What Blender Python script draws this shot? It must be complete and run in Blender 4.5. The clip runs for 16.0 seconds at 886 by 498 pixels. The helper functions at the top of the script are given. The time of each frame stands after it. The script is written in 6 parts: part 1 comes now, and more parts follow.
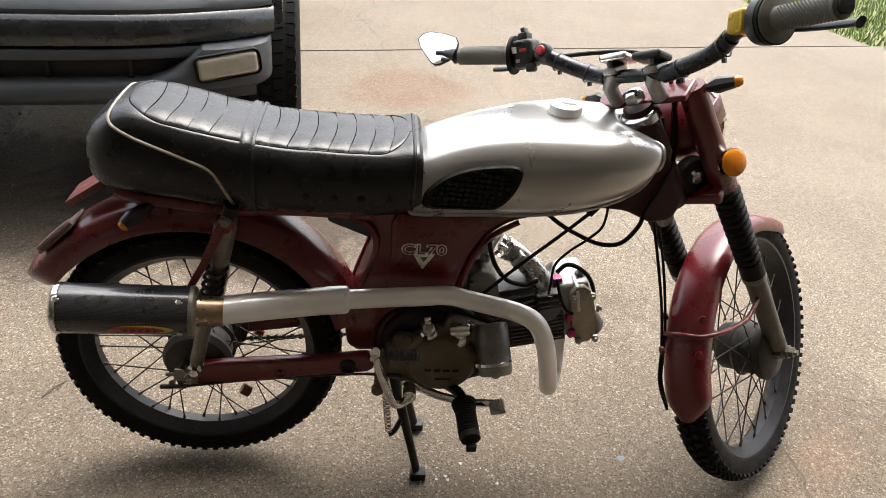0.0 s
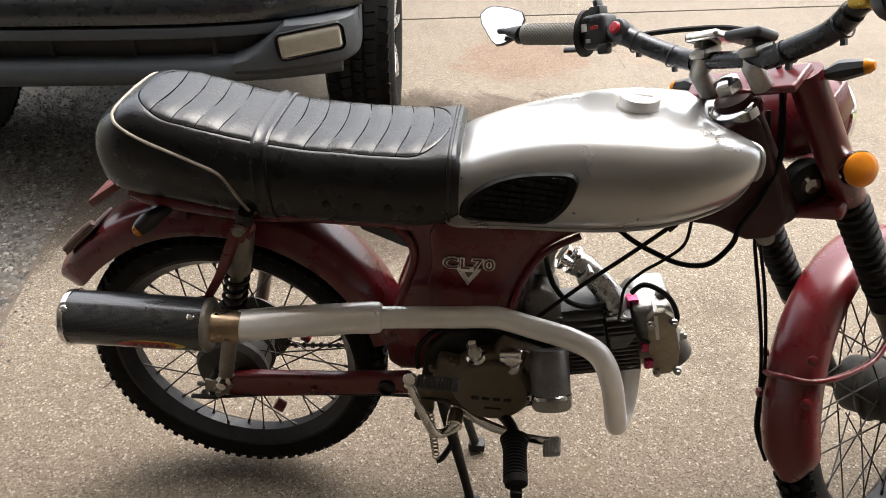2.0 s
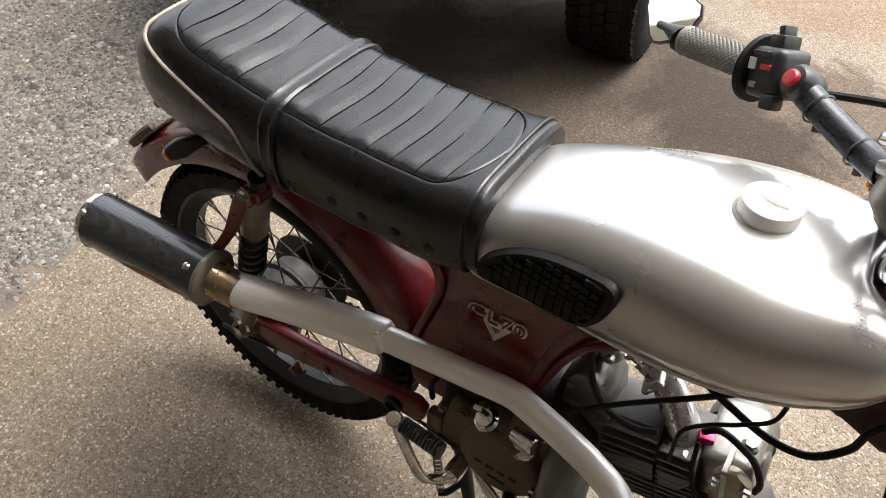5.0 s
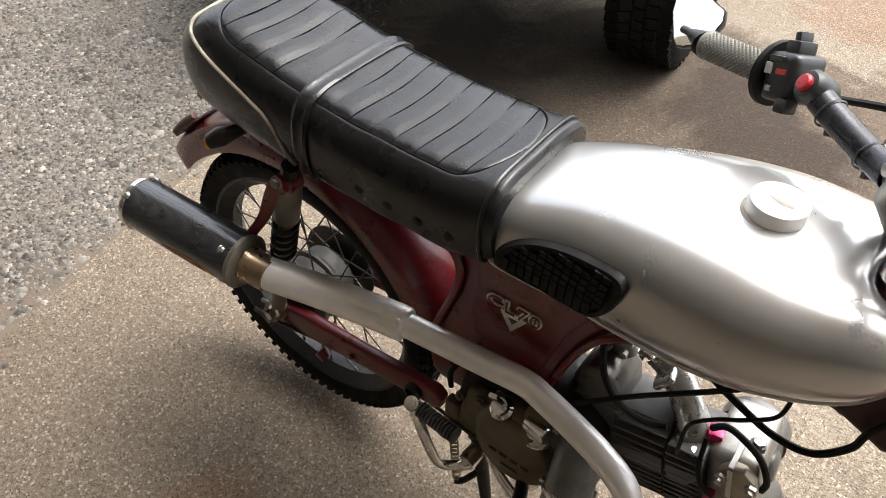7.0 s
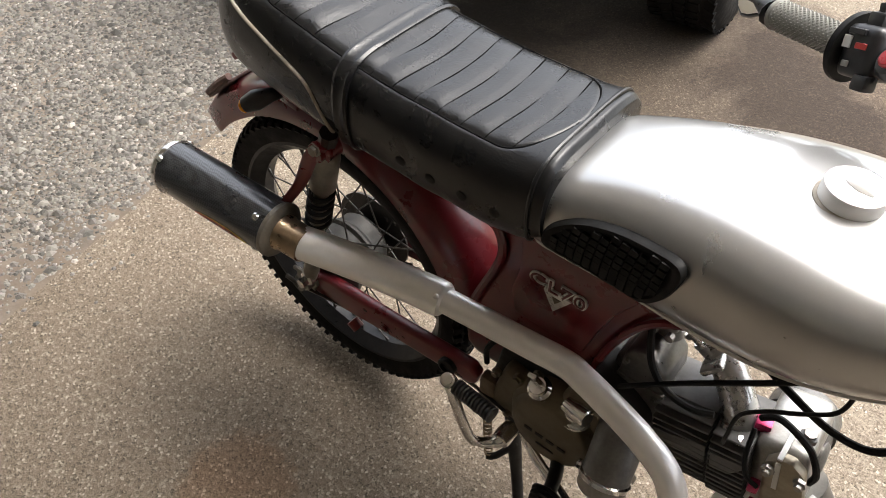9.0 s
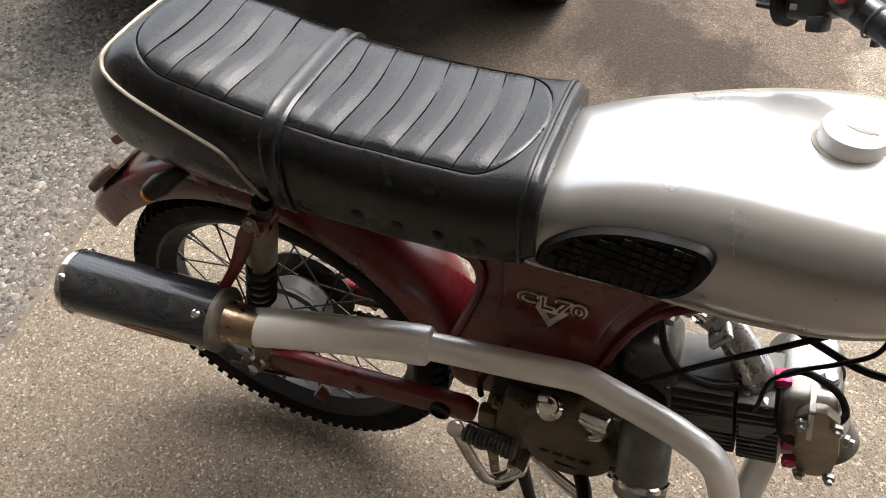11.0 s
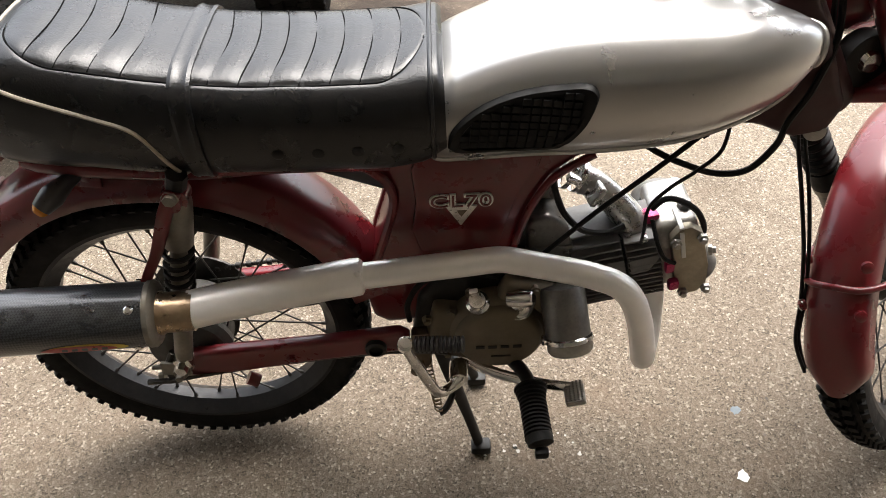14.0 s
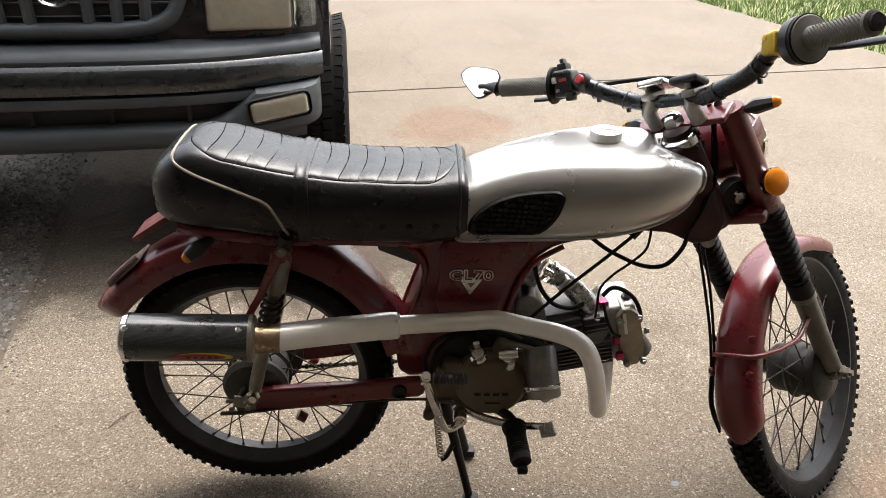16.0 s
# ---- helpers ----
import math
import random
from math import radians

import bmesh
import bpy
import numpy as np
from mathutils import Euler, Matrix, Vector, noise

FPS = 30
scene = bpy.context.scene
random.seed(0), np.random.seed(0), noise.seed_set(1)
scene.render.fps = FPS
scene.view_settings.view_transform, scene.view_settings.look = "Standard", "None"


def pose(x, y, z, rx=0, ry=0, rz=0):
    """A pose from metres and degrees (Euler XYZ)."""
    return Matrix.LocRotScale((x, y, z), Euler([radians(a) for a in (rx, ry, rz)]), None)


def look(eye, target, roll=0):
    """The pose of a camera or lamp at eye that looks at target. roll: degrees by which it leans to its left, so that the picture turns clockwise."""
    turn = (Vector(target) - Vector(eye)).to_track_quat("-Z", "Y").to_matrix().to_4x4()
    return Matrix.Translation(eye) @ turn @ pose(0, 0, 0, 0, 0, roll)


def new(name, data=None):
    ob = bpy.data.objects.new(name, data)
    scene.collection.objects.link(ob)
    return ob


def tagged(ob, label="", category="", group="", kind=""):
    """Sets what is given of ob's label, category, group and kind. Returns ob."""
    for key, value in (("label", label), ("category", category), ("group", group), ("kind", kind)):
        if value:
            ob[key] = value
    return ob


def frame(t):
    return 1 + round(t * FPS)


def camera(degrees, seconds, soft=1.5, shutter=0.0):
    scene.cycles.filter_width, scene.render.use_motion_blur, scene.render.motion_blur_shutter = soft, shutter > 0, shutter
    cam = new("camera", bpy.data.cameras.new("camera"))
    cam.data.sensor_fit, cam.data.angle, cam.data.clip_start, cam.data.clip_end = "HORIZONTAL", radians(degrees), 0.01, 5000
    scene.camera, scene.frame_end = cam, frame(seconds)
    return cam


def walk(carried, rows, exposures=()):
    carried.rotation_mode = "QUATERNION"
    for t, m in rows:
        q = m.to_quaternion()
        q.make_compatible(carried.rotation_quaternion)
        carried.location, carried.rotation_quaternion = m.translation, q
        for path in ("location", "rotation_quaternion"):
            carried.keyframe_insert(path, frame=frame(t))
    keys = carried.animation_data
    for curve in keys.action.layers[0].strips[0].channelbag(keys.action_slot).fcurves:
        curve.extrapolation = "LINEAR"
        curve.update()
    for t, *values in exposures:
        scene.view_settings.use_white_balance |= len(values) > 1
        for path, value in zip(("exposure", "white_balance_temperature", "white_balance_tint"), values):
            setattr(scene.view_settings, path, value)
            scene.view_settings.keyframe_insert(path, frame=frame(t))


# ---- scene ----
cam = camera(60.9, 16.0, 0.45)
PATH = [
    (0, (0.328, -1.274, 1.272), (0.521, 0.459, 0.292), 5.0),
    (0.5, (0.335, -1.265, 1.271), (0.521, 0.457, 0.269), 5.2),
    (1, (0.344, -1.254, 1.269), (0.529, 0.462, 0.258), 5.6),
    (1.5, (0.393, -1.203, 1.272), (0.480, 0.546, 0.305), 4.3),
    (1.8, (0.469, -1.137, 1.289), (0.390, 0.571, 0.251), 2.1),
    (2, (0.484, -1.066, 1.253), (0.321, 0.612, 0.177), 0.6),
    (2.3, (0.594, -0.904, 1.253), (0.134, 0.660, 0.095), -4.2),
    (2.5, (0.608, -0.831, 1.262), (0.124, 0.706, 0.078), -2.1),
    (2.8, (0.698, -0.697, 1.259), (-0.062, 0.706, 0.054), -4.7),
    (3, (0.698, -0.684, 1.271), (-0.197, 0.569, -0.006), -3.4),
    (3.2, (0.749, -0.616, 1.267), (-0.165, 0.518, -0.103), -1.6),
    (3.5, (0.731, -0.648, 1.266), (-0.052, 0.494, -0.178), 4.4),
    (4, (0.684, -0.651, 1.283), (-0.047, 0.590, -0.104), 5.1),
    (4.2, (0.673, -0.646, 1.282), (-0.054, 0.617, -0.088), 4.4),
    (6.3, (0.713, -0.657, 1.294), (-0.078, 0.589, -0.055), 4.6),
    (6.5, (0.713, -0.662, 1.295), (-0.096, 0.569, -0.058), 4.5),
    (7, (0.725, -0.667, 1.298), (-0.106, 0.548, -0.056), 3.5),
    (7.5, (0.723, -0.669, 1.298), (-0.090, 0.566, -0.049), 3.3),
    (8, (0.738, -0.671, 1.299), (-0.091, 0.557, -0.043), 3.0),
    (8.5, (0.740, -0.685, 1.302), (-0.151, 0.494, -0.045), 2.8),
    (9, (0.681, -0.652, 1.285), (-0.147, 0.473, -0.147), 3.6),
    (9.2, (0.644, -0.623, 1.280), (-0.044, 0.597, -0.148), 6.6),
    (11.3, (0.536, -0.637, 1.255), (-0.030, 0.659, -0.158), -2.6),
    (11.5, (0.539, -0.637, 1.258), (-0.043, 0.669, -0.141), -2.6),
    (12, (0.548, -0.642, 1.257), (-0.044, 0.675, -0.127), -1.8),
    (12.5, (0.562, -0.645, 1.244), (0.151, 0.581, -0.282), 1.2),
    (13, (0.591, -0.644, 1.246), (0.297, 0.549, -0.332), 1.4),
    (13.5, (0.518, -0.702, 1.234), (0.397, 0.646, -0.238), 4.2),
    (13.8, (0.428, -0.768, 1.217), (0.404, 0.691, -0.152), 1.0),
    (14, (0.413, -0.836, 1.206), (0.390, 0.641, -0.142), -3.2),
    (14.2, (0.405, -0.882, 1.210), (0.362, 0.612, -0.119), -5.8),
    (14.5, (0.390, -0.971, 1.209), (0.340, 0.618, -0.006), -6.3),
    (14.8, (0.384, -1.080, 1.235), (0.334, 0.573, 0.110), -4.6),
    (15, (0.375, -1.178, 1.239), (0.367, 0.519, 0.181), -3.8),
    (15.5, (0.353, -1.278, 1.275), (0.378, 0.497, 0.355), -0.9),
    (16, (0.329, -1.320, 1.275), (0.391, 0.464, 0.374), 1.6),
]
walk(cam, [(t, look(eye, target, roll)) for t, eye, target, roll in PATH],
     exposures=((0, 1.42), (2, 1.5), (2.5, 1.6), (3, 1.6), (9, 1.62), (12, 1.58), (13, 1.6), (14, 1.78), (14.5, 1.88), (15, 1.64), (15.5, 1.5), (16, 1.46)))

# ---- world and light ----
world = bpy.data.worlds.new("sky_world")
scene.world = world
world.use_nodes = True
wn = world.node_tree
sky = wn.nodes.new("ShaderNodeTexSky")
sky.sky_type = "NISHITA"
sky.sun_disc = False
SUN_EL, SUN_AZ = 66.0, 25.0
sky.sun_elevation, sky.sun_rotation = radians(SUN_EL), radians(SUN_AZ)
sky.dust_density, sky.air_density = 6.0, 1.2
haze = wn.nodes.new("ShaderNodeHueSaturation")   # thin overcast: the blue is washed out
haze.inputs["Saturation"].default_value = 0.4
wn.links.new(sky.outputs[0], haze.inputs["Color"])
wn.links.new(haze.outputs[0], wn.nodes["Background"].inputs[0])
wn.nodes["Background"].inputs[1].default_value = 0.2

sun = new("sun", bpy.data.lights.new("sun", "SUN"))
sun.data.energy, sun.data.angle, sun.data.color = 0.6, radians(50), (1.0, 0.98, 0.95)
sd = Vector((math.sin(radians(SUN_AZ)) * math.cos(radians(SUN_EL)), math.cos(radians(SUN_AZ)) * math.cos(radians(SUN_EL)), math.sin(radians(SUN_EL))))
sun.matrix_world = look((0, 0, 10), Vector((0, 0, 10)) - sd)


# ---- materials ----
def nodes_of(name):
    m = bpy.data.materials.new(name)
    m.use_nodes = True
    nt = m.node_tree
    return m, nt, nt.nodes["Principled BSDF"]


def add(nt, kind, **sockets):
    n = nt.nodes.new(kind)
    for k, v in sockets.items():
        n.inputs[k.replace("_", " ")].default_value = v
    return n


def ramp(nt, fac, stops):
    r = nt.nodes.new("ShaderNodeValToRGB")
    e = r.color_ramp.elements
    while len(e) < len(stops):
        e.new(0.5)
    for el, (p, c) in zip(e, stops):
        el.position, el.color = p, (c if len(c) == 4 else (*c, 1))
    nt.links.new(fac, r.inputs[0])
    return r.outputs[0]


def mix(nt, fac, a, b, mode="MIX"):
    n = nt.nodes.new("ShaderNodeMix")
    n.data_type, n.blend_type = "RGBA", mode
    for sock, v in ((n.inputs[0], fac), (n.inputs[6], a), (n.inputs[7], b)):
        if isinstance(v, (int, float)):
            sock.default_value = v
        elif isinstance(v, tuple):
            sock.default_value = v if len(v) == 4 else (*v, 1)
        else:
            nt.links.new(v, sock)
    return n.outputs[2]


def noise_of(nt, scale, detail=5.0, rough=0.6, distort=0.0, vec=None):
    n = add(nt, "ShaderNodeTexNoise", Scale=scale, Detail=detail, Roughness=rough, Distortion=distort)
    if vec is None:
        vec = nt.nodes.new("ShaderNodeTexCoord").outputs["Object"]
    nt.links.new(vec, n.inputs["Vector"])
    return n.outputs[0]


def bump_of(nt, bsdf, height, strength, dist=0.002):
    b = add(nt, "ShaderNodeBump", Strength=strength, Distance=dist)
    nt.links.new(height, b.inputs["Height"])
    nt.links.new(b.outputs[0], bsdf.inputs["Normal"])


def plain(name, col, rough=0.5, metal=0.0, var=0.25, scale=12.0, fine=150.0, bump=0.15, coat=0.0, dirt=None, dirt_amount=0.0, rough_var=0.15, spec=0.5):
    """A worn surface: colour varied at two scales, roughness patches, fine relief, and dust or grime of its own shape."""
    m, nt, b = nodes_of(name)
    big, small = noise_of(nt, scale), noise_of(nt, fine, 3.0)
    dark = tuple(c * (1 - var) for c in col)
    light = tuple(min(1, c * (1 + var)) for c in col)
    c1 = ramp(nt, big, [(0.3, dark), (0.7, light)])
    c2 = mix(nt, 0.25 * var / 0.25 if var < 0.25 else 0.25, c1, small, "OVERLAY")
    if dirt_amount > 0:
        d = ramp(nt, noise_of(nt, scale * 0.7, 8.0, 0.7, 0.5), [(0.5 - 0.2 * dirt_amount, (0, 0, 0)), (0.75, (dirt_amount,) * 3)])
        c2 = mix(nt, d, c2, dirt or (0.3, 0.25, 0.2))
    nt.links.new(c2, b.inputs["Base Color"])
    r = ramp(nt, noise_of(nt, scale * 2.3, 6.0), [(0.3, (max(0.02, rough - rough_var),) * 3), (0.75, (min(1, rough + rough_var),) * 3)])
    nt.links.new(r, b.inputs["Roughness"])
    b.inputs["Metallic"].default_value = metal
    b.inputs["Coat Weight"].default_value = coat
    b.inputs["Coat Roughness"].default_value = 0.08
    b.inputs["Specular IOR Level"].default_value = spec
    if bump:
        bump_of(nt, b, small, bump, 0.001)
    return m


def concrete_material():
    m, nt, b = nodes_of("concrete_exposed")
    co = nt.nodes.new("ShaderNodeTexCoord").outputs["Object"]
    vor = add(nt, "ShaderNodeTexVoronoi", Scale=250.0, Randomness=1.0)
    nt.links.new(co, vor.inputs["Vector"])
    sep = nt.nodes.new("ShaderNodeSeparateColor")
    nt.links.new(vor.outputs["Color"], sep.inputs[0])
    grain = ramp(nt, sep.outputs[0], [(0.0, (0.035, 0.026, 0.018)), (0.12, (0.10, 0.079, 0.056)), (0.4, (0.172, 0.140, 0.104)), (0.7, (0.205, 0.170, 0.129)), (0.92, (0.30, 0.262, 0.208)), (1.0, (0.56, 0.51, 0.43))])
    fine = noise_of(nt, 420.0, 2.0, 0.6, 0, co)
    c = mix(nt, 0.42, grain, ramp(nt, fine, [(0.38, (0.034, 0.026, 0.018)), (0.62, (0.33, 0.28, 0.216))]))
    big = noise_of(nt, 1.3, 8.0, 0.65, 0.4, co)
    c = mix(nt, 0.5, c, ramp(nt, big, [(0.32, (0.62, 0.58, 0.54)), (0.7, (1.0, 1.0, 1.0))]), "MULTIPLY")
    stain = ramp(nt, noise_of(nt, 2.6, 6.0, 0.7, 1.2, co), [(0.56, (0, 0, 0)), (0.72, (0.35, 0.35, 0.35))])
    c = mix(nt, stain, c, (0.17, 0.12, 0.08))
    # the first patch is the roof's shade on the near slab, painted in
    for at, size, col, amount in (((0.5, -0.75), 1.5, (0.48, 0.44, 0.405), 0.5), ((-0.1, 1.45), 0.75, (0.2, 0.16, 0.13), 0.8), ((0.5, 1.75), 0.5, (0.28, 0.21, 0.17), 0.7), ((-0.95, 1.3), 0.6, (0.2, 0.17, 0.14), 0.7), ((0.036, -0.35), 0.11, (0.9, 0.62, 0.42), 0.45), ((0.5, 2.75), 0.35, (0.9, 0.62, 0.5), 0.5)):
        # the patch at (-0.95, 1.3) just darkens the slab under the truck's nose
        off = nt.nodes.new("ShaderNodeVectorMath")
        off.operation = "SUBTRACT"
        nt.links.new(co, off.inputs[0])
        off.inputs[1].default_value = (at[0], at[1], 0.0)
        ln = nt.nodes.new("ShaderNodeVectorMath")
        ln.operation = "LENGTH"
        nt.links.new(off.outputs[0], ln.inputs[0])
        edge = nt.nodes.new("ShaderNodeMath")   # ragged rim for every patch, oil and rust stains among them
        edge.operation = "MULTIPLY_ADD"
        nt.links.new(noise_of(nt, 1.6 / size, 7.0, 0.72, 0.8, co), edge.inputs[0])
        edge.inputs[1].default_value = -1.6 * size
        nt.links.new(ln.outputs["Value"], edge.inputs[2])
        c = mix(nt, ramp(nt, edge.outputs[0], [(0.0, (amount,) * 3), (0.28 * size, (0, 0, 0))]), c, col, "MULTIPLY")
    rust = ramp(nt, noise_of(nt, 1.1, 4.0, 0.6, 0.8, co), [(0.64, (0, 0, 0)), (0.78, (0.12, 0.12, 0.12))])
    c = mix(nt, rust, c, (0.42, 0.2, 0.12))
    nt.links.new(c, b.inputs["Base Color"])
    b.inputs["Roughness"].default_value = 0.9
    b.inputs["Specular IOR Level"].default_value = 0.3
    bump_of(nt, b, mix(nt, 0.5, vor.outputs["Distance"], fine), 0.35, 0.003)
    return m


def gravel_material(name, base):
    m, nt, b = nodes_of(name)
    g = nt.nodes.new("ShaderNodeNewGeometry")
    c = ramp(nt, g.outputs["Random Per Island"], [(0.0, tuple(x * 0.38 for x in base)), (0.5, tuple(x * 0.9 for x in base)), (0.9, tuple(x * 1.3 for x in base)), (1.0, tuple(min(1, x * 2.1) for x in base))])
    c = mix(nt, 0.3, c, noise_of(nt, 130.0, 4.0), "OVERLAY")
    nt.links.new(c, b.inputs["Base Color"])
    b.inputs["Roughness"].default_value = 0.9
    bump_of(nt, b, noise_of(nt, 300.0), 0.4, 0.002)
    return m


def leather_material():
    m, nt, b = nodes_of("seat_vinyl_black")
    co = nt.nodes.new("ShaderNodeTexCoord").outputs["Object"]
    v = add(nt, "ShaderNodeTexVoronoi", Scale=420.0)
    nt.links.new(co, v.inputs["Vector"])
    n = noise_of(nt, 9.0, 7.0, 0.65, 0.6, co)
    nt.links.new(ramp(nt, n, [(0.35, (0.0045, 0.0046, 0.0049)), (0.75, (0.008, 0.0081, 0.0085))]), b.inputs["Base Color"])
    nt.links.new(ramp(nt, noise_of(nt, 22.0, 6.0, 0.6, 0.4, co), [(0.3, (0.24,) * 3), (0.7, (0.33,) * 3)]), b.inputs["Roughness"])
    b.inputs["Specular IOR Level"].default_value = 0.42
    wr = noise_of(nt, 20.0, 6.0, 0.6, 1.8, co)
    bump_of(nt, b, mix(nt, 0.8, v.outputs["Distance"], wr), 0.2, 0.003)
    return m


def carbon_material():
    m, nt, b = nodes_of("carbon_fibre")
    co = nt.nodes.new("ShaderNodeTexCoord").outputs["Object"]
    mp = add(nt, "ShaderNodeMapping", Rotation=(0.0, radians(45), 0.0), Scale=(360.0, 360.0, 360.0))
    nt.links.new(co, mp.inputs["Vector"])
    ch = nt.nodes.new("ShaderNodeTexChecker")
    ch.inputs["Scale"].default_value = 1.0
    nt.links.new(mp.outputs[0], ch.inputs["Vector"])
    nt.links.new(ramp(nt, ch.outputs["Fac"], [(0.0, (0.008, 0.009, 0.01)), (1.0, (0.035, 0.037, 0.04))]), b.inputs["Base Color"])
    nt.links.new(ramp(nt, noise_of(nt, 16.0, 6.0, 0.6, 0.3, co), [(0.3, (0.22,) * 3), (0.75, (0.38,) * 3)]), b.inputs["Roughness"])
    b.inputs["Coat Weight"].default_value = 0.6
    b.inputs["Coat Roughness"].default_value = 0.12
    return m


def silver_paint():
    m, nt, b = nodes_of("silver_tank_paint")
    co = nt.nodes.new("ShaderNodeTexCoord").outputs["Object"]
    fl = noise_of(nt, 1400.0, 1.0, 0.5, 0, co)
    nt.links.new(ramp(nt, fl, [(0.3, (0.415, 0.41, 0.40)), (0.7, (0.455, 0.45, 0.438))]), b.inputs["Base Color"])
    b.inputs["Metallic"].default_value = 0.72
    nt.links.new(ramp(nt, noise_of(nt, 14.0, 6.0, 0.6, 0.5, co), [(0.3, (0.27,) * 3), (0.75, (0.29,) * 3)]), b.inputs["Roughness"])
    b.inputs["Coat Weight"].default_value = 1.0
    b.inputs["Coat Roughness"].default_value = 0.06
    return m


def clear_material(name, col, rough=0.1, trans=1.0):
    m, nt, b = nodes_of(name)
    nt.links.new(ramp(nt, noise_of(nt, 40.0), [(0.3, tuple(c * 0.85 for c in col)), (0.7, col)]), b.inputs["Base Color"])
    b.inputs["Roughness"].default_value = rough
    b.inputs["Transmission Weight"].default_value = trans
    b.inputs["IOR"].default_value = 1.45
    return m


def mirror_material():
    m, nt, b = nodes_of("mirror_glass")
    b.inputs["Base Color"].default_value = (0.9, 0.92, 0.92, 1)
    b.inputs["Metallic"].default_value = 1.0
    nt.links.new(ramp(nt, noise_of(nt, 60.0), [(0.4, (0.02,) * 3), (0.8, (0.06,) * 3)]), b.inputs["Roughness"])
    return m


M_CONC = concrete_material()
M_JOINT = plain("joint_dirt", (0.09, 0.075, 0.06), 0.95, var=0.4, scale=30, bump=0.4)
M_SOIL = plain("gravel_bed", (0.125, 0.112, 0.093), 0.95, var=0.25, scale=5, fine=140, bump=0.8, dirt=(0.15, 0.108, 0.07), dirt_amount=0.8)
M_GRAVEL = gravel_material("gravel_stone", (0.138, 0.127, 0.111))
M_GRASS = gravel_material("grass_blade", (0.13, 0.19, 0.05))
M_LAWN = plain("lawn_soil", (0.16, 0.17, 0.06), 0.95, var=0.4, scale=5, fine=60, bump=0.5)
M_WALL = plain("garage_wall_paint", (0.82, 0.79, 0.75), 0.85, var=0.12, scale=2.0, bump=0.1)
M_CEIL = plain("garage_ceiling_board", (0.76, 0.73, 0.69), 0.9, var=0.15, scale=2.0, bump=0.1)
M_RED = plain("maroon_frame_paint", (0.115, 0.0078, 0.0108), 0.3, var=0.12, scale=7, fine=260, bump=0.02, coat=0.3, dirt=(0.06, 0.012, 0.012), dirt_amount=0.06, rough_var=0.06, spec=0.45)
# frame maroon darkened to paint in the neck's shade, with some dirt mixed in
M_RED_SHADE = plain("shaded_neck_paint", (0.035, 0.006, 0.007), 0.5, var=0.3, scale=15, bump=0.1, dirt=(0.03, 0.018, 0.014), dirt_amount=0.5, spec=0.3)
M_KNOB = plain("worn_rubber", (0.026, 0.025, 0.024), 0.5, var=0.2, scale=40, bump=0.15)
M_BROWN = plain("brown_verge_soil", (0.095, 0.074, 0.053), 0.95, var=0.4, scale=11, fine=120, bump=0.8, dirt=(0.12, 0.105, 0.09), dirt_amount=0.5)
M_SILVER = silver_paint()
M_SEAT = leather_material()
M_PIPING = plain("cream_piping", (0.3, 0.265, 0.21), 0.55, var=0.25, scale=30)
M_CARBON = carbon_material()
M_STEEL = plain("brushed_exhaust_steel", (0.88, 0.865, 0.845), 0.37, 0.42, var=0.05, scale=20, fine=300, bump=0.03, rough_var=0.05)
M_BRONZE = plain("heat_tinted_steel", (0.36, 0.27, 0.18), 0.35, 1.0, var=0.25, scale=25)
M_BLOCK = plain("dull_cast_alloy", (0.17, 0.165, 0.155), 0.42, 0.75, var=0.25, scale=22, fine=200, bump=0.06)
M_BRIGHT = plain("bare_bright_alloy", (0.42, 0.41, 0.39), 0.3, 0.85, var=0.15, scale=30, bump=0.01)
M_CHROME = plain("worn_chrome", (0.72, 0.71, 0.69), 0.16, 1.0, var=0.15, scale=30, bump=0.03, dirt=(0.25, 0.2, 0.15), dirt_amount=0.2)
M_ALU = plain("cast_aluminium", (0.36, 0.352, 0.33), 0.46, 0.8, var=0.2, scale=25, fine=220, bump=0.2, dirt=(0.16, 0.13, 0.1), dirt_amount=0.45)
M_CASE = plain("dull_alloy_case", (0.24, 0.235, 0.222), 0.48, 0.5, var=0.12, scale=20, fine=220, bump=0.12, dirt=(0.13, 0.11, 0.09), dirt_amount=0.2)
M_SHOCK = plain("dull_shock_alloy", (0.19, 0.178, 0.152), 0.45, 0.6, var=0.25, scale=20, dirt=(0.2, 0.16, 0.11), dirt_amount=0.5)
M_SLIDER = plain("grey_fork_slider", (0.11, 0.102, 0.086), 0.5, 0.4, var=0.25, scale=20, dirt=(0.12, 0.1, 0.075), dirt_amount=0.4)
M_SEAM = plain("black_thread", (0.003, 0.003, 0.003), 0.9, var=0.2, scale=60, spec=0.05)
M_BLACKENG = plain("black_engine_paint", (0.010, 0.0098, 0.0095), 0.5, var=0.3, scale=22, bump=0.2, dirt=(0.05, 0.042, 0.034), dirt_amount=0.2, spec=0.3)
M_COVER = plain("dark_clutch_cover", (0.125, 0.10, 0.064), 0.55, 0.2, var=0.12, scale=18, bump=0.1, dirt=(0.09, 0.075, 0.055), dirt_amount=0.15)
M_RUBBER = plain("black_rubber", (0.008, 0.0078, 0.0075), 0.6, var=0.3, scale=25, bump=0.25, dirt=(0.03, 0.026, 0.022), dirt_amount=0.12, spec=0.16)
M_TYRE = plain("tyre_rubber", (0.009, 0.0087, 0.0083), 0.7, var=0.3, scale=20, bump=0.3, dirt=(0.03, 0.025, 0.02), dirt_amount=0.2, spec=0.12)
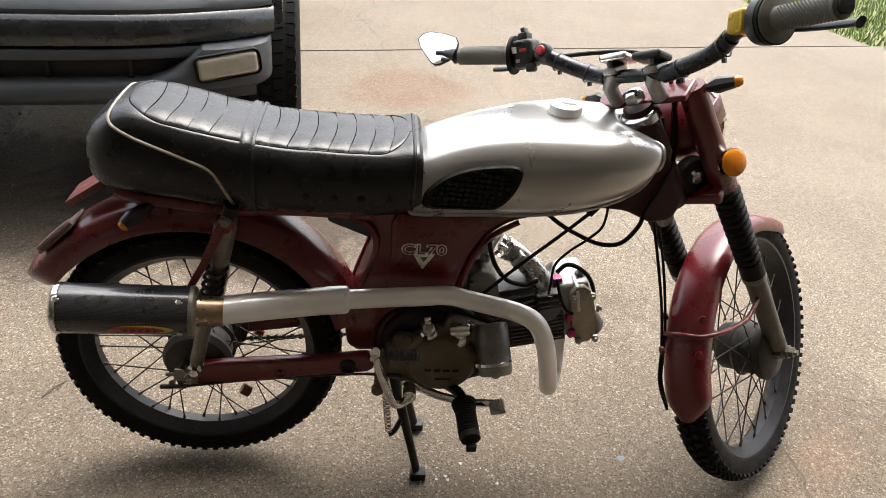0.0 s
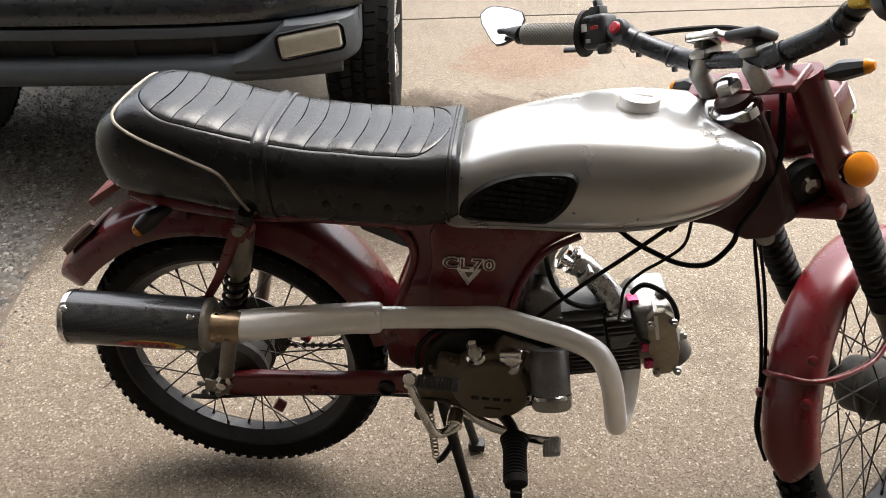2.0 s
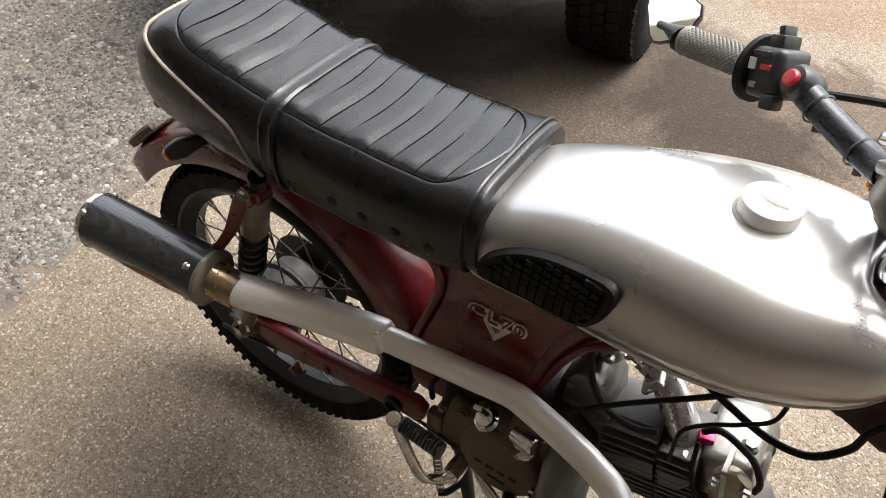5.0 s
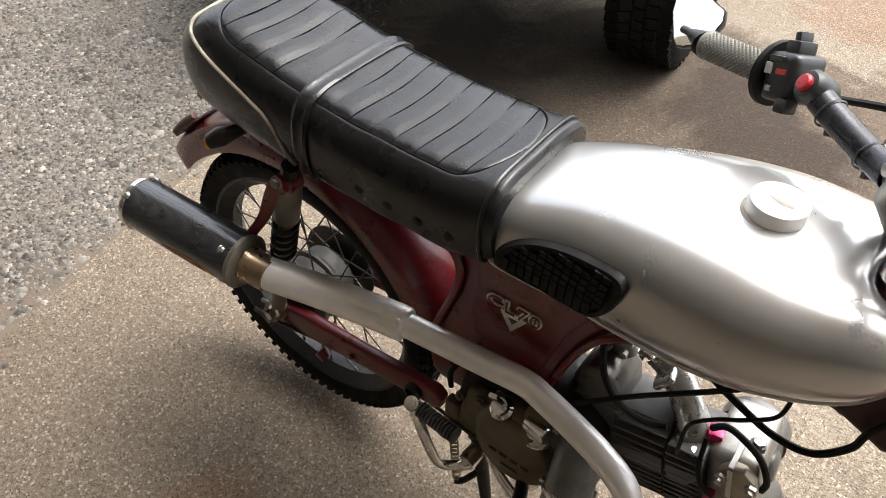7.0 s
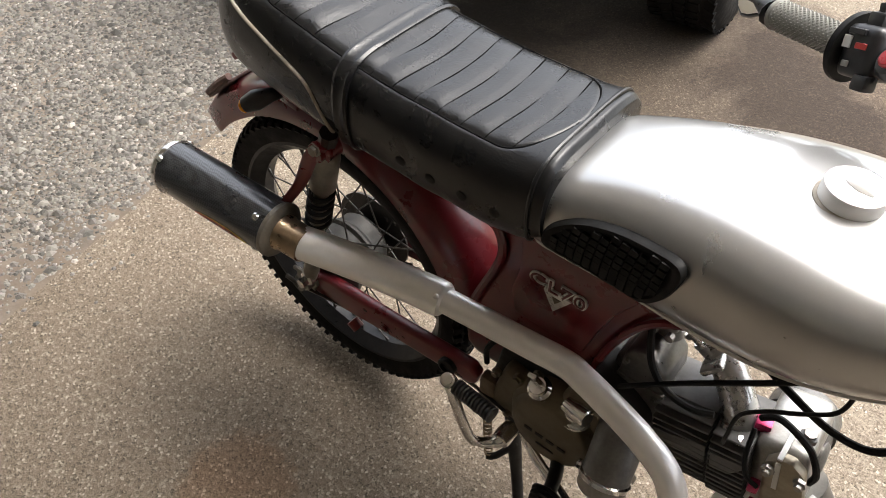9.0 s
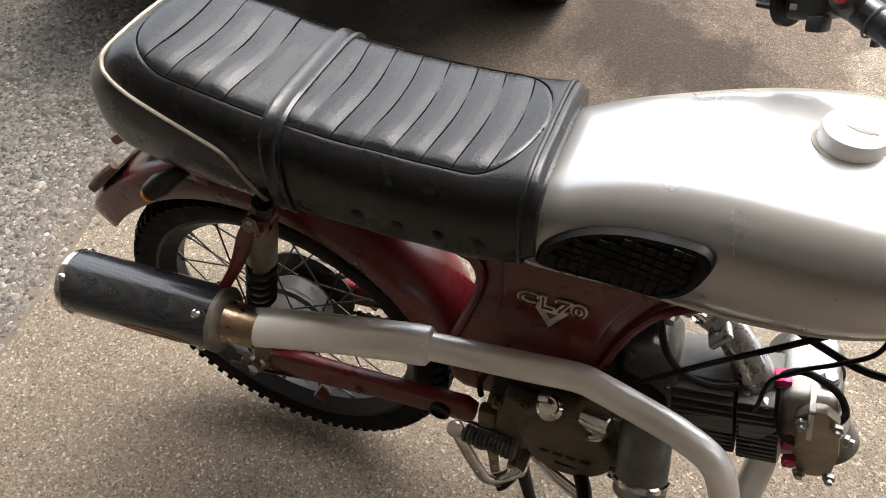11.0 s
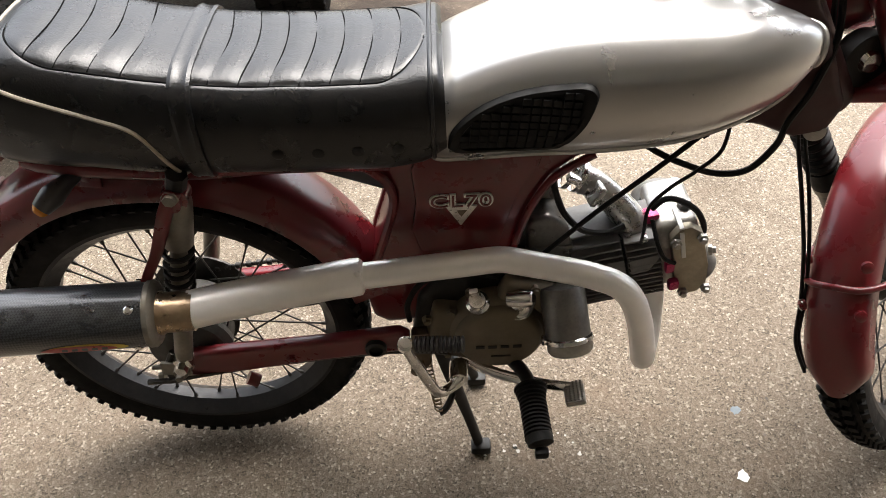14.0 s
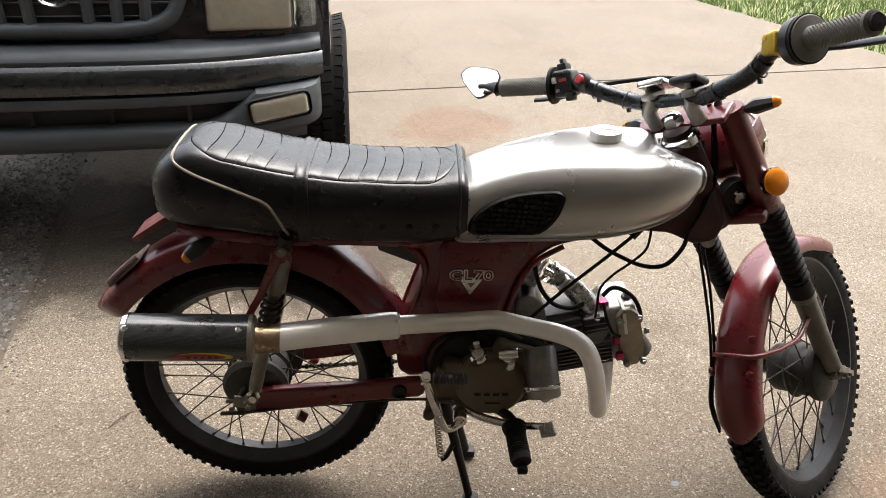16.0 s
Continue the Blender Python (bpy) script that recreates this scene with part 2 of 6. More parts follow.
M_FIN = plain("dark_grey_fin_paint", (0.09, 0.087, 0.083), 0.5, 0.2, var=0.2, scale=30, bump=0.2, dirt=(0.07, 0.06, 0.05), dirt_amount=0.3)
M_RIM = plain("dark_steel_rim", (0.022, 0.022, 0.023), 0.42, 0.3, var=0.25, scale=22, dirt=(0.1, 0.09, 0.08), dirt_amount=0.06, spec=0.25)
M_SPOKE = plain("dull_spoke", (0.06, 0.055, 0.05), 0.45, 0.8, var=0.3, scale=60)
M_HUB = plain("grey_hub", (0.05, 0.048, 0.044), 0.55, 0.3, var=0.3, scale=25, dirt=(0.08, 0.068, 0.052), dirt_amount=0.3, spec=0.2)
M_BLACK = plain("black_plastic", (0.016, 0.016, 0.017), 0.42, var=0.25, scale=25, bump=0.12)
M_GRIP = plain("grey_grip_rubber", (0.15, 0.145, 0.125), 0.7, var=0.15, scale=30, bump=0.1)
M_BAR = plain("dark_handlebar", (0.045, 0.046, 0.05), 0.3, 0.75, var=0.2, scale=25)
M_GOLD = plain("yellow_anodised", (0.55, 0.36, 0.03), 0.35, 0.4, var=0.15, scale=25)
M_PINK = plain("magenta_anodised", (0.36, 0.02, 0.09), 0.35, 0.4, var=0.2, scale=40)
M_REDBTN = plain("red_button", (0.36, 0.014, 0.022), 0.4, var=0.1, scale=40)
M_AMBER = clear_material("amber_lens", (0.95, 0.32, 0.02), 0.18, 0.35)
M_REDLENS = clear_material("red_lens", (0.5, 0.03, 0.02), 0.2, 0.3)
M_LENS = clear_material("clear_lens", (0.85, 0.85, 0.78), 0.12, 0.85)
M_FOG = clear_material("yellowed_lens", (0.66, 0.60, 0.46), 0.12, 0.6)
M_MIRROR = mirror_material()
M_WHITE = plain("white_print", (0.7, 0.69, 0.66), 0.5, var=0.1, scale=30)
M_YELLOW = plain("yellow_print", (0.6, 0.45, 0.05), 0.45, var=0.15, scale=40)
M_STICKER = plain("red_print", (0.35, 0.025, 0.02), 0.4, var=0.2, scale=40)
M_BADGE = plain("silver_badge", (0.7, 0.69, 0.66), 0.35, 0.6, var=0.2, scale=60)
M_TRUCK = plain("dark_truck_paint", (0.008, 0.010, 0.011), 0.3, var=0.2, scale=6, fine=200, bump=0.03, coat=0.5, dirt=(0.02, 0.021, 0.022), dirt_amount=0.1)
M_TRIM = plain("grey_bumper_plastic", (0.036, 0.041, 0.046), 0.55, var=0.15, scale=8, fine=300, bump=0.15)
M_VOID = plain("grille_black", (0.008, 0.008, 0.008), 0.7, var=0.2, scale=20)
M_WHEEL = plain("silver_alloy_wheel", (0.6, 0.6, 0.6), 0.3, 0.8, var=0.12, scale=15)
M_UNDER = plain("chassis_grime", (0.03, 0.027, 0.024), 0.8, var=0.4, scale=15)


# ---- mesh helpers ----
def part(name, bm, mat, parent=None, label="", m=None, sharp=38):
    if m is not None:
        bm.transform(m)
    bmesh.ops.recalc_face_normals(bm, faces=bm.faces)
    me = bpy.data.meshes.new(name)
    bm.to_mesh(me)
    bm.free()
    me.materials.append(mat)
    me.polygons.foreach_set("use_smooth", [True] * len(me.polygons))
    me.set_sharp_from_angle(angle=radians(sharp))
    ob = new(name, me)
    if parent is not None:
        ob.parent = parent
    if label:
        tagged(ob, label)
    return ob


def thing(name, label, category, at=(0, 0, 0), rz=0, group="", kind=""):
    ob = new(name)
    ob.matrix_world = pose(*at, 0, 0, rz)
    return tagged(ob, label, category, group, kind)


def lerp_list(vals, t):
    """Piecewise linear look-up: vals are (t, v) pairs."""
    for (t0, v0), (t1, v1) in zip(vals, vals[1:]):
        if t <= t1:
            k = (t - t0) / (t1 - t0) if t1 > t0 else 0
            k = max(0.0, min(1.0, k))
            return v0 + (v1 - v0) * k
    return vals[-1][1]


def ease_list(vals, t):
    """Smooth look-up through (t, v) pairs (Catmull-Rom)."""
    if t <= vals[0][0]:
        return vals[0][1]
    for i in range(len(vals) - 1):
        t0, v0 = vals[i]
        t1, v1 = vals[i + 1]
        if t <= t1:
            k = (t - t0) / (t1 - t0)
            m0 = (v1 - vals[i - 1][1]) / (t1 - vals[i - 1][0]) if i else (v1 - v0) / (t1 - t0)
            m1 = (vals[i + 2][1] - v0) / (vals[i + 2][0] - t0) if i + 2 < len(vals) else (v1 - v0) / (t1 - t0)
            h = t1 - t0
            return (2 * k**3 - 3 * k**2 + 1) * v0 + (k**3 - 2 * k**2 + k) * h * m0 + (-2 * k**3 + 3 * k**2) * v1 + (k**3 - k**2) * h * m1
    return vals[-1][1]


def loft(bm, rings, wrap=True, caps=True):
    vs = [[bm.verts.new(p) for p in ring] for ring in rings]
    n = len(vs[0])
    for a, b in zip(vs, vs[1:]):
        for i in range(n if wrap else n - 1):
            j = (i + 1) % n
            bm.faces.new((a[i], a[j], b[j], b[i]))
    if caps and wrap:
        bm.faces.new(vs[0][::-1])
        bm.faces.new(vs[-1])
    return vs


def curve_points(pts, steps=8):
    pts = [Vector(p) for p in pts]
    out = []
    for i in range(len(pts) - 1):
        p0, p1, p2, p3 = pts[max(0, i - 1)], pts[i], pts[i + 1], pts[min(len(pts) - 1, i + 2)]
        for s in range(steps):
            k = s / steps
            out.append(0.5 * (2 * p1 + (p2 - p0) * k + (2 * p0 - 5 * p1 + 4 * p2 - p3) * k * k + (3 * p1 - p0 - 3 * p2 + p3) * k**3))
    out.append(pts[-1])
    return out


def tube(bm, pts, r, n=12, steps=8, caps=True, squash=1.0):
    """A round bar along points; r is one radius or one for each point."""
    path = curve_points(pts, steps) if steps > 1 else [Vector(p) for p in pts]
    rs = r if isinstance(r, (list, tuple)) else [r] * len(pts)
    radii = [lerp_list(list(enumerate(rs)), i / max(1, steps)) for i in range(len(path))]
    t = (path[1] - path[0]).normalized()
    u = t.orthogonal().normalized()
    rings = []
    for i, p in enumerate(path):
        t2 = (path[min(i + 1, len(path) - 1)] - path[max(i - 1, 0)]).normalized()
        u = (u - t2 * u.dot(t2)).normalized()
        w = t2.cross(u)
        rings.append([p + radii[i] * (math.cos(a) * u + squash * math.sin(a) * w) for a in (2 * math.pi * k / n for k in range(n))])
    return loft(bm, rings, True, caps)


def lathe(bm, prof, at, axis, n=24, caps=True, arc=None):
    """Turns a profile of (radius, height) round an axis."""
    ax = Vector(axis).normalized()
    u = ax.orthogonal().normalized()
    w = ax.cross(u)
    rings = [[Vector(at) + ax * h + max(r, 1e-4) * (math.cos(a) * u + math.sin(a) * w) for a in (2 * math.pi * k / n for k in range(n))] for r, h in prof]
    return loft(bm, rings, True, caps)


def ring_lathe(bm, prof, at, axis, n=48):
    """Turns a closed profile, so that the ends join: tyres and rims."""
    return lathe(bm, list(prof) + [prof[0]], at, axis, n, False)


def box(bm, at, size, rot=(0, 0, 0), bevel=0.0, seg=2):
    b2 = bmesh.new()
    bmesh.ops.create_cube(b2, size=1.0)
    bmesh.ops.scale(b2, vec=size, verts=b2.verts)
    if bevel:
        bmesh.ops.bevel(b2, geom=b2.edges[:], offset=bevel, segments=seg, affect="EDGES", profile=0.6)
    b2.transform(pose(*at, *rot))
    join(bm, b2)


def join(bm, other):
    tmp = bpy.data.meshes.new("tmp")
    other.to_mesh(tmp)
    other.free()
    bm.from_mesh(tmp)
    bpy.data.meshes.remove(tmp)


def prism(bm, outline, y0, y1, bevel=0.0, seg=2, inset=0.0):
    """A flat outline in x and z, given depth along y."""
    b2 = bmesh.new()
    f = b2.faces.new([b2.verts.new((x, y0, z)) for x, z in outline])
    g = bmesh.ops.extrude_face_region(b2, geom=[f])
    bmesh.ops.translate(b2, vec=(0, y1 - y0, 0), verts=[v for v in g["geom"] if isinstance(v, bmesh.types.BMVert)])
    if bevel:
        bmesh.ops.recalc_face_normals(b2, faces=b2.faces)
        bmesh.ops.bevel(b2, geom=b2.edges[:], offset=bevel, segments=seg, affect="EDGES", profile=0.6)
    join(bm, b2)


def bolt(bm, at, axis, r=0.006, h=0.006):
    lathe(bm, [(r * 1.35, 0), (r * 1.35, h * 0.25), (r, h * 0.25), (r, h * 0.9), (r * 0.8, h)], at, axis, 6)


def mesh_of(*makers):
    bm = bmesh.new()
    for f in makers:
        f(bm)
    return bm


# ---- the setting ----
SLAB_TURN = 14.0     # the slabs' edges lie turned by this against the motorcycle
ct, st = math.cos(radians(SLAB_TURN)), math.sin(radians(SLAB_TURN))


def slab_xy(u, v):
    """Slab coordinates: u along the joint, v along the drive; the joint is v = 0."""
    return (0.35 + u * ct - v * st, 3.5 + u * st + v * ct)


def flat(name, corners, z, depth, mat, label, bevel=0.006):
    bm = bmesh.new()
    f = bm.faces.new([bm.verts.new((x, y, z - depth)) for x, y in corners])
    g = bmesh.ops.extrude_face_region(bm, geom=[f])
    bmesh.ops.translate(bm, vec=(0, 0, depth), verts=[v for v in g["geom"] if isinstance(v, bmesh.types.BMVert)])
    bmesh.ops.recalc_face_normals(bm, faces=bm.faces)
    top = [e for e in bm.edges if all(v.co.z > z - 1e-4 for v in e.verts)]
    bmesh.ops.bevel(bm, geom=top, offset=bevel, segments=2, affect="EDGES")
    return tagged(part(name, bm, mat), label, kind="structure")


EDGE_U = -1.9   # where the slabs end against the gravel
ground_bm = bmesh.new()
bmesh.ops.create_grid(ground_bm, x_segments=1, y_segments=1, size=600)
bmesh.ops.translate(ground_bm, vec=(0, 0, -0.035), verts=ground_bm.verts)
ground = tagged(part("ground", ground_bm, M_LAWN), "worn grass and bare earth round the drive", kind="structure")

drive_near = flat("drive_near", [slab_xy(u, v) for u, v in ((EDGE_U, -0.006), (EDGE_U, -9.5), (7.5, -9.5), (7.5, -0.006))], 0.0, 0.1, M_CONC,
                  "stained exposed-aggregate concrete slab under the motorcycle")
drive_far = flat("drive_far", [slab_xy(u, v) for u, v in ((EDGE_U - 1.2, 0.006), (4.0, 0.006), (4.0, 30), (EDGE_U - 1.2, 30))], 0.0, 0.1, M_CONC,
                 "pale weathered concrete drive beyond the joint")
joint_bm = bmesh.new()
box(joint_bm, (0, 0, -0.017), (12, 0.014, 0.02), (0, 0, 0))
joint_bm.transform(Matrix.Translation((*slab_xy(3.5, 0), 0)) @ pose(0, 0, 0, 0, 0, SLAB_TURN))
part("joint", joint_bm, M_JOINT, drive_near, "dirt-filled slab joint")

bed = bmesh.new()
bed.faces.new([bed.verts.new((*slab_xy(u, v), -0.02)) for u, v in ((EDGE_U, -12), (EDGE_U, 0), (EDGE_U, 0.3), (-11, 4), (-11, -12))])
tagged(part("gravel_bed", bed, M_SOIL), "packed grey gravel bed beside the slab", kind="structure")


verge = bmesh.new()   # bare soil along the slab's edge
vr = random.Random(21)
prev = None
for k in range(120):
    v_ = -4.8 + 0.04 * k
    wd = 0.05 + 0.13 * abs(noise.noise((v_ * 1.3, 3.1, 0))) * 2 + vr.uniform(-0.012, 0.012)
    pair = (verge.verts.new((*slab_xy(EDGE_U + 0.002, v_), -0.017)), verge.verts.new((*slab_xy(EDGE_U - wd, v_), -0.0185)))
    if prev:
        verge.faces.new((prev[0], pair[0], pair[1], prev[1]))
    prev = pair
tagged(part("soil_verge", verge, M_BROWN), "strip of bare brown soil beside the slab", kind="structure")


def stones(name, label, mat, count, place, size, seed):
    """Many small uneven stones as one mesh."""
    rng = np.random.RandomState(seed)
    base = np.array([(0, 0, 1), (1, 0, 0.1), (0.3, 0.95, 0), (-0.8, 0.6, 0.15), (-0.8, -0.6, 0), (0.3, -0.95, 0.12), (0, 0, -0.8)], float)
    tri = np.array([(0, 1, 2), (0, 2, 3), (0, 3, 4), (0, 4, 5), (0, 5, 1), (6, 2, 1), (6, 3, 2), (6, 4, 3), (6, 5, 4), (6, 1, 5)])
    xy, s = place(rng, count), size(rng, count)
    a = rng.uniform(0, 6.283, len(xy))
    v = base[None] * (1 + rng.uniform(-0.3, 0.3, (len(xy), 7, 3)))
    v[..., 2] *= rng.uniform(0.45, 0.8, (len(xy), 1))
    c, sn = np.cos(a)[:, None], np.sin(a)[:, None]
    x, y = v[..., 0] * c - v[..., 1] * sn, v[..., 0] * sn + v[..., 1] * c
    out = np.stack([x, y, v[..., 2]], -1) * s[:, None, None]
    out[..., :2] += xy[:, None, :]
    out[..., 2] += -0.02 + s[:, None] * 0.25
    faces = (tri[None] + 7 * np.arange(len(xy))[:, None, None]).reshape(-1, 3)
    me = bpy.data.meshes.new(name)
    me.from_pydata(out.reshape(-1, 3).tolist(), [], faces.tolist())
    me.materials.append(mat)
    return tagged(new(name, me), label, "gravel", kind="stuff")


def gravel_place(rng, count):
    far = rng.random_sample(count) < 0.2
    u = EDGE_U - 0.02 - np.where(far, rng.uniform(0, 6.0, count), np.abs(rng.normal(0, 1.0, count)))
    v = np.where(far, rng.uniform(-6.5, 1.5, count), rng.normal(-2.5, 0.85, count))
    return np.stack([0.35 + u * ct - v * st, 3.5 + u * st + v * ct], -1)


stones("gravel", "loose grey crushed-stone gravel beside the slab", M_GRAVEL, 95000, gravel_place, lambda r, n: r.gamma(1.8, 0.0014, n) + 0.0022, 3)


def grit_place(rng, count):
    u, v = EDGE_U + np.abs(rng.normal(0, 0.05, count)), rng.uniform(-4.6, 0, count)
    return np.stack([0.35 + u * ct - v * st, 3.5 + u * st + v * ct], -1)


grit = stones("edge_grit", "scattered gravel crumbs on the slab's edge", M_GRAVEL, 500, grit_place, lambda r, n: r.gamma(2.0, 0.0012, n) + 0.0015, 5)
grit.location.z = 0.02


def crack(name, pts, width, parent, seed):
    """A jagged crack: a thin dark ribbon of uneven width in the slab's face."""
    rng = random.Random(seed)
    bm = bmesh.new()
    path = []
    for (x0, y0), (x1, y1) in zip(pts, pts[1:]):
        n = max(2, int(math.hypot(x1 - x0, y1 - y0) / 0.03))
        for i in range(n):
            k = i / n
            path.append((x0 + (x1 - x0) * k + rng.uniform(-0.009, 0.009), y0 + (y1 - y0) * k + rng.uniform(-0.009, 0.009)))
    path.append(pts[-1])
    prev = None
    for (x0, y0), (x1, y1) in zip(path, path[1:]):
        d = Vector((x1 - x0, y1 - y0, 0)).normalized()
        nrm = Vector((-d.y, d.x, 0)) * width * rng.uniform(0.25, 1.0)
        a, b = bm.verts.new(Vector((x0, y0, 0.0015)) + nrm), bm.verts.new(Vector((x0, y0, 0.0015)) - nrm)
        if prev:
            bm.faces.new((prev[0], a, b, prev[1]))
        prev = (a, b)
    part(name, bm, M_JOINT, parent, "fine dark crack")


crack("crack", [(0.37, 3.52), (0.36, 3.75), (0.27, 4.1), (0.18, 4.4), (0.3, 4.75), (0.27, 5.2), (0.1, 5.5), (0.2, 6.2), (0.05, 7.4)], 0.006, drive_far, 1)
crack("crack", [(0.3, 4.75), (0.6, 5.0), (0.95, 5.1)], 0.003, drive_far, 2)
crack("crack", [(0.92, 3.1), (1.0, 2.9), (1.02, 2.65), (1.14, 2.4), (1.18, 1.6), (1.3, 1.2), (1.33, 0.8), (1.36, 0.4), (1.35, 0.0), (1.36, -0.2), (1.42, -0.6)], 0.004, drive_near, 3)


def spot(name, at, r, mat, label, seed):
    rng = random.Random(seed)
    bm = bmesh.new()
    bm.faces.new([bm.verts.new((at[0] + r * rng.uniform(0.5, 1.1) * math.cos(a), at[1] + r * rng.uniform(0.5, 1.1) * math.sin(a), 0.0018)) for a in (k * 0.4488 for k in range(14))])
    part(name, bm, mat, drive_near, label)


spot("paint_spot", (0.905, -0.14), 0.014, M_WHITE, "white paint spot", 4)
spot("paint_spot", (0.933, -0.005), 0.012, plain("blue_grey_smear", (0.12, 0.14, 0.16), 0.8), "blue-grey smear", 5)
for k, (x, y, r) in enumerate(((1.0, 0.02, 0.004), (0.97, -0.06, 0.004), (-0.47, -0.05, 0.004), (-0.31, -0.21, 0.005), (0.86, 0.22, 0.004), (0.73, -0.15, 0.003), (-0.43, 0.2, 0.004), (1.1, 0.3, 0.005))):
    spot("tar_spot", (x, y), r, M_JOINT, "", 10 + k)
M_SCUFF = plain("pale_scuff", (0.42, 0.4, 0.36), 0.9, var=0.3, scale=60)
sc_rng = random.Random(31)
for k in range(16):   # pale scrapes where the stand and pegs have been set down
    spot("scuff", (sc_rng.uniform(0.455, 0.63), sc_rng.uniform(-0.085, -0.02)), sc_rng.uniform(0.002, 0.005), M_SCUFF, "", 40 + k)
leaf_bm = bmesh.new()
tube(leaf_bm, [(-0.445, 0.18, 0.003), (-0.43, 0.21, 0.007), (-0.41, 0.245, 0.003)], 0.0016, 5, 4)
tagged(part("twig", leaf_bm, plain("dry_twig", (0.1, 0.07, 0.045), 0.9)), "short dry brown twig on the concrete", "twig")


# lawn beyond the drive
def blades(name, label, corners, count, seed):
    rng = np.random.RandomState(seed)
    (x0, y0), (x1, y1) = corners
    p = np.stack([rng.uniform(x0, x1, count), rng.uniform(y0, y1, count)], -1)
    u = (p[:, 0] - 0.35) * ct + (p[:, 1] - 3.5) * st
    p = p[u > 4.0 + 0.02 * rng.normal(0, 1, count)]
    a, h, w = rng.uniform(0, 6.283, len(p)), rng.uniform(0.03, 0.1, len(p)), 0.006
    lean = rng.uniform(-0.04, 0.04, (len(p), 2))
    v = np.zeros((len(p), 3, 3))
    v[:, 0, 0], v[:, 0, 1] = p[:, 0] - w * np.cos(a), p[:, 1] - w * np.sin(a)
    v[:, 1, 0], v[:, 1, 1] = p[:, 0] + w * np.cos(a), p[:, 1] + w * np.sin(a)
    v[:, 2, :2], v[:, 2, 2] = p + lean, h
    v[..., 2] -= 0.035
    me = bpy.data.meshes.new(name)
    me.from_pydata(v.reshape(-1, 3).tolist(), [], np.arange(3 * len(p)).reshape(-1, 3).tolist())
    me.materials.append(M_GRASS)
    return tagged(new(name, me), label, "grass", kind="stuff")


blades("grass", "short green lawn grass with pale clover", ((2.0, 4.2), (10.0, 14.0)), 60000, 8)

# the open garage round the camera
WX0, WX1, WY0, WY1, CZ = -3.6, 4.6, -7.0, -0.1, 2.45


def wall(name, lo, hi, mat, label):
    bm = bmesh.new()
    box(bm, [(a + b) / 2 for a, b in zip(lo, hi)], [b - a for a, b in zip(lo, hi)], bevel=0.004)
    return tagged(part(name, bm, mat), label, kind="structure")


wall("wall_back", (WX0, WY0 - 0.15, -0.03), (WX1, WY0, CZ), M_WALL, "plain painted garage back wall")
wall("wall_west", (WX0 - 0.15, WY0, -0.03), (WX0, WY1, CZ), M_WALL, "plain painted garage side wall")
wall("wall_east", (WX1, WY0, -0.03), (WX1 + 0.15, WY1, CZ), M_WALL, "plain painted garage side wall")
wall("ceiling", (WX0 - 0.15, WY0 - 0.15, CZ), (WX1 + 0.15, WY1, CZ + 0.15), M_CEIL, "plain garage ceiling")
wall("wall_header", (WX0 - 0.15, WY1, CZ - 0.3), (WX1 + 0.15, WY1 + 0.1, CZ + 0.35), M_WALL, "header over the open garage door")


# ---- the parked truck ----
TRUCK = thing("pickup_truck", "dark green-black pickup truck with grey plastic bumper on the drive", "truck", (-0.905, 1.71, 0), 10.0)
# local axes: x across, -y towards its nose, the front axle over the origin
TRACK, TR = 0.805, 0.372
LIFT = Matrix.Translation((0, 0, 0.085))   # the body stands this much higher on its springs
LOW = Matrix.Translation((0, 0, 0.113))    # the lower bumper


def across(bm, prof, half, bow=0.0, n=28, inset=0.0, ends=True):
    """Sweeps a closed y-z profile across the truck, bowed back towards the corners."""
    rings = []
    for i in range(n + 1):
        k = -1 + 2 * i / n
        x = half * k
        back = bow * abs(k) ** 3.2
        sh = 1 - inset * max(0, abs(k) - 0.8) / 0.2
        zc = sum(z for _, z in prof) / len(prof)
        rings.append([Vector((x, y + back, zc + (z - zc) * sh)) for y, z in prof])
    loft(bm, rings, True, ends)


body = bmesh.new()
across(body, [(-0.56, 0.62), (-0.56, 0.70), (-0.545, 0.84), (-0.50, 0.98), (-0.40, 1.04), (0.6, 1.12), (0.9, 1.14), (0.9, 0.62)], 0.82, 0.13)
body_ob = part("body", body, M_TRUCK, TRUCK, m=LIFT)
cab = bmesh.new()
across(cab, [(0.85, 0.45), (0.85, 1.14), (1.35, 1.62), (1.6, 1.68), (2.9, 1.66), (3.0, 1.15), (3.0, 0.45)], 0.8, 0.03)
part("cab", cab, M_TRUCK, TRUCK, m=LIFT)
bedbox = bmesh.new()
across(bedbox, [(3.02, 0.5), (3.02, 1.14), (4.7, 1.14), (4.7, 0.5)], 0.8, 0.0, 8)
part("cargo_bed", bedbox, M_TRUCK, TRUCK, m=LIFT)
glass = bmesh.new()
across(glass, [(0.93, 1.16), (0.915, 1.165), (1.33, 1.58), (1.345, 1.57)], 0.66, 0.02, 10)
part("windscreen", glass, plain("dark_screen_glass", (0.01, 0.012, 0.013), 0.08, var=0.1), TRUCK, m=LIFT)

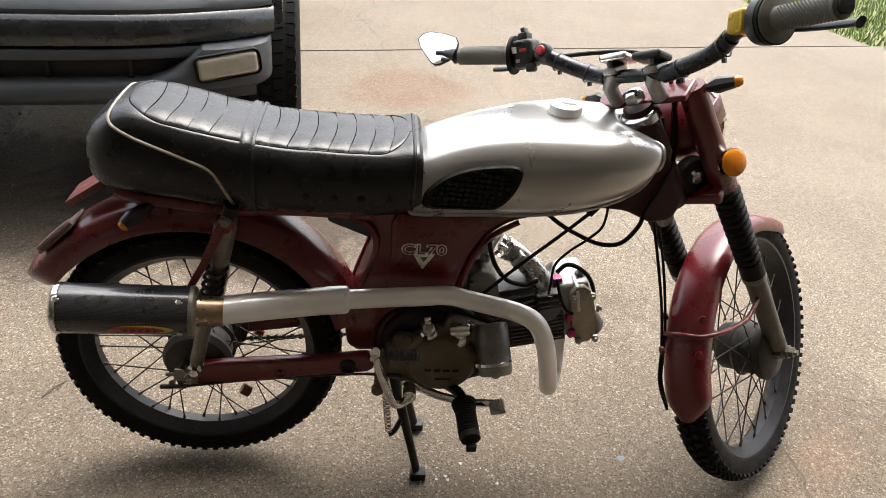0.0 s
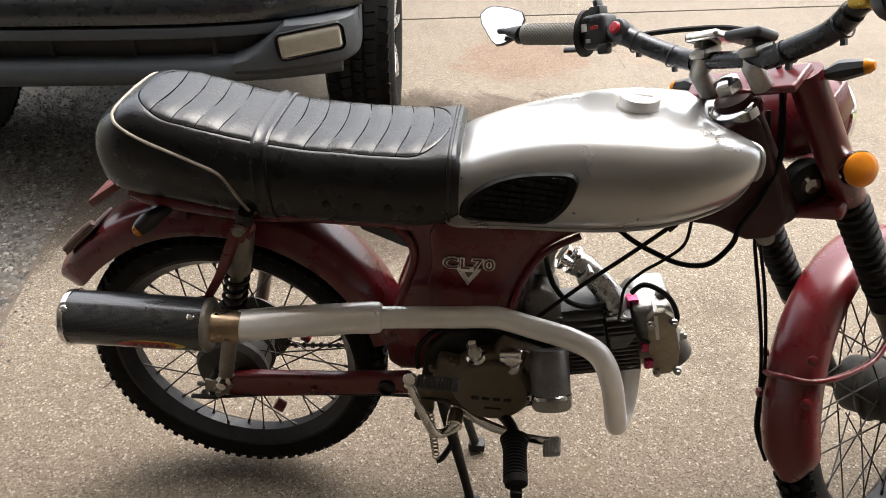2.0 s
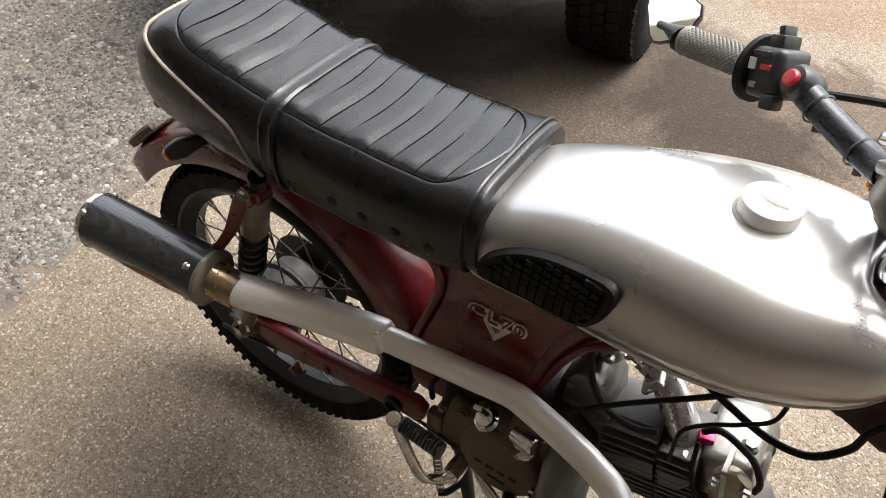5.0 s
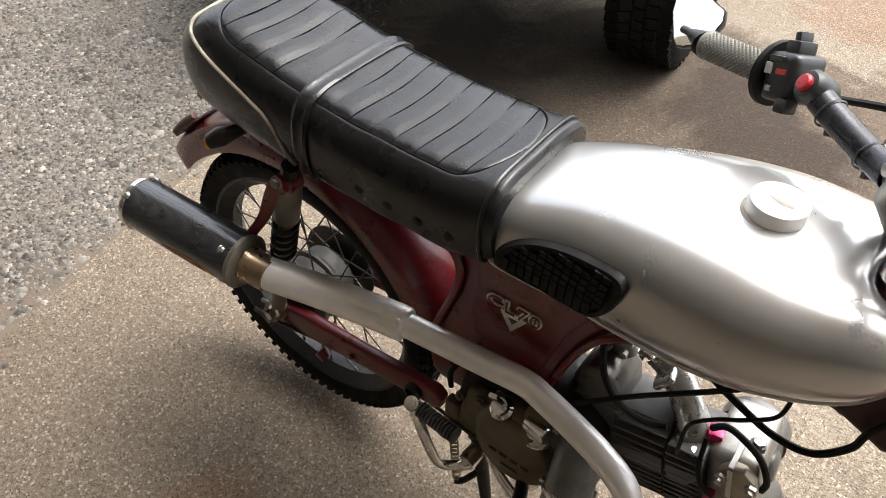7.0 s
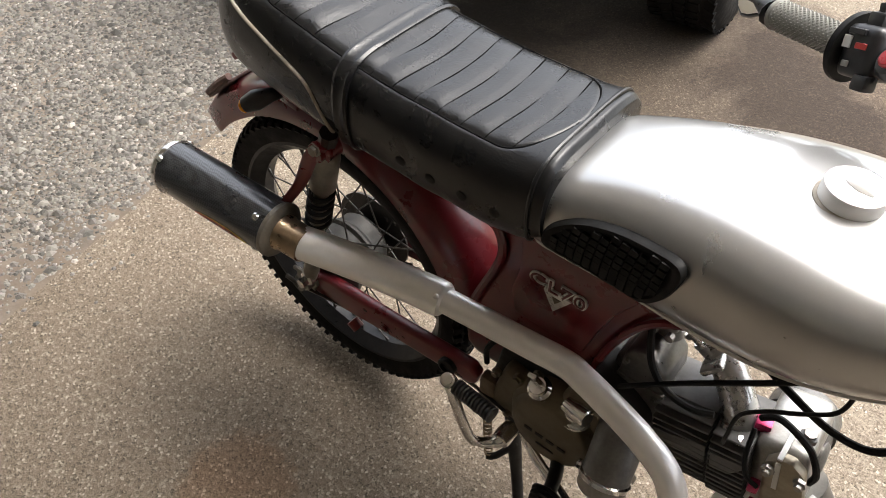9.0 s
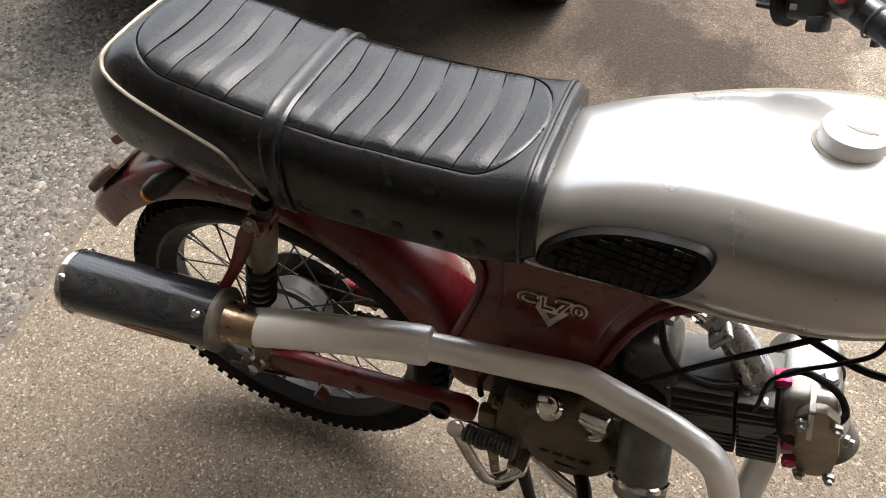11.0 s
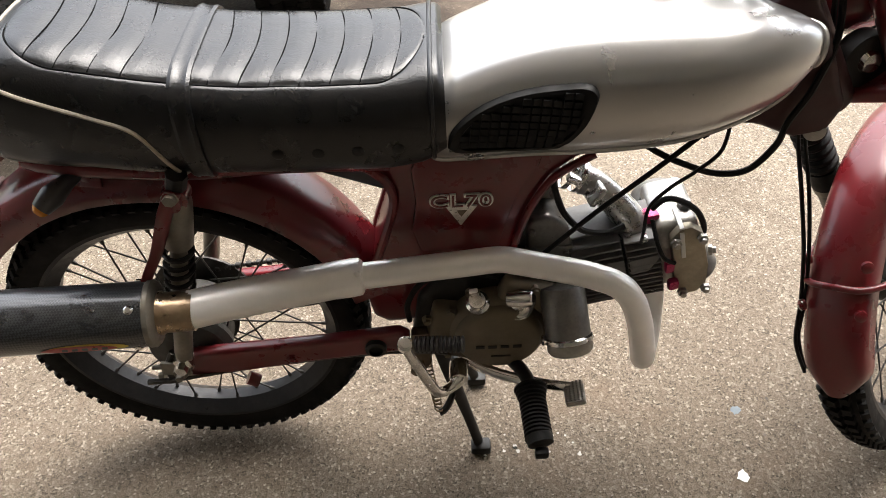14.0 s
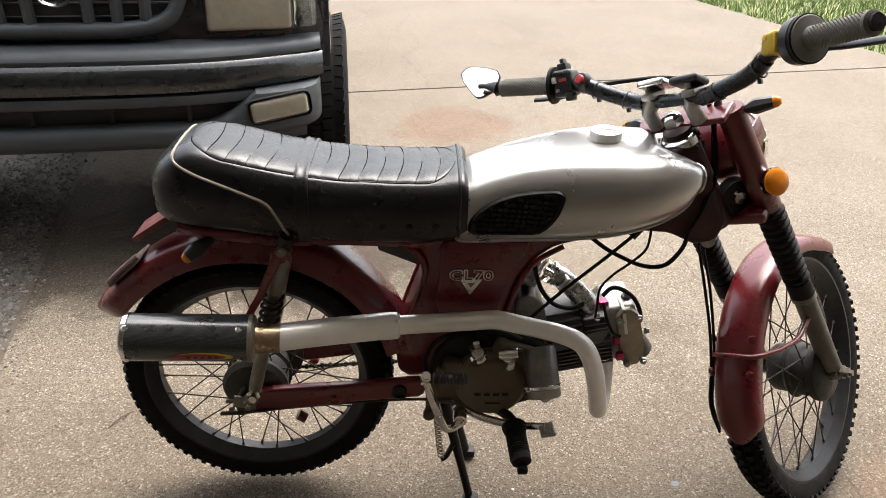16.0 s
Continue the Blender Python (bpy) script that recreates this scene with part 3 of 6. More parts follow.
for s in (-1, 1):   # wings with the wheel arch
    wing = bmesh.new()
    pts = [(0.92, 0.5), (0.92, 1.1), (-0.30, 1.02), (-0.43, 0.9), (-0.43, 0.66)]
    arch = [(0.47 * math.cos(a), 0.40 + 0.44 * math.sin(a)) for a in (math.pi * k / 10 for k in range(10, -1, -1))]
    arch[0] = (-0.43, 0.56)
    b2 = bmesh.new()
    prism(b2, pts + arch[1:-1] + [(0.47, 0.42)], -0.045, 0.045, 0.012)
    b2.transform(Matrix.Rotation(radians(90), 4, "Z"))
    b2.transform(Matrix.Diagonal((-1, 1, 1, 1)))
    bmesh.ops.translate(b2, vec=(s * 0.80, 0, 0), verts=b2.verts)
    join(wing, b2)
    part("wing", wing, M_TRUCK, TRUCK, m=LIFT)

bump = bmesh.new()   # painted upper bar
across(bump, [(-0.698, 0.522), (-0.714, 0.528), (-0.721, 0.545), (-0.722, 0.568), (-0.716, 0.595), (-0.703, 0.614), (-0.685, 0.622), (-0.52, 0.627), (-0.52, 0.52), (-0.66, 0.518)], 0.81, 0.20, 56, 0.12)
part("bumper", bump, M_TRUCK, TRUCK, "dark painted bumper bar", m=LIFT)
pad = bmesh.new()
across(pad, [(-0.694, 0.618), (-0.697, 0.630), (-0.688, 0.648), (-0.668, 0.658), (-0.63, 0.664), (-0.52, 0.668), (-0.52, 0.617)], 0.805, 0.195, 56)
part("bumper_pad", pad, M_TRIM, TRUCK, "grey plastic step pad", m=LIFT)
val = bmesh.new()   # grey lower valance: a rim round the air slot
across(val, [(-0.700, 0.452), (-0.714, 0.458), (-0.718, 0.472), (-0.712, 0.487), (-0.69, 0.492), (-0.60, 0.494), (-0.60, 0.45)], 0.80, 0.20, 56)
across(val, [(-0.66, 0.300), (-0.695, 0.312), (-0.711, 0.33), (-0.716, 0.35), (-0.708, 0.374), (-0.688, 0.39), (-0.62, 0.395), (-0.60, 0.305)], 0.74, 0.10, 48)
part("valance", val, M_TRIM, TRUCK, "grey plastic lower bumper", m=LOW)
for s in (-1, 1):
    cb = bmesh.new()
    grow = lambda k: min(1.0, 0.18 + 6.5 * k * k + 1.2 * k)   # the air slot's curved end
    top = lambda k: 0.375 + 0.118 * grow(k)
    prof = lambda k: [(-0.690 + 0.02 * k, top(k)), (-0.710 + 0.02 * k, top(k) - 0.008), (-0.72 + 0.02 * k, 0.34 + 0.7 * (top(k) - 0.34)), (-0.718 + 0.02 * k, 0.375 - 0.02 * (1 - k)), (-0.708 + 0.02 * k, 0.345 + 0.02 * k), (-0.69 + 0.02 * k, 0.328 + 0.03 * k), (-0.62, 0.322 + 0.04 * k), (-0.60, top(k))]
    rings = []
    for i in range(33):
        k = i / 32
        x = 0.42 + 0.38 * math.sin(k * math.pi / 2 * 0.98)
        y_off = 0.008 + 0.20 * (k ** 2.6)
        rings.append([Vector((s * x, y + y_off, z)) for y, z in prof(k)])
    for e in (0.06, 0.13, 0.22):
        rings.append([Vector((s * (0.802 + 0.004 * e), y + 0.208 + e * (1 if y < -0.65 else 0.2), z)) for y, z in prof(1)])
    loft(cb, rings)
    corner = part("bumper_corner", cb, M_TRIM, TRUCK, "grey plastic bumper corner", m=LOW)
    FT = pose(s * 0.652, -0.676, 0.436, 0, s * -7, s * 13)
    fr = bmesh.new()
    box(fr, (0, 0, 0), (0.214, 0.03, 0.086), (0, 0, 0), 0.03, 5)
    part("fog_bezel", fr, M_VOID, corner, m=LOW @ FT)
    fl = bmesh.new()
    box(fl, (0, -0.008, 0), (0.196, 0.022, 0.070), (0, 0, 0), 0.018, 4)
    fbk = bmesh.new()
    box(fbk, (0, -0.004, 0), (0.180, 0.006, 0.056), (0, 0, 0), 0.004, 1)
    for k in range(9):
        box(fbk, (-0.07 + 0.0175 * k, -0.010, 0.008), (0.006, 0.006, 0.030))
    part("fog_reflector", fbk, M_STEEL, corner, m=LOW @ FT)
    fog = part("fog_lamp", fl, M_FOG, corner, "yellowed rectangular fog lamp", m=LOW @ FT)
void = bmesh.new()
across(void, [(-0.655, 0.39), (-0.655, 0.505), (-0.60, 0.505), (-0.60, 0.39)], 0.56, 0.03)
part("air_slot", void, M_VOID, TRUCK, m=LOW)
for k in (-0.36, -0.12, 0.12, 0.36):
    rb = bmesh.new()
    box(rb, (k, -0.655, 0.448), (0.012, 0.03, 0.12), bevel=0.003)
    part("slot_rib", rb, M_VOID, TRUCK, m=LOW)

# grille with upright bars, emblem and headlights
gv = bmesh.new()
across(gv, [(-0.575, 0.72), (-0.57, 0.93), (-0.54, 0.94), (-0.54, 0.72)], 0.34, 0.02, 10)
grille = part("grille", gv, M_VOID, TRUCK, "black grille with dark upright bars", m=LIFT)
fm = bmesh.new()
for s in (-1, 1):
    tube(fm, [(0.0, -0.60, 0.705), (s * 0.22, -0.598, 0.71), (s * 0.33, -0.585, 0.745), (s * 0.375, -0.575, 0.84), (s * 0.40, -0.56, 0.95)], [0.026, 0.026, 0.026, 0.022, 0.02], 10, 6)
tube(fm, [(-0.41, -0.56, 0.95), (0, -0.58, 0.965), (0.41, -0.56, 0.95)], 0.022, 10, 6)
part("grille_frame", fm, M_TRIM, grille, m=LIFT)
for k in range(-3, 4):
    if k == 0:
        continue
    vb = bmesh.new()
    tube(vb, [(k * 0.085, -0.592, 0.72), (k * 0.087, -0.597, 0.83), (k * 0.089, -0.585, 0.945)], 0.019, 8, 4)
    part("grille_bar", vb, M_TRIM, grille, m=LIFT)
for j in range(5):
    hb = bmesh.new()
    tube(hb, [(-0.33, -0.575, 0.745 + j * 0.042), (0.33, -0.575, 0.745 + j * 0.042)], 0.004, 6, 1)
    part("grille_wire", hb, M_BLACK, grille, m=LIFT)
em = bmesh.new()
ring_lathe(em, [(0.062, 0), (0.056, 0.008), (0.050, 0)], (0, -0.615, 0.84), (0, -1, 0), 28)
part("emblem", em, M_CHROME, grille, "chrome oval emblem", m=LIFT)
for s in (-1, 1):
    tr = bmesh.new()
    prism(tr, [(s * 0.365, 0.925), (s * 0.435, 0.925), (s * 0.41, 0.77)], -0.592, -0.545, 0.006)
    part("marker_panel", tr, M_VOID, TRUCK, m=LIFT)
    hs = bmesh.new()
    box(hs, (s * 0.575, -0.530, 0.785), (0.29, 0.05, 0.20), (0, 0, s * 9), 0.022, 3)
    bez = part("headlight", hs, M_BLACK, TRUCK, "rectangular headlight with hazed lens", m=LIFT)
    refl = bmesh.new()
    box(refl, (s * 0.575, -0.548, 0.785), (0.26, 0.012, 0.165), (0, 0, s * 9), 0.004)
    lathe(refl, [(0.055, 0.0), (0.05, 0.004), (0.02, 0.001), (0.016, 0.014), (0.001, 0.016)], (s * 0.575, -0.555, 0.79), (s * -0.15, -1, 0), 20, True)
    part("reflector", refl, M_STEEL, bez, m=LIFT)
    ln = bmesh.new()
    box(ln, (s * 0.575, -0.560, 0.785), (0.275, 0.03, 0.18), (0, 0, s * 9), 0.016, 3)
    part("lens", ln, M_FOG, bez, m=LIFT)
    tsg = bmesh.new()
    box(tsg, (s * 0.775, -0.470, 0.815), (0.03, 0.06, 0.07), (0, 0, s * 40), 0.01, 3)
    part("turn_lamp", tsg, M_AMBER, TRUCK, "amber turn lamp", m=LIFT)
    ts2 = bmesh.new()
    box(ts2, (s * 0.758, -0.487, 0.775), (0.06, 0.06, 0.16), (0, 0, s * 32), 0.014, 2)
    part("side_lens", ts2, M_LENS, TRUCK, m=LIFT)

under = bmesh.new()
across(under, [(-0.5, 0.34), (-0.5, 0.6), (4.6, 0.6), (4.6, 0.4), (0.6, 0.34)], 0.55, 0.0, 4)
tube(under, [(-0.75, 0, 0.31), (-0.2, -0.06, 0.27), (0.2, -0.06, 0.27), (0.75, 0, 0.31)], 0.035, 8, 4)
tube(under, [(-0.45, -0.42, 0.33), (-0.2, -0.44, 0.30), (0.1, -0.44, 0.31), (0.3, -0.42, 0.34)], 0.012, 6, 4)
part("chassis", under, M_UNDER, TRUCK, m=LIFT)


def truck_wheel(x, y, steer=0):
    w = 0.128
    prof = [(0.205, -w * 0.82), (0.25, -w * 0.98), (0.30, -w), (0.34, -w * 0.93), (TR - 0.011, -w * 0.8), (TR - 0.008, 0), (TR - 0.011, w * 0.8), (0.34, w * 0.93), (0.30, w), (0.25, w * 0.98), (0.205, w * 0.82)]
    bm = bmesh.new()
    ring_lathe(bm, prof, (0, 0, 0), (1, 0, 0), 64)
    m = Matrix.Translation((x, y, TR - 0.006)) @ Matrix.Rotation(radians(steer), 4, "Z")
    wh = part("wheel", mesh_of(lambda b: lathe(b, [(0.19, -0.07), (0.212, 0.09), (0.205, 0.1), (0.18, 0.085), (0.07, 0.055), (0.03, 0.06)], (0, 0, 0), (1 if x > 0 else -1, 0, 0), 40)), M_WHEEL, TRUCK, "silver alloy truck wheel", m)
    part("tyre", bm, M_TYRE, wh, "worn black truck tyre", m)
    tb = bmesh.new()
    nb = 52
    for k in range(nb):   # tread blocks in five rows with grooves between
        for j, (x0, x1) in enumerate(((-0.112, -0.074), (-0.063, -0.027), (-0.016, 0.016), (0.027, 0.063), (0.074, 0.112))):
            a = 2 * math.pi * (k + (0.5 if j % 2 else 0)) / nb
            mm = Matrix.Rotation(a, 4, "X") @ pose((x0 + x1) / 2, 0, TR - 0.006 - (0.006 if j in (0, 4) else 0), 0, (14 if x0 < -0.06 else -14 if x0 > 0.06 else 0), 8 if j % 2 else -8)
            b2 = bmesh.new()
            bmesh.ops.create_cube(b2, size=1.0)
            bmesh.ops.scale(b2, vec=(x1 - x0, 2 * math.pi * TR / nb - 0.006, 0.012), verts=b2.verts)
            b2.transform(mm)
            me = bpy.data.meshes.new("tmp")
            b2.to_mesh(me)
            b2.free()
            tb.from_mesh(me)
            bpy.data.meshes.remove(me)
    tagged(part("tread", tb, M_TYRE, wh, "", m), kind="stuff")
    sp = bmesh.new()
    for k in range(5):
        a = 2 * math.pi * k / 5
        d = Vector((0, math.cos(a), math.sin(a)))
        sx = 1 if x > 0 else -1
        tube(sp, [Vector((sx * 0.085, 0, 0)) + d * 0.05, Vector((sx * 0.1, 0, 0)) + d * 0.12, Vector((sx * 0.098, 0, 0)) + d * 0.2], [0.035, 0.028, 0.034], 8, 3, True, 0.45)
    part("wheel_spokes", sp, M_WHEEL, wh, "", m)


truck_wheel(TRACK, 0.0, -4)
truck_wheel(-TRACK, 0.0, -4)
truck_wheel(TRACK, 3.1)
truck_wheel(-TRACK, 3.1)


# ---- the motorcycle ----
# x towards its front wheel, y to its left, z up; the rear axle is over x = 0
BIKE = thing("motorcycle", "small maroon vintage motorcycle, silver tank, black seat, on centre stand", "motorcycle")
BIKE.matrix_world = pose(0, 0.013, 0.003, 1.8, 0, 0)   # it leans a little on its stand
RAX = Vector((-0.006, 0, 0.308))          # rear axle
RAKE, STEER_DEG = 31.0, 49.4
HEAD = Vector((0.822, 0, 0.81))        # a point on the steering axis
AXIS = Vector((-math.sin(radians(RAKE)), 0, math.cos(radians(RAKE))))
FWD = Vector((math.cos(radians(RAKE)), 0, math.sin(radians(RAKE))))
STEER = Matrix.Translation(HEAD) @ Matrix.Rotation(radians(STEER_DEG), 4, AXIS) @ Matrix.Translation(-HEAD)


def fork(s, y=0.0, o=0.0):
    """A point in the fork's frame: s down the steering axis, o ahead of it, y to the left."""
    return HEAD - AXIS * s + FWD * o + Vector((0, y, 0))


FAX = fork(0.623, 0, 0.055)            # front axle, before the bars are turned


def wheel(name, at, m, radius, width, hub_r, hub_w, label):
    """Tyre with knobs, rim, spokes; m places it."""
    full = m @ Matrix.Translation(at)
    hb = bmesh.new()
    lathe(hb, [(0.018, -hub_w - 0.012), (0.03, -hub_w - 0.01), (hub_r * 0.93, -hub_w), (hub_r, -hub_w + 0.012), (hub_r, -hub_w * 0.2), (hub_r * 1.1, -hub_w * 0.1), (hub_r * 1.1, 0.0), (hub_r * 0.93, 0.01),
               (hub_r * 0.9, hub_w - 0.01), (hub_r * 0.75, hub_w), (0.02, hub_w + 0.01)], (0, 0, 0), (0, 1, 0), 36)
    wh = part(name, hb, M_HUB, BIKE, label, full)
    rr = radius - 0.052
    rim = bmesh.new()
    w = width * 0.42
    ring_lathe(rim, [(rr + 0.004, -w), (rr + 0.006, -w + 0.004), (rr - 0.006, -w + 0.008), (rr - 0.016, -w * 0.35), (rr - 0.016, w * 0.35), (rr - 0.006, w - 0.008), (rr + 0.006, w - 0.004), (rr + 0.004, w),
                     (rr - 0.002, w), (rr - 0.021, w * 0.35), (rr - 0.021, -w * 0.35), (rr - 0.002, -w)], (0, 0, 0), (0, 1, 0), 72)
    part("rim", rim, M_RIM, wh, "dark dull steel rim", full)
    ty = bmesh.new()
    hw = width / 2
    ring_lathe(ty, [(rr - 0.002, -w + 0.002), (rr + 0.012, -hw * 0.92), (rr + 0.028, -hw), (rr + 0.038, -hw * 0.9), (radius - 0.012, -hw * 0.55), (radius - 0.008, 0), (radius - 0.012, hw * 0.55),
                    (rr + 0.038, hw * 0.9), (rr + 0.028, hw), (rr + 0.012, hw * 0.92), (rr - 0.002, w - 0.002)], (0, 0, 0), (0, 1, 0), 96)
    part("tyre", ty, M_TYRE, wh, "knobbly trail tyre", full)
    nk = 74
    verts, faces = [], []
    for k in range(nk):
        for j, (y0, y1, dr, tilt) in enumerate(((-hw * 1.0, -hw * 0.58, -0.012, -38), (-hw * 0.5, -hw * 0.06, 0.0, -8), (hw * 0.06, hw * 0.5, 0.0, 8), (hw * 0.58, hw * 1.0, -0.012, 38))):
            a = 2 * math.pi * (k + (0.5 if j in (0, 2) else 0.0)) / nk
            arc = 2 * math.pi * radius / nk * (0.62 if j in (1, 2) else 0.5)
            mm = Matrix.Rotation(a, 4, "Y") @ Matrix.Translation((0, (y0 + y1) / 2, radius - 0.006 + dr)) @ Matrix.Rotation(radians(-tilt), 4, "X")
            base = len(verts)
            for dx, dy, dz in ((-1, -1, -1), (1, -1, -1), (1, 1, -1), (-1, 1, -1), (-0.85, -0.88, 1), (0.85, -0.88, 1), (0.85, 0.88, 1), (-0.85, 0.88, 1)):
                verts.append(mm @ Vector((dx * arc / 2, dy * (y1 - y0) / 2, dz * (0.006 if j in (1, 2) else 0.009))))
            faces += [tuple(base + i for i in f) for f in ((4, 5, 6, 7), (0, 1, 5, 4), (1, 2, 6, 5), (2, 3, 7, 6), (3, 0, 4, 7))]
    kb = bmesh.new()
    kv = [kb.verts.new(v) for v in verts]
    for f in faces:
        kb.faces.new([kv[i] for i in f])
    tagged(part("tread", kb, M_TYRE, wh, "", full), kind="stuff")
    sb = bmesh.new()
    tube(sb, [(0, 0, 0), (0, 0, 1)], 0.0016, 6, 1)
    for k in range(36):
        side = -1 if k % 2 else 1
        lead = 1 if (k // 2) % 2 else -1
        a = 2 * math.pi * (k + 0.5) / 36
        b = a + lead * radians(38)
        p0 = Vector((hub_r * math.cos(b), side * hub_w * 0.75, hub_r * math.sin(b)))
        p1 = Vector(((rr - 0.018) * math.cos(a), side * 0.006, (rr - 0.018) * math.sin(a)))
        one = bmesh.new()
        tube(one, [p0, p0.lerp(p1, 0.93), p0.lerp(p1, 0.94), p1], [0.0015, 0.0015, 0.003, 0.003], 6, 1)
        part("spoke", one, M_SPOKE, wh, "", full)
    sb.free()
    return wh


rear_wheel = wheel("rear_wheel", RAX, Matrix.Identity(4), 0.282, 0.072, 0.062, 0.045, "spoked rear wheel with knobbly tyre, off the ground")
front_wheel = wheel("front_wheel", FAX, STEER, 0.296, 0.066, 0.058, 0.05, "spoked front wheel with knobbly tyre, turned left")
drum = bmesh.new()
lathe(drum, [(0.066, 0), (0.068, 0.012), (0.06, 0.024), (0.035, 0.03), (0.015, 0.04)], RAX + Vector((0, -0.04, 0)), (0, -1, 0), 36)
part("brake_drum", drum, M_HUB, rear_wheel, "grey drum brake plate")
fdr = bmesh.new()
lathe(fdr, [(0.066, 0), (0.067, 0.016), (0.058, 0.024), (0.02, 0.03), (0.014, 0.042)], FAX + Vector((0, -0.045, 0)), (0, -1, 0), 36)
part("brake_drum", fdr, M_HUB, front_wheel, "grey drum brake plate", STEER)


# pressed backbone frame
def frame_outline():
    rear = [(0.305, 0.645), (0.328, 0.622), (0.336, 0.595), (0.331, 0.56), (0.318, 0.52), (0.303, 0.475), (0.29, 0.43), (0.283, 0.385), (0.288, 0.345), (0.31, 0.33)]
    low = [(0.40, 0.335), (0.455, 0.40), (0.488, 0.45)]
    front = [(0.50, 0.485), (0.512, 0.53), (0.527, 0.572), (0.55, 0.612), (0.585, 0.64), (0.66, 0.662), (0.74, 0.682), (0.79, 0.69), (0.80, 0.75), (0.76, 0.80), (0.70, 0.76), (0.5, 0.72), (0.35, 0.69), (0.25, 0.668)]
    return rear + low + front


fb = bmesh.new()
prism(fb, frame_outline(), -0.048, 0.048, 0.014, 3)
frame_ob = part("frame", fb, M_RED, BIKE, "maroon pressed-steel backbone frame", sharp=50)
nk_bm = bmesh.new()
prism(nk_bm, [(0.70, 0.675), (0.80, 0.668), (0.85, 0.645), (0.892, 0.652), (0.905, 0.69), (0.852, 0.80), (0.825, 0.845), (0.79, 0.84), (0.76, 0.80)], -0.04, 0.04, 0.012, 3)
part("neck_gusset", nk_bm, M_RED_SHADE, frame_ob, "maroon neck gusset, shade painted in")
for s in (-1, 1):   # raised panel with the badge
    pb = bmesh.new()
    prism(pb, [(0.365, 0.635), (0.375, 0.655), (0.535, 0.655), (0.528, 0.63), (0.505, 0.59), (0.49, 0.54), (0.478, 0.49), (0.37, 0.49), (0.36, 0.53), (0.368, 0.58)], s * 0.046, s * 0.0545, 0.005, 2)
    part("side_panel", pb, M_RED, frame_ob)
    fl = bmesh.new()
    tube(fl, [(0.30, s * 0.05, 0.648), (0.33, s * 0.052, 0.62), (0.339, s * 0.052, 0.59), (0.333, s * 0.052, 0.555), (0.318, s * 0.052, 0.51), (0.303, s * 0.052, 0.465), (0.291, s * 0.052, 0.42)], 0.0065, 8, 5)
    part("frame_flange", fl, M_RED, frame_ob)
    fl2 = bmesh.new()
    tube(fl2, [(0.497, s * 0.05, 0.475), (0.51, s * 0.052, 0.53), (0.527, s * 0.052, 0.575), (0.553, s * 0.052, 0.615), (0.60, s * 0.05, 0.645)], 0.0055, 8, 5)
    part("frame_flange", fl2, M_RED, frame_ob)
rails = bmesh.new()   # sub-frame under the seat
for s in (-1, 1):
    tube(rails, [(0.34, s * 0.055, 0.655), (0.2, s * 0.06, 0.662), (0.08, s * 0.062, 0.66), (-0.06, s * 0.058, 0.672), (-0.11, s * 0.05, 0.68)], 0.014, 10, 4)
part("seat_rail", rails, M_RED, frame_ob)
lead = bmesh.new()
prism(lead, [(0.245, 0.655), (0.36, 0.66), (0.36, 0.60), (0.325, 0.594), (0.25, 0.625)], -0.04, 0.04, 0.006)
part("battery_tray", lead, M_BLACK, frame_ob, "black tray under the seat")


# swinging arm
for s in (-1, 1):
    sw = bmesh.new()
    prism(sw, [(-0.03, 0.295), (-0.015, 0.325), (0.06, 0.332), (0.2, 0.343), (0.33, 0.358), (0.345, 0.345), (0.342, 0.322), (0.33, 0.314), (0.2, 0.300), (0.09, 0.283), (0.02, 0.275), (-0.02, 0.277)], s * 0.070, s * 0.092, 0.007, 3)
    arm = part("swinging_arm", sw, M_RED, BIKE, "maroon swinging arm")
    pv = bmesh.new()
    lathe(pv, [(0.016, 0), (0.016, 0.008), (0.011, 0.01), (0.011, 0.004)], (0.292, s * 0.092, 0.331), (0, s, 0), 20)
    part("pivot_boss", pv, M_BLACKENG, arm)
    nb = bmesh.new()
    bolt(nb, (0.16, s * 0.092, 0.312), (0, s, 0), 0.006, 0.006)
    part("arm_bolt", nb, M_RED, arm)
    nb = bmesh.new()
    tube(nb, [(0.085, s * 0.095, 0.272), (0.10, s * 0.095, 0.262)], 0.011, 10, 1)
    part("arm_stop", nb, M_RED, arm)
    ax = bmesh.new()
    lathe(ax, [(0.017, 0), (0.017, 0.008), (0.012, 0.009), (0.012, 0.022), (0.006, 0.023), (0.006, 0.032)], (-0.008, s * 0.09, 0.308), (0, s, 0), 6)
    tube(ax, [(-0.06, s * 0.088, 0.298), (-0.01, s * 0.088, 0.302)], 0.004, 8, 1)
    box(ax, (-0.02, s * 0.095, 0.302), (0.045, 0.006, 0.028), (0, 8, 0), 0.002)
    bolt(ax, (-0.045, s * 0.09, 0.278), (-1, 0, 0), 0.006, 0.01)
    part("axle_nut", ax, M_SHOCK, arm, "dull axle nut and chain adjuster")
brk = bmesh.new()
tube(brk, [(-0.03, -0.1, 0.278), (0.1, -0.085, 0.285), (0.3, -0.08, 0.30), (0.40, -0.09, 0.305)], 0.003, 6, 4)
tube(brk, [(-0.07, -0.1, 0.277), (-0.02, -0.1, 0.279)], 0.0045, 8, 1)
tube(brk, [(-0.02, -0.085, 0.33), (-0.035, -0.09, 0.30), (-0.03, -0.095, 0.276)], 0.006, 8, 3)
part("brake_rod", brk, M_SPOKE, BIKE, "thin dark brake rod and lever")
ch = bmesh.new()
n_links = 46
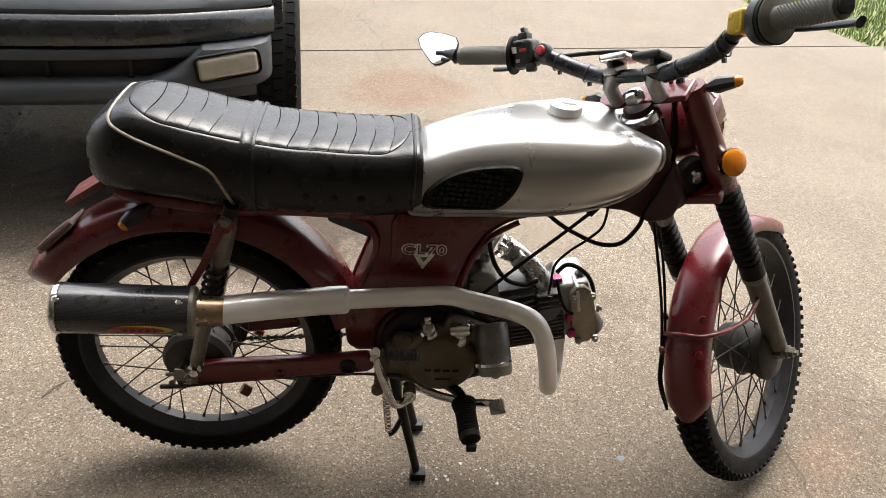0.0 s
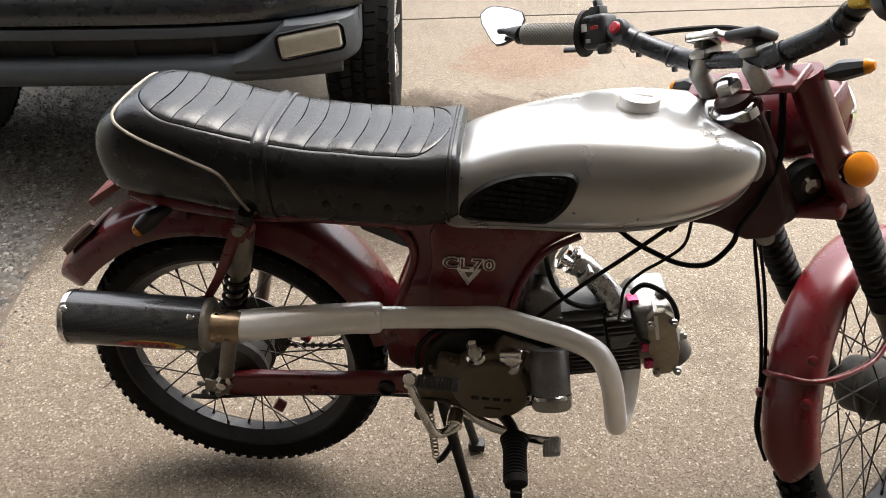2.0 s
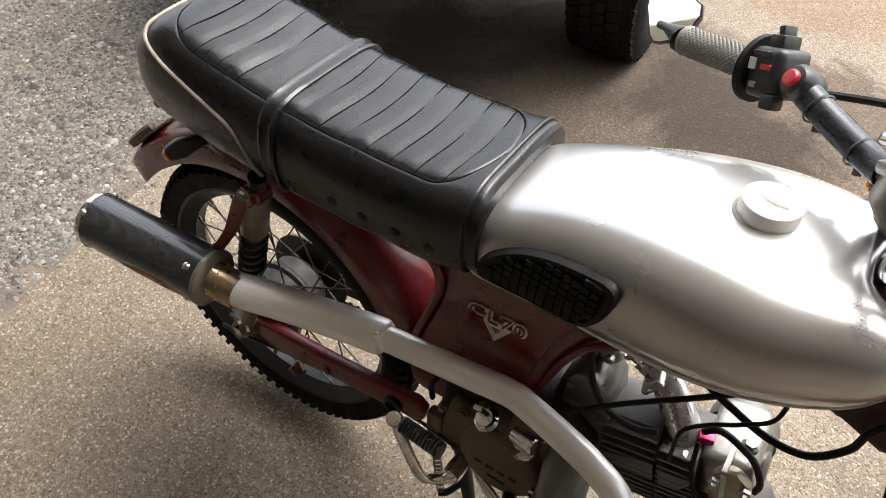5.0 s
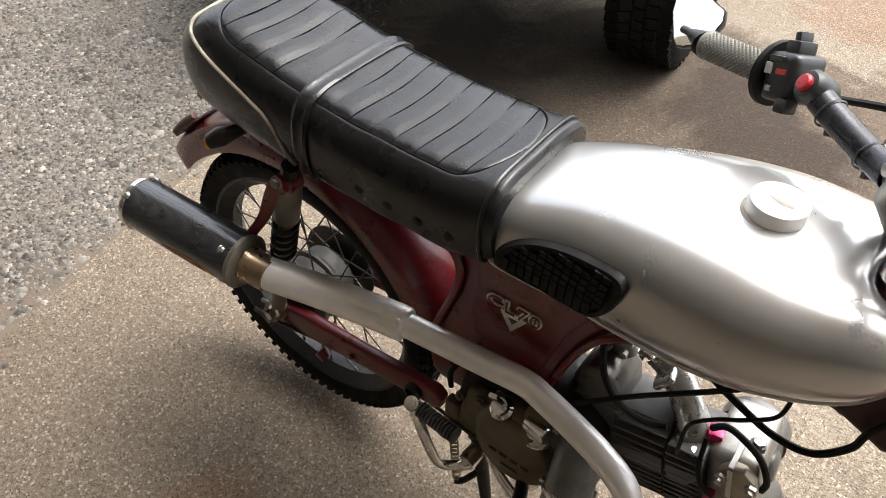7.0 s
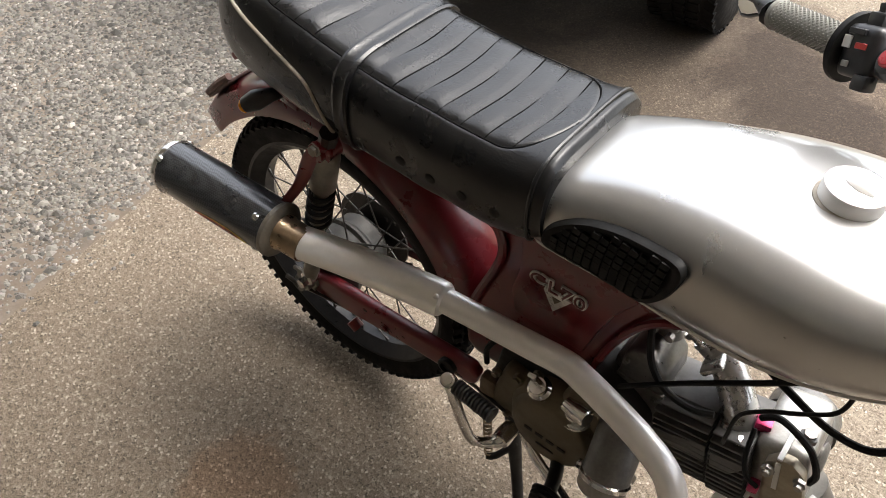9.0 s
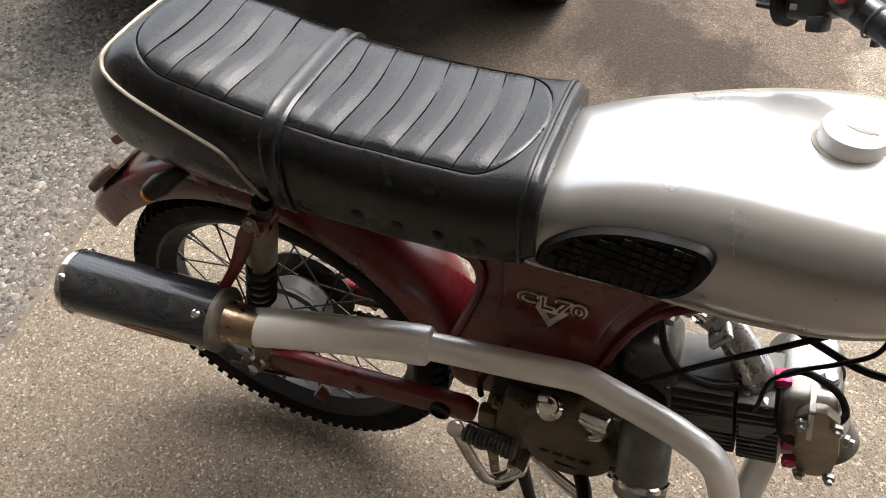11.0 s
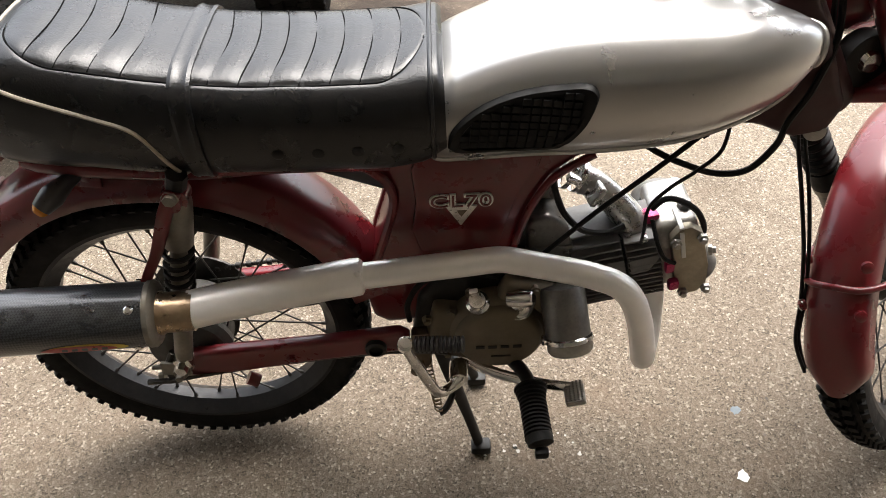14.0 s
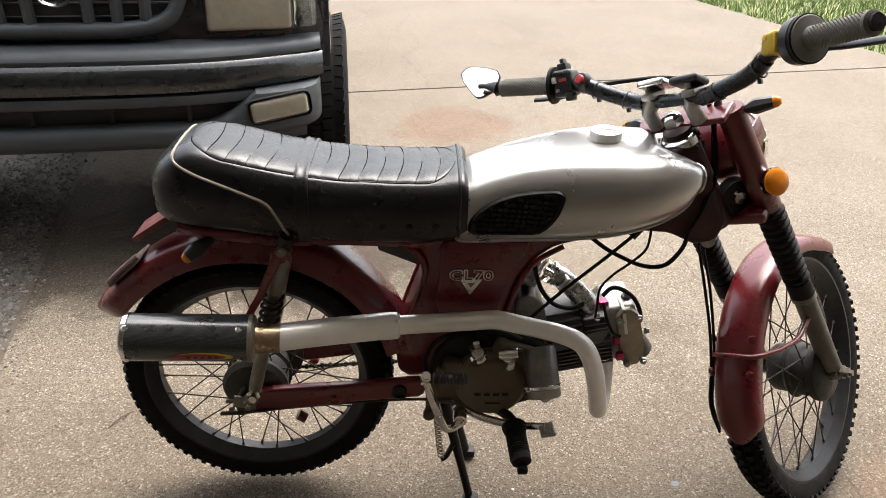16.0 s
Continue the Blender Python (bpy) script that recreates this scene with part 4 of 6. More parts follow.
for k in range(n_links):
    for z0, z1 in ((0.36, 0.405), (0.268, 0.30)):
        x = 0.02 + 0.40 * k / n_links
        z = z0 + (z1 - z0) * k / n_links
        box(ch, (x, 0.062, z), (0.0095, 0.010 if k % 2 else 0.006, 0.010 if k % 2 else 0.007), (0, -6, 0), 0.002, 1)
tagged(part("chain", ch, M_SPOKE, BIKE, "rusty drive chain"), kind="stuff")
spk = bmesh.new()
lathe(spk, [(0.055, 0), (0.082, 0.002), (0.082, 0.006), (0.055, 0.008)], RAX + Vector((0, 0.058, 0)), (0, 1, 0), 40)
part("sprocket", spk, M_SPOKE, BIKE, "dark rear sprocket")

# rear shocks
for s in (-1, 1):
    top, bot = Vector((0.083, s * 0.105, 0.655)), Vector((0.004, s * 0.105, 0.336))
    d = (bot - top).normalized()
    L = (bot - top).length
    sh = bmesh.new()
    lathe(sh, [(0.012, -0.012), (0.016, 0.0), (0.019, 0.008), (0.0198, 0.02), (0.0198, 0.080), (0.018, 0.083)], top, d, 24)
    shock = part("rear_shock", sh, M_SHOCK, BIKE, "rear shock with worn alloy cover and dark spring")
    lo = bmesh.new()
    lathe(lo, [(0.011, 0.08), (0.012, 0.19), (0.013, 0.195), (0.0135, L - 0.02), (0.012, L - 0.01), (0.012, L)], top, d, 24)
    part("shock_body", lo, M_SHOCK, shock)
    sg = bmesh.new()
    u = d.orthogonal().normalized()
    w = d.cross(u)
    tube(sg, [top + d * (0.084 + 0.088 * k / 60) + 0.0175 * (math.cos(k * 0.55) * u + math.sin(k * 0.55) * w) for k in range(61)], 0.0036, 6, 2)
    part("shock_spring", sg, M_BLACKENG, shock)
    bt = bmesh.new()
    lathe(bt, [(0.017, -0.012), (0.017, 0.012), (0.011, 0.014), (0.011, 0.022)], top, (0, s, 0), 16)
    part("shock_bolt", bt, M_RED, shock)
    bt = bmesh.new()
    lathe(bt, [(0.013, -0.012), (0.014, 0.010), (0.009, 0.012), (0.009, 0.024)], bot, (0, s, 0), 6)
    part("shock_nut", bt, M_CHROME, shock)

# rear mudguard
def guard(bm, centre, radius, a0, a1, half, lip, n=40, thick=0.0025, flare=None, drop=0.35):
    """A mudguard: a domed strip bent round a wheel; angles in degrees from +x, rising."""
    rings = []
    for i in range(n + 1):
        k = i / n
        a = radians(a0 + (a1 - a0) * k)
        rad = Vector((math.cos(a), 0, math.sin(a)))
        r = radius + (flare(k) if flare else 0)
        sec = []
        for j in range(13):
            t = -1 + 2 * j / 12
            hk = half * (1 - 0.6 * max(0.0, (k - 0.93) / 0.07) ** 2)
            sec.append((hk * math.copysign(abs(t) ** 0.8, t), -drop * half * abs(t) ** 2.6 - (lip * hk / half if abs(t) > 0.99 else 0)))
        outer = [Vector(centre) + rad * (r + dz) + Vector((0, y, 0)) for y, dz in sec]
        inner = [Vector(centre) + rad * (r + dz - thick) + Vector((0, y * 0.96, 0)) for y, dz in sec]
        rings.append(outer + inner[::-1])
    loft(bm, rings)


rg = bmesh.new()
guard(rg, (-0.005, 0, 0.312), 0.337, 16, 152, 0.057, 0.034, 56, flare=lambda k: 0.012 * math.sin(math.pi * min(1, k * 1.25)) + 0.03 * max(0, k - 0.55))
rear_guard = part("rear_mudguard", rg, M_RED, BIKE, "maroon rear mudguard", sharp=55)
for s in (-1, 1):
    br = bmesh.new()
    tube(br, [(0.088, s * 0.122, 0.672), (0.073, s * 0.128, 0.645), (0.045, s * 0.13, 0.585), (0.022, s * 0.14, 0.545), (0.022, s * 0.148, 0.53)], [0.012, 0.0115, 0.009, 0.008, 0.010], 12, 5, True, 0.45)
    part("hanger", br, M_RED, BIKE, "maroon hanger strap")
for p_ in ((0.085, -0.128, 0.668), (0.022, -0.15, 0.535)):
    hb = bmesh.new()
    bolt(hb, p_, (0, -1, 0), 0.008, 0.008)
    part("hanger_bolt", hb, M_SHOCK, BIKE)
lp = bmesh.new()   # tail bracket and plate
box(lp, (-0.175, 0.012, 0.655), (0.085, 0.075, 0.014), (0, -34, 0), 0.005)
tube(lp, [(-0.145, 0.01, 0.672), (-0.125, 0.01, 0.69), (-0.10, 0.01, 0.70)], 0.008, 8, 3)
plate = part("tail_bracket", lp, plain("faded_red_reflector", (0.13, 0.028, 0.022), 0.5, var=0.3), BIKE, "faded red tail plate")
lp = bmesh.new()
box(lp, (-0.232, -0.015, 0.572), (0.085, 0.07, 0.005), (0, -42, 0), 0.002)
tube(lp, [(-0.262, -0.048, 0.553), (-0.23, -0.05, 0.585), (-0.20, -0.045, 0.61)], 0.006, 8, 3)
part("plate_bracket", lp, plain("rusty_bracket", (0.16, 0.10, 0.085), 0.6, 0.2, var=0.4, scale=40), rear_guard, "bent rusty bracket")
# rear signals
for s in (-1, 1):
    sg = bmesh.new()
    tube(sg, [(-0.045, s * 0.055, 0.662), (-0.060, s * 0.075, 0.657), (-0.074, s * 0.090, 0.650), (-0.088, s * 0.102, 0.640)], [0.007, 0.011, 0.016, 0.012], 10, 4)
    rsig = part("rear_signal", sg, M_BLACK, BIKE, "small black rear turn signal with amber tip")
    sl = bmesh.new()
    lathe(sl, [(0.011, 0), (0.011, 0.005), (0.008, 0.010), (0.003, 0.012)], (-0.086, s * 0.100, 0.641), (-0.75, s * 0.5, -0.5), 12)
    part("signal_lens", sl, M_AMBER, rsig, "amber lens")
    nb = bmesh.new()
    bolt(nb, (-0.04, s * 0.058, 0.655), (0, s, 0), 0.007, 0.008)
    box(nb, (-0.05, s * 0.056, 0.648), (0.05, 0.008, 0.022), (0, 8, 0), 0.003)
    part("signal_mount", nb, M_RED, rsig)


# seat
SEAT_TOP = [(-0.15, 0.759), (-0.14, 0.794), (-0.115, 0.82), (-0.075, 0.839), (-0.03, 0.837), (0.03, 0.824), (0.09, 0.811), (0.16, 0.8), (0.27, 0.794), (0.36, 0.795), (0.405, 0.799), (0.413, 0.792)]
SEAT_BOT = [(-0.150, 0.720), (-0.135, 0.704), (-0.08, 0.694), (0.0, 0.686), (0.08, 0.676), (0.2, 0.670), (0.3, 0.668), (0.38, 0.672), (0.413, 0.690)]
SEAT_HALF = [(-0.150, 0.045), (-0.140, 0.072), (-0.115, 0.094), (-0.07, 0.106), (0.0, 0.111), (0.12, 0.113), (0.3, 0.113), (0.39, 0.110), (0.413, 0.106)]
FRONT_RIBS = [0.158 + 0.0335 * k for k in range(7)]
REAR_RIBS = [-0.035, 0.0, 0.034, 0.067]


def seat_panel_half(x):
    """Half-width of the stitched top panel, rounded at both ends."""
    if x < -0.078 or x > 0.392:
        return 0.0
    e = min((x + 0.078) / 0.075, (0.392 - x) / 0.055, 1.0)
    return 0.088 * math.sqrt(max(0.0, 1 - (1 - e) ** 2))


seat_bm = bmesh.new()
rings = []
NX, NA, NB = 440, 150, 36
for i in range(NX + 1):
    x = -0.150 + 0.563 * i / NX
    zt, zb, hw = ease_list(SEAT_TOP, x), ease_list(SEAT_BOT, x), ease_list(SEAT_HALF, x)
    ph = seat_panel_half(x)
    ring = []
    for j in range(NA + NB):
        if j < NA:   # over the top, spaced evenly across
            y = hw * math.cos(math.pi * j / NA)
            s = math.sqrt(max(0.0, 1 - (abs(y) / hw) ** (2 / 0.42)))
        else:
            a = math.pi * (1 + (j - NA) / NB)
            c, s = math.cos(a), math.sin(a)
            y = hw * math.copysign(abs(c) ** 0.2, c)
        zm = zb + (zt - zb) * 0.42
        z = zm + ((zt - zm) * (s ** 0.62) if s >= 0 else -(zm - zb) * (-s) ** 0.5)
        y *= 1.0 - 0.07 * max(0.0, (zm - z) / max(1e-4, zm - zb))
        if s > 0.25:
            ay = abs(y)
            if ph > 0.01:
                z -= 0.0010 * math.exp(-((ay - ph) / 0.003) ** 2)
                if ay < ph - 0.001:
                    near = min(abs(x - r - 0.012 * (1 - (ay / 0.09) ** 2) + 0.006) for r in FRONT_RIBS + REAR_RIBS)
                    fade = min(1.0, (ph - ay) / 0.012)
                    z += 0.0010 * min(1.0, near / 0.012) * fade
        yw = 0.0012 * noise.noise((x * 22, y * 20, z * 30))
        ring.append(Vector((x, y + yw, z + yw)))
    rings.append(ring)
loft(seat_bm, rings)
seat = part("seat", seat_bm, M_SEAT, BIKE, "black vinyl bench seat with cross pleats and cream piping", sharp=70)


def seat_point(x, a, out=0.0):
    """A point on the seat's skin at angle a (0 right side, 90 top)."""
    zt, zb, hw = ease_list(SEAT_TOP, x), ease_list(SEAT_BOT, x), ease_list(SEAT_HALF, x)
    c, s = math.cos(radians(a)), math.sin(radians(a))
    pw = 0.42 if s > 0 else 0.2
    y = -(hw + out) * math.copysign(abs(c) ** pw, c)
    zm = zb + (zt - zb) * 0.42
    z = zm + ((zt - zm + out) * (max(s, 0) ** 0.62) if s > 0 else -(zm - zb + out) * (-s) ** 0.5)
    y *= 1.0 - 0.07 * max(0.0, (zm - z) / max(1e-4, zm - zb))
    return Vector((x, y, z))


def seat_top(x, y, out=0.0):
    zt, zb, hw = ease_list(SEAT_TOP, x), ease_list(SEAT_BOT, x), ease_list(SEAT_HALF, x)
    zm = zb + (zt - zb) * 0.42
    return Vector((x, y, zm + (zt - zm) * max(0.0, 1 - (abs(y) / hw) ** (2 / 0.42)) ** 0.31 + out))


for r in FRONT_RIBS + REAR_RIBS:   # sewn seams across the pleats and round the panel
    half = 0.0
    while half < 0.09 and seat_panel_half(r + 0.006 - 0.012 * (half / 0.09) ** 2) > half + 0.001:
        half += 0.001
    sm = bmesh.new()
    tube(sm, [seat_top(r + 0.006 - 0.012 * (y / 0.09) ** 2, y, -0.0003) for y in (half * (-1 + k / 8) for k in range(17))], 0.0009, 6, 3)
    part("seam", sm, M_SEAM, seat)
sm = bmesh.new()
edge = [(-0.0775 + 0.469 * (0.5 - 0.5 * math.cos(math.pi * k / 60))) for k in range(61)]
ring = [seat_top(x, -seat_panel_half(x), -0.0012) for x in edge] + [seat_top(x, seat_panel_half(x), -0.0012) for x in edge[-2::-1]]
tube(sm, ring, 0.0012, 6, 2)
part("seam", sm, M_SEAM, seat, "black stitched panel seam")


PIPE_LINE = [(0.104, -80), (0.100, -45), (0.090, -12), (0.066, 4), (0.03, 10), (-0.01, 15), (-0.05, 22), (-0.078, 33), (-0.092, 48), (-0.096, 68), (-0.097, 90)]
half_line = [seat_point(x, a, 0.001) for x, a in PIPE_LINE]
pp = bmesh.new()
tube(pp, half_line + [Vector((p.x, -p.y, p.z)) for p in half_line[-2::-1]], 0.0026, 8, 5)
part("piping", pp, M_PIPING, seat, "cream piping")
for x0, x1, out in ((0.112, 0.136, 0.0035),):
    sb = bmesh.new()
    rings = []
    for x, o in ((x0, -0.002), (x0, out), (x0 + 0.004, out + 0.0012), (x0 + 0.007, out), (x1 - 0.007, out), (x1 - 0.004, out + 0.0012), (x1, out), (x1, -0.002)):
        rings.append([seat_point(x, a, o) for a in range(-85, 266, 5)])
    loft(sb, rings, False, False)
    part("seat_strap", sb, M_SEAT, seat, "black strap across the seat")
fs = bmesh.new()
tube(fs, [seat_point(0.398, a, 0.001) for a in range(-60, 241, 10)], 0.0028, 8, 2)
part("front_welt", fs, M_SEAT, seat)
for k in range(4):
    for s in (-1, 1):
        sn = bmesh.new()
        p = seat_point(0.219 + 0.046 * k, -2, 0.0)
        lathe(sn, [(0.0075, -0.002), (0.0075, 0.001), (0.005, 0.003), (0.001, 0.0032)], (p.x, s * abs(p.y), p.z), (0, s, -0.1), 14)
        part("snap_stud", sn, M_BLACKENG, seat, "dark snap stud")
for s in (-1, 1):
    bp = bmesh.new()
    tube(bp, [(0.095, s * 0.11, 0.69), (0.09, s * 0.108, 0.675), (0.085, s * 0.105, 0.665)], 0.013, 8, 2)
    part("seat_bracket", bp, M_BLACKENG, seat)


# tank
TANK_TOP = [(0.390, 0.730), (0.395, 0.754), (0.41, 0.775), (0.44, 0.792), (0.50, 0.814), (0.58, 0.833), (0.66, 0.842), (0.72, 0.842), (0.765, 0.841), (0.80, 0.834), (0.820, 0.826), (0.830, 0.818)]
TANK_BOT = [(0.390, 0.678), (0.398, 0.662), (0.43, 0.657), (0.50, 0.661), (0.58, 0.668), (0.66, 0.680), (0.72, 0.694), (0.765, 0.709), (0.80, 0.728), (0.820, 0.750), (0.830, 0.765)]
TANK_HALF = [(0.390, 0.080), (0.395, 0.094), (0.42, 0.096), (0.46, 0.0985), (0.51, 0.104), (0.56, 0.113), (0.61, 0.122), (0.66, 0.1275), (0.70, 0.1275), (0.735, 0.122), (0.77, 0.112), (0.80, 0.100), (0.820, 0.088), (0.830, 0.078)]


def tank_point(x, a, out=0.0):
    zt, zb, hw = ease_list(TANK_TOP, x), ease_list(TANK_BOT, x), ease_list(TANK_HALF, x)
    c, s = math.cos(a), math.sin(a)
    zm = zb + (zt - zb) * 0.50
    y = (hw + out) * math.copysign(abs(c) ** (0.52 if s > 0 else 0.34), c)
    z = zm + ((zt - zm + out) * s ** 0.70 if s > 0 else -(zm - zb) * (-s) ** 0.62)
    y *= 1 - 0.16 * max(0.0, (zm - z) / max(1e-4, zm - zb)) ** 1.6
    k = max(0.0, min(1.0, (x - 0.708) / 0.12))
    return Vector((x - 0.062 * k * k * math.exp(-((y / 0.05) ** 4)), y, z))


tk = bmesh.new()
NX, NA = 110, 72
loft(tk, [[tank_point(0.390 + 0.44 * (0.5 - 0.5 * math.cos(math.pi * i / NX)), 2 * math.pi * j / NA) for j in range(NA)] for i in range(NX + 1)])
tank = part("fuel_tank", tk, M_SILVER, BIKE, "silver metallic teardrop fuel tank", sharp=60)
lipb = bmesh.new()   # seam flange round the bottom
xs = [0.394 + 0.43 * (0.5 - 0.5 * math.cos(math.pi * i / 40)) for i in range(41)]
low_r = []
for x in xs:
    p = tank_point(x, radians(-48))
    low_r.append(Vector((p.x, -(abs(p.y) + 0.0012), p.z)))
tube(lipb, low_r, 0.0042, 8, 2)
tube(lipb, [Vector((p.x, -p.y, p.z)) for p in low_r], 0.0042, 8, 2)
part("tank_seam", lipb, M_SILVER, tank)
for s in (-1, 1):   # rolled flange round the nose and the steering cut-out
    nf = bmesh.new()
    edge = [tank_point(0.828, radians(a)) for a in range(-60, 86, 6)]
    tube(nf, [Vector((p.x + 0.001, s * abs(p.y), p.z)) for p in edge], [0.003] + [0.0055] * (len(edge) - 1), 10, 2, True, 0.7)
    part("nose_flange", nf, M_SILVER, tank)

PAD = [(0.414, 0.6999), (0.4183, 0.7209), (0.4355, 0.7419), (0.4635, 0.7611), (0.5, 0.7751), (0.5409, 0.7839), (0.5677, 0.7865), (0.5785, 0.7795), (0.5774, 0.7638), (0.5699, 0.7393), (0.5591, 0.7191), (0.5462, 0.7034), (0.5322, 0.6964), (0.4892, 0.6929), (0.4463, 0.692), (0.4226, 0.6929)]


def tank_side(x, z, out=0.0):
    """The tank's skin at x, z on the right-hand side."""
    best = None
    for k in range(-70, 80, 2):
        p = tank_point(x, radians(k), 0.0)
        if best is None or abs(p.z - z) < abs(best.z - z):
            best = p
    return Vector((x, -(abs(best.y) + out), z))


def inside(x, z, poly):
    hit = False
    for (x0, z0), (x1, z1) in zip(poly, poly[1:] + poly[:1]):
        if (z0 > z) != (z1 > z) and x < (x1 - x0) * (z - z0) / (z1 - z0) + x0:
            hit = not hit
    return hit


def shrink(poly, k):
    cx, cz = sum(p[0] for p in poly) / len(poly), sum(p[1] for p in poly) / len(poly)
    return [(cx + (x - cx) * k, cz + (z - cz) * k) for x, z in poly]


for s in (-1, 1):
    pb = bmesh.new()
    dense = [(p.x, p.z) for p in curve_points([(x, 0, z) for x, z in PAD] + [(PAD[0][0], 0, PAD[0][1])], 4)[:-1]]
    loops = []
    for k, out in ((1.0, -0.004), (1.0, 0.005), (0.965, 0.0095), (0.86, 0.0095), (0.83, 0.0065), (0.6, 0.0065), (0.4, 0.0065), (0.2, 0.0065), (0.05, 0.0065)):
        loops.append([tank_side(x, z, out) for x, z in shrink(dense, k)])
    loft(pb, loops)
    if s > 0:
        pb.transform(Matrix.Diagonal((1, -1, 1, 1)))
    kp = part("knee_pad", pb, M_RUBBER, tank, "black rubber knee pad with raised grid", sharp=50)
    inner = shrink(dense, 0.82)
    gb = bmesh.new()
    for i in range(16):
        for j in range(11):
            x, z = 0.403 + 0.0108 * i, 0.688 + 0.0098 * j
            x += 0.10 * (z - 0.74)
            if not inside(x, z, inner):
                continue
            q = tank_side(x, z, 0.0075)
            b2 = bmesh.new()
            bmesh.ops.create_cube(b2, size=1.0)
            bmesh.ops.scale(b2, vec=(0.0085, 0.006, 0.0078), verts=b2.verts)
            b2.transform(pose(*q, 0, 6, 0))
            join(gb, b2)
    if s > 0:
        gb.transform(Matrix.Diagonal((1, -1, 1, 1)))
    tagged(part("pad_grid", gb, M_RUBBER, kp), kind="stuff")

cp = bmesh.new()
CAP = Vector((0.664, 0, 0.8395))
lathe(cp, [(0.0325, -0.006), (0.0325, 0.0015), (0.029, 0.003)], CAP, (0, 0, 1), 36)
part("cap_gasket", cp, M_PIPING, tank)
cp = bmesh.new()
lathe(cp, [(0.026, 0.0), (0.0290, 0.003), (0.0290, 0.017), (0.0282, 0.0185), (0.0272, 0.0190), (0.024, 0.0205), (0.001, 0.0222)], CAP, (0, 0, 1), 40)
cap = part("fuel_cap", cp, M_STEEL, tank, "round chrome fuel cap", sharp=30)
cp = bmesh.new()
tube(cp, [CAP + Vector((-0.014, 0.010, 0.0215)), CAP + Vector((-0.009, -0.001, 0.0232)), CAP + Vector((0.003, -0.008, 0.0232)), CAP + Vector((0.016, -0.009, 0.0218))], [0.0012, 0.0042, 0.0042, 0.0012], 8, 5, True, 0.5)
part("cap_tab", cp, M_STEEL, cap)
cock = bmesh.new()
tube(cock, [(0.72, -0.03, 0.705), (0.725, -0.04, 0.685), (0.74, -0.05, 0.672)], 0.014, 10, 3)
part("fuel_tap", cock, M_BLACKENG, tank)

# badge: letters and a shield
for s in (-1, 1):
    for nm, mat_, grow, proud, lbl in (("badge_letters", M_BADGE, 0.0019, 0.0565, "silver-edged model letters"), ("letter_inlay", M_RED, -0.0003, 0.0582, "")):
        tx = bpy.data.curves.new(nm, "FONT")
        tx.body, tx.size, tx.extrude, tx.offset, tx.space_character = "CL70", 0.032, 0.0014, grow, 1.06
        tx.align_x = "CENTER"
        tob = new(nm, tx)
        deps = bpy.context.evaluated_depsgraph_get()
        lm = bpy.data.meshes.new_from_object(tob.evaluated_get(deps))
        bpy.data.objects.remove(tob)
        lb = bmesh.new()
        lb.from_mesh(lm)
        bpy.data.meshes.remove(lm)
        lb.transform(Matrix.Diagonal((1.14, 0.88, 1, 1)))
        lb.transform((Matrix.Rotation(radians(90), 4, "X") if s < 0 else Matrix.Rotation(radians(180), 4, "Z") @ Matrix.Rotation(radians(90), 4, "X")))
        lb.transform(Matrix.Translation((0.428, s * proud, 0.574)))
        part(nm, lb, mat_, frame_ob, lbl)
    vb = bmesh.new()
    prism(vb, [(0.407, 0.574), (0.450, 0.574), (0.427, 0.539)], s * 0.0535, s * 0.0575, 0.0012)
    part("badge_shield", vb, M_BADGE, frame_ob, "silver triangular badge")
    vb = bmesh.new()
    prism(vb, [(0.422, 0.567), (0.436, 0.567), (0.428, 0.556)], s * 0.0570, s * 0.0582, 0.0004)
    part("badge_inlay", vb, M_COVER, frame_ob)


# exhaust
EX = [(-0.188, -0.184, 0.524), (0.029, -0.166, 0.511)]
e0, e1 = Vector(EX[0]), Vector(EX[1])
ed = (e1 - e0).normalized()
mf = bmesh.new()
lathe(mf, [(0.040, 0.004), (0.0425, 0.008), (0.0425, (e1 - e0).length - 0.004), (0.040, (e1 - e0).length)], e0, ed, 48)
muffler = part("muffler", mf, M_CARBON, BIKE, "carbon-fibre muffler with metal end caps", sharp=30)
ec = bmesh.new()
lathe(ec, [(0.020, 0.004), (0.022, -0.003), (0.037, -0.006), (0.0425, -0.002), (0.0435, 0.002), (0.0435, 0.006), (0.0428, 0.0065)], e0, ed, 48)
part("end_cap", ec, M_CHROME, muffler, "bright rounded end cap")
ec = bmesh.new()
Lm = (e1 - e0).length
lathe(ec, [(0.0428, Lm - 0.006), (0.0436, Lm - 0.005), (0.0436, Lm + 0.001), (0.041, Lm + 0.004), (0.032, Lm + 0.006), (0.024, Lm + 0.007)], e0, ed, 48)
part("front_cap", ec, M_SHOCK, muffler, "dull metal front cap")
u = Vector((0, 0, 1))
u = (u - ed * u.dot(ed)).normalized()
w = ed.cross(u)
for k, (h, a) in enumerate(((0.006, 35), (0.006, 125), (0.006, -55), (Lm - 0.02, 35), (Lm - 0.02, 125), (Lm - 0.02, -55))):
    rb = bmesh.new()
    nrm = math.cos(radians(a)) * u + math.sin(radians(a)) * w * (1 if w.y < 0 else -1)
    lathe(rb, [(0.006, 0), (0.006, 0.001), (0.0035, 0.003), (0.001, 0.003)], e0 + ed * h + nrm * 0.0425, nrm, 12)
    part("rivet", rb, M_CHROME, muffler)
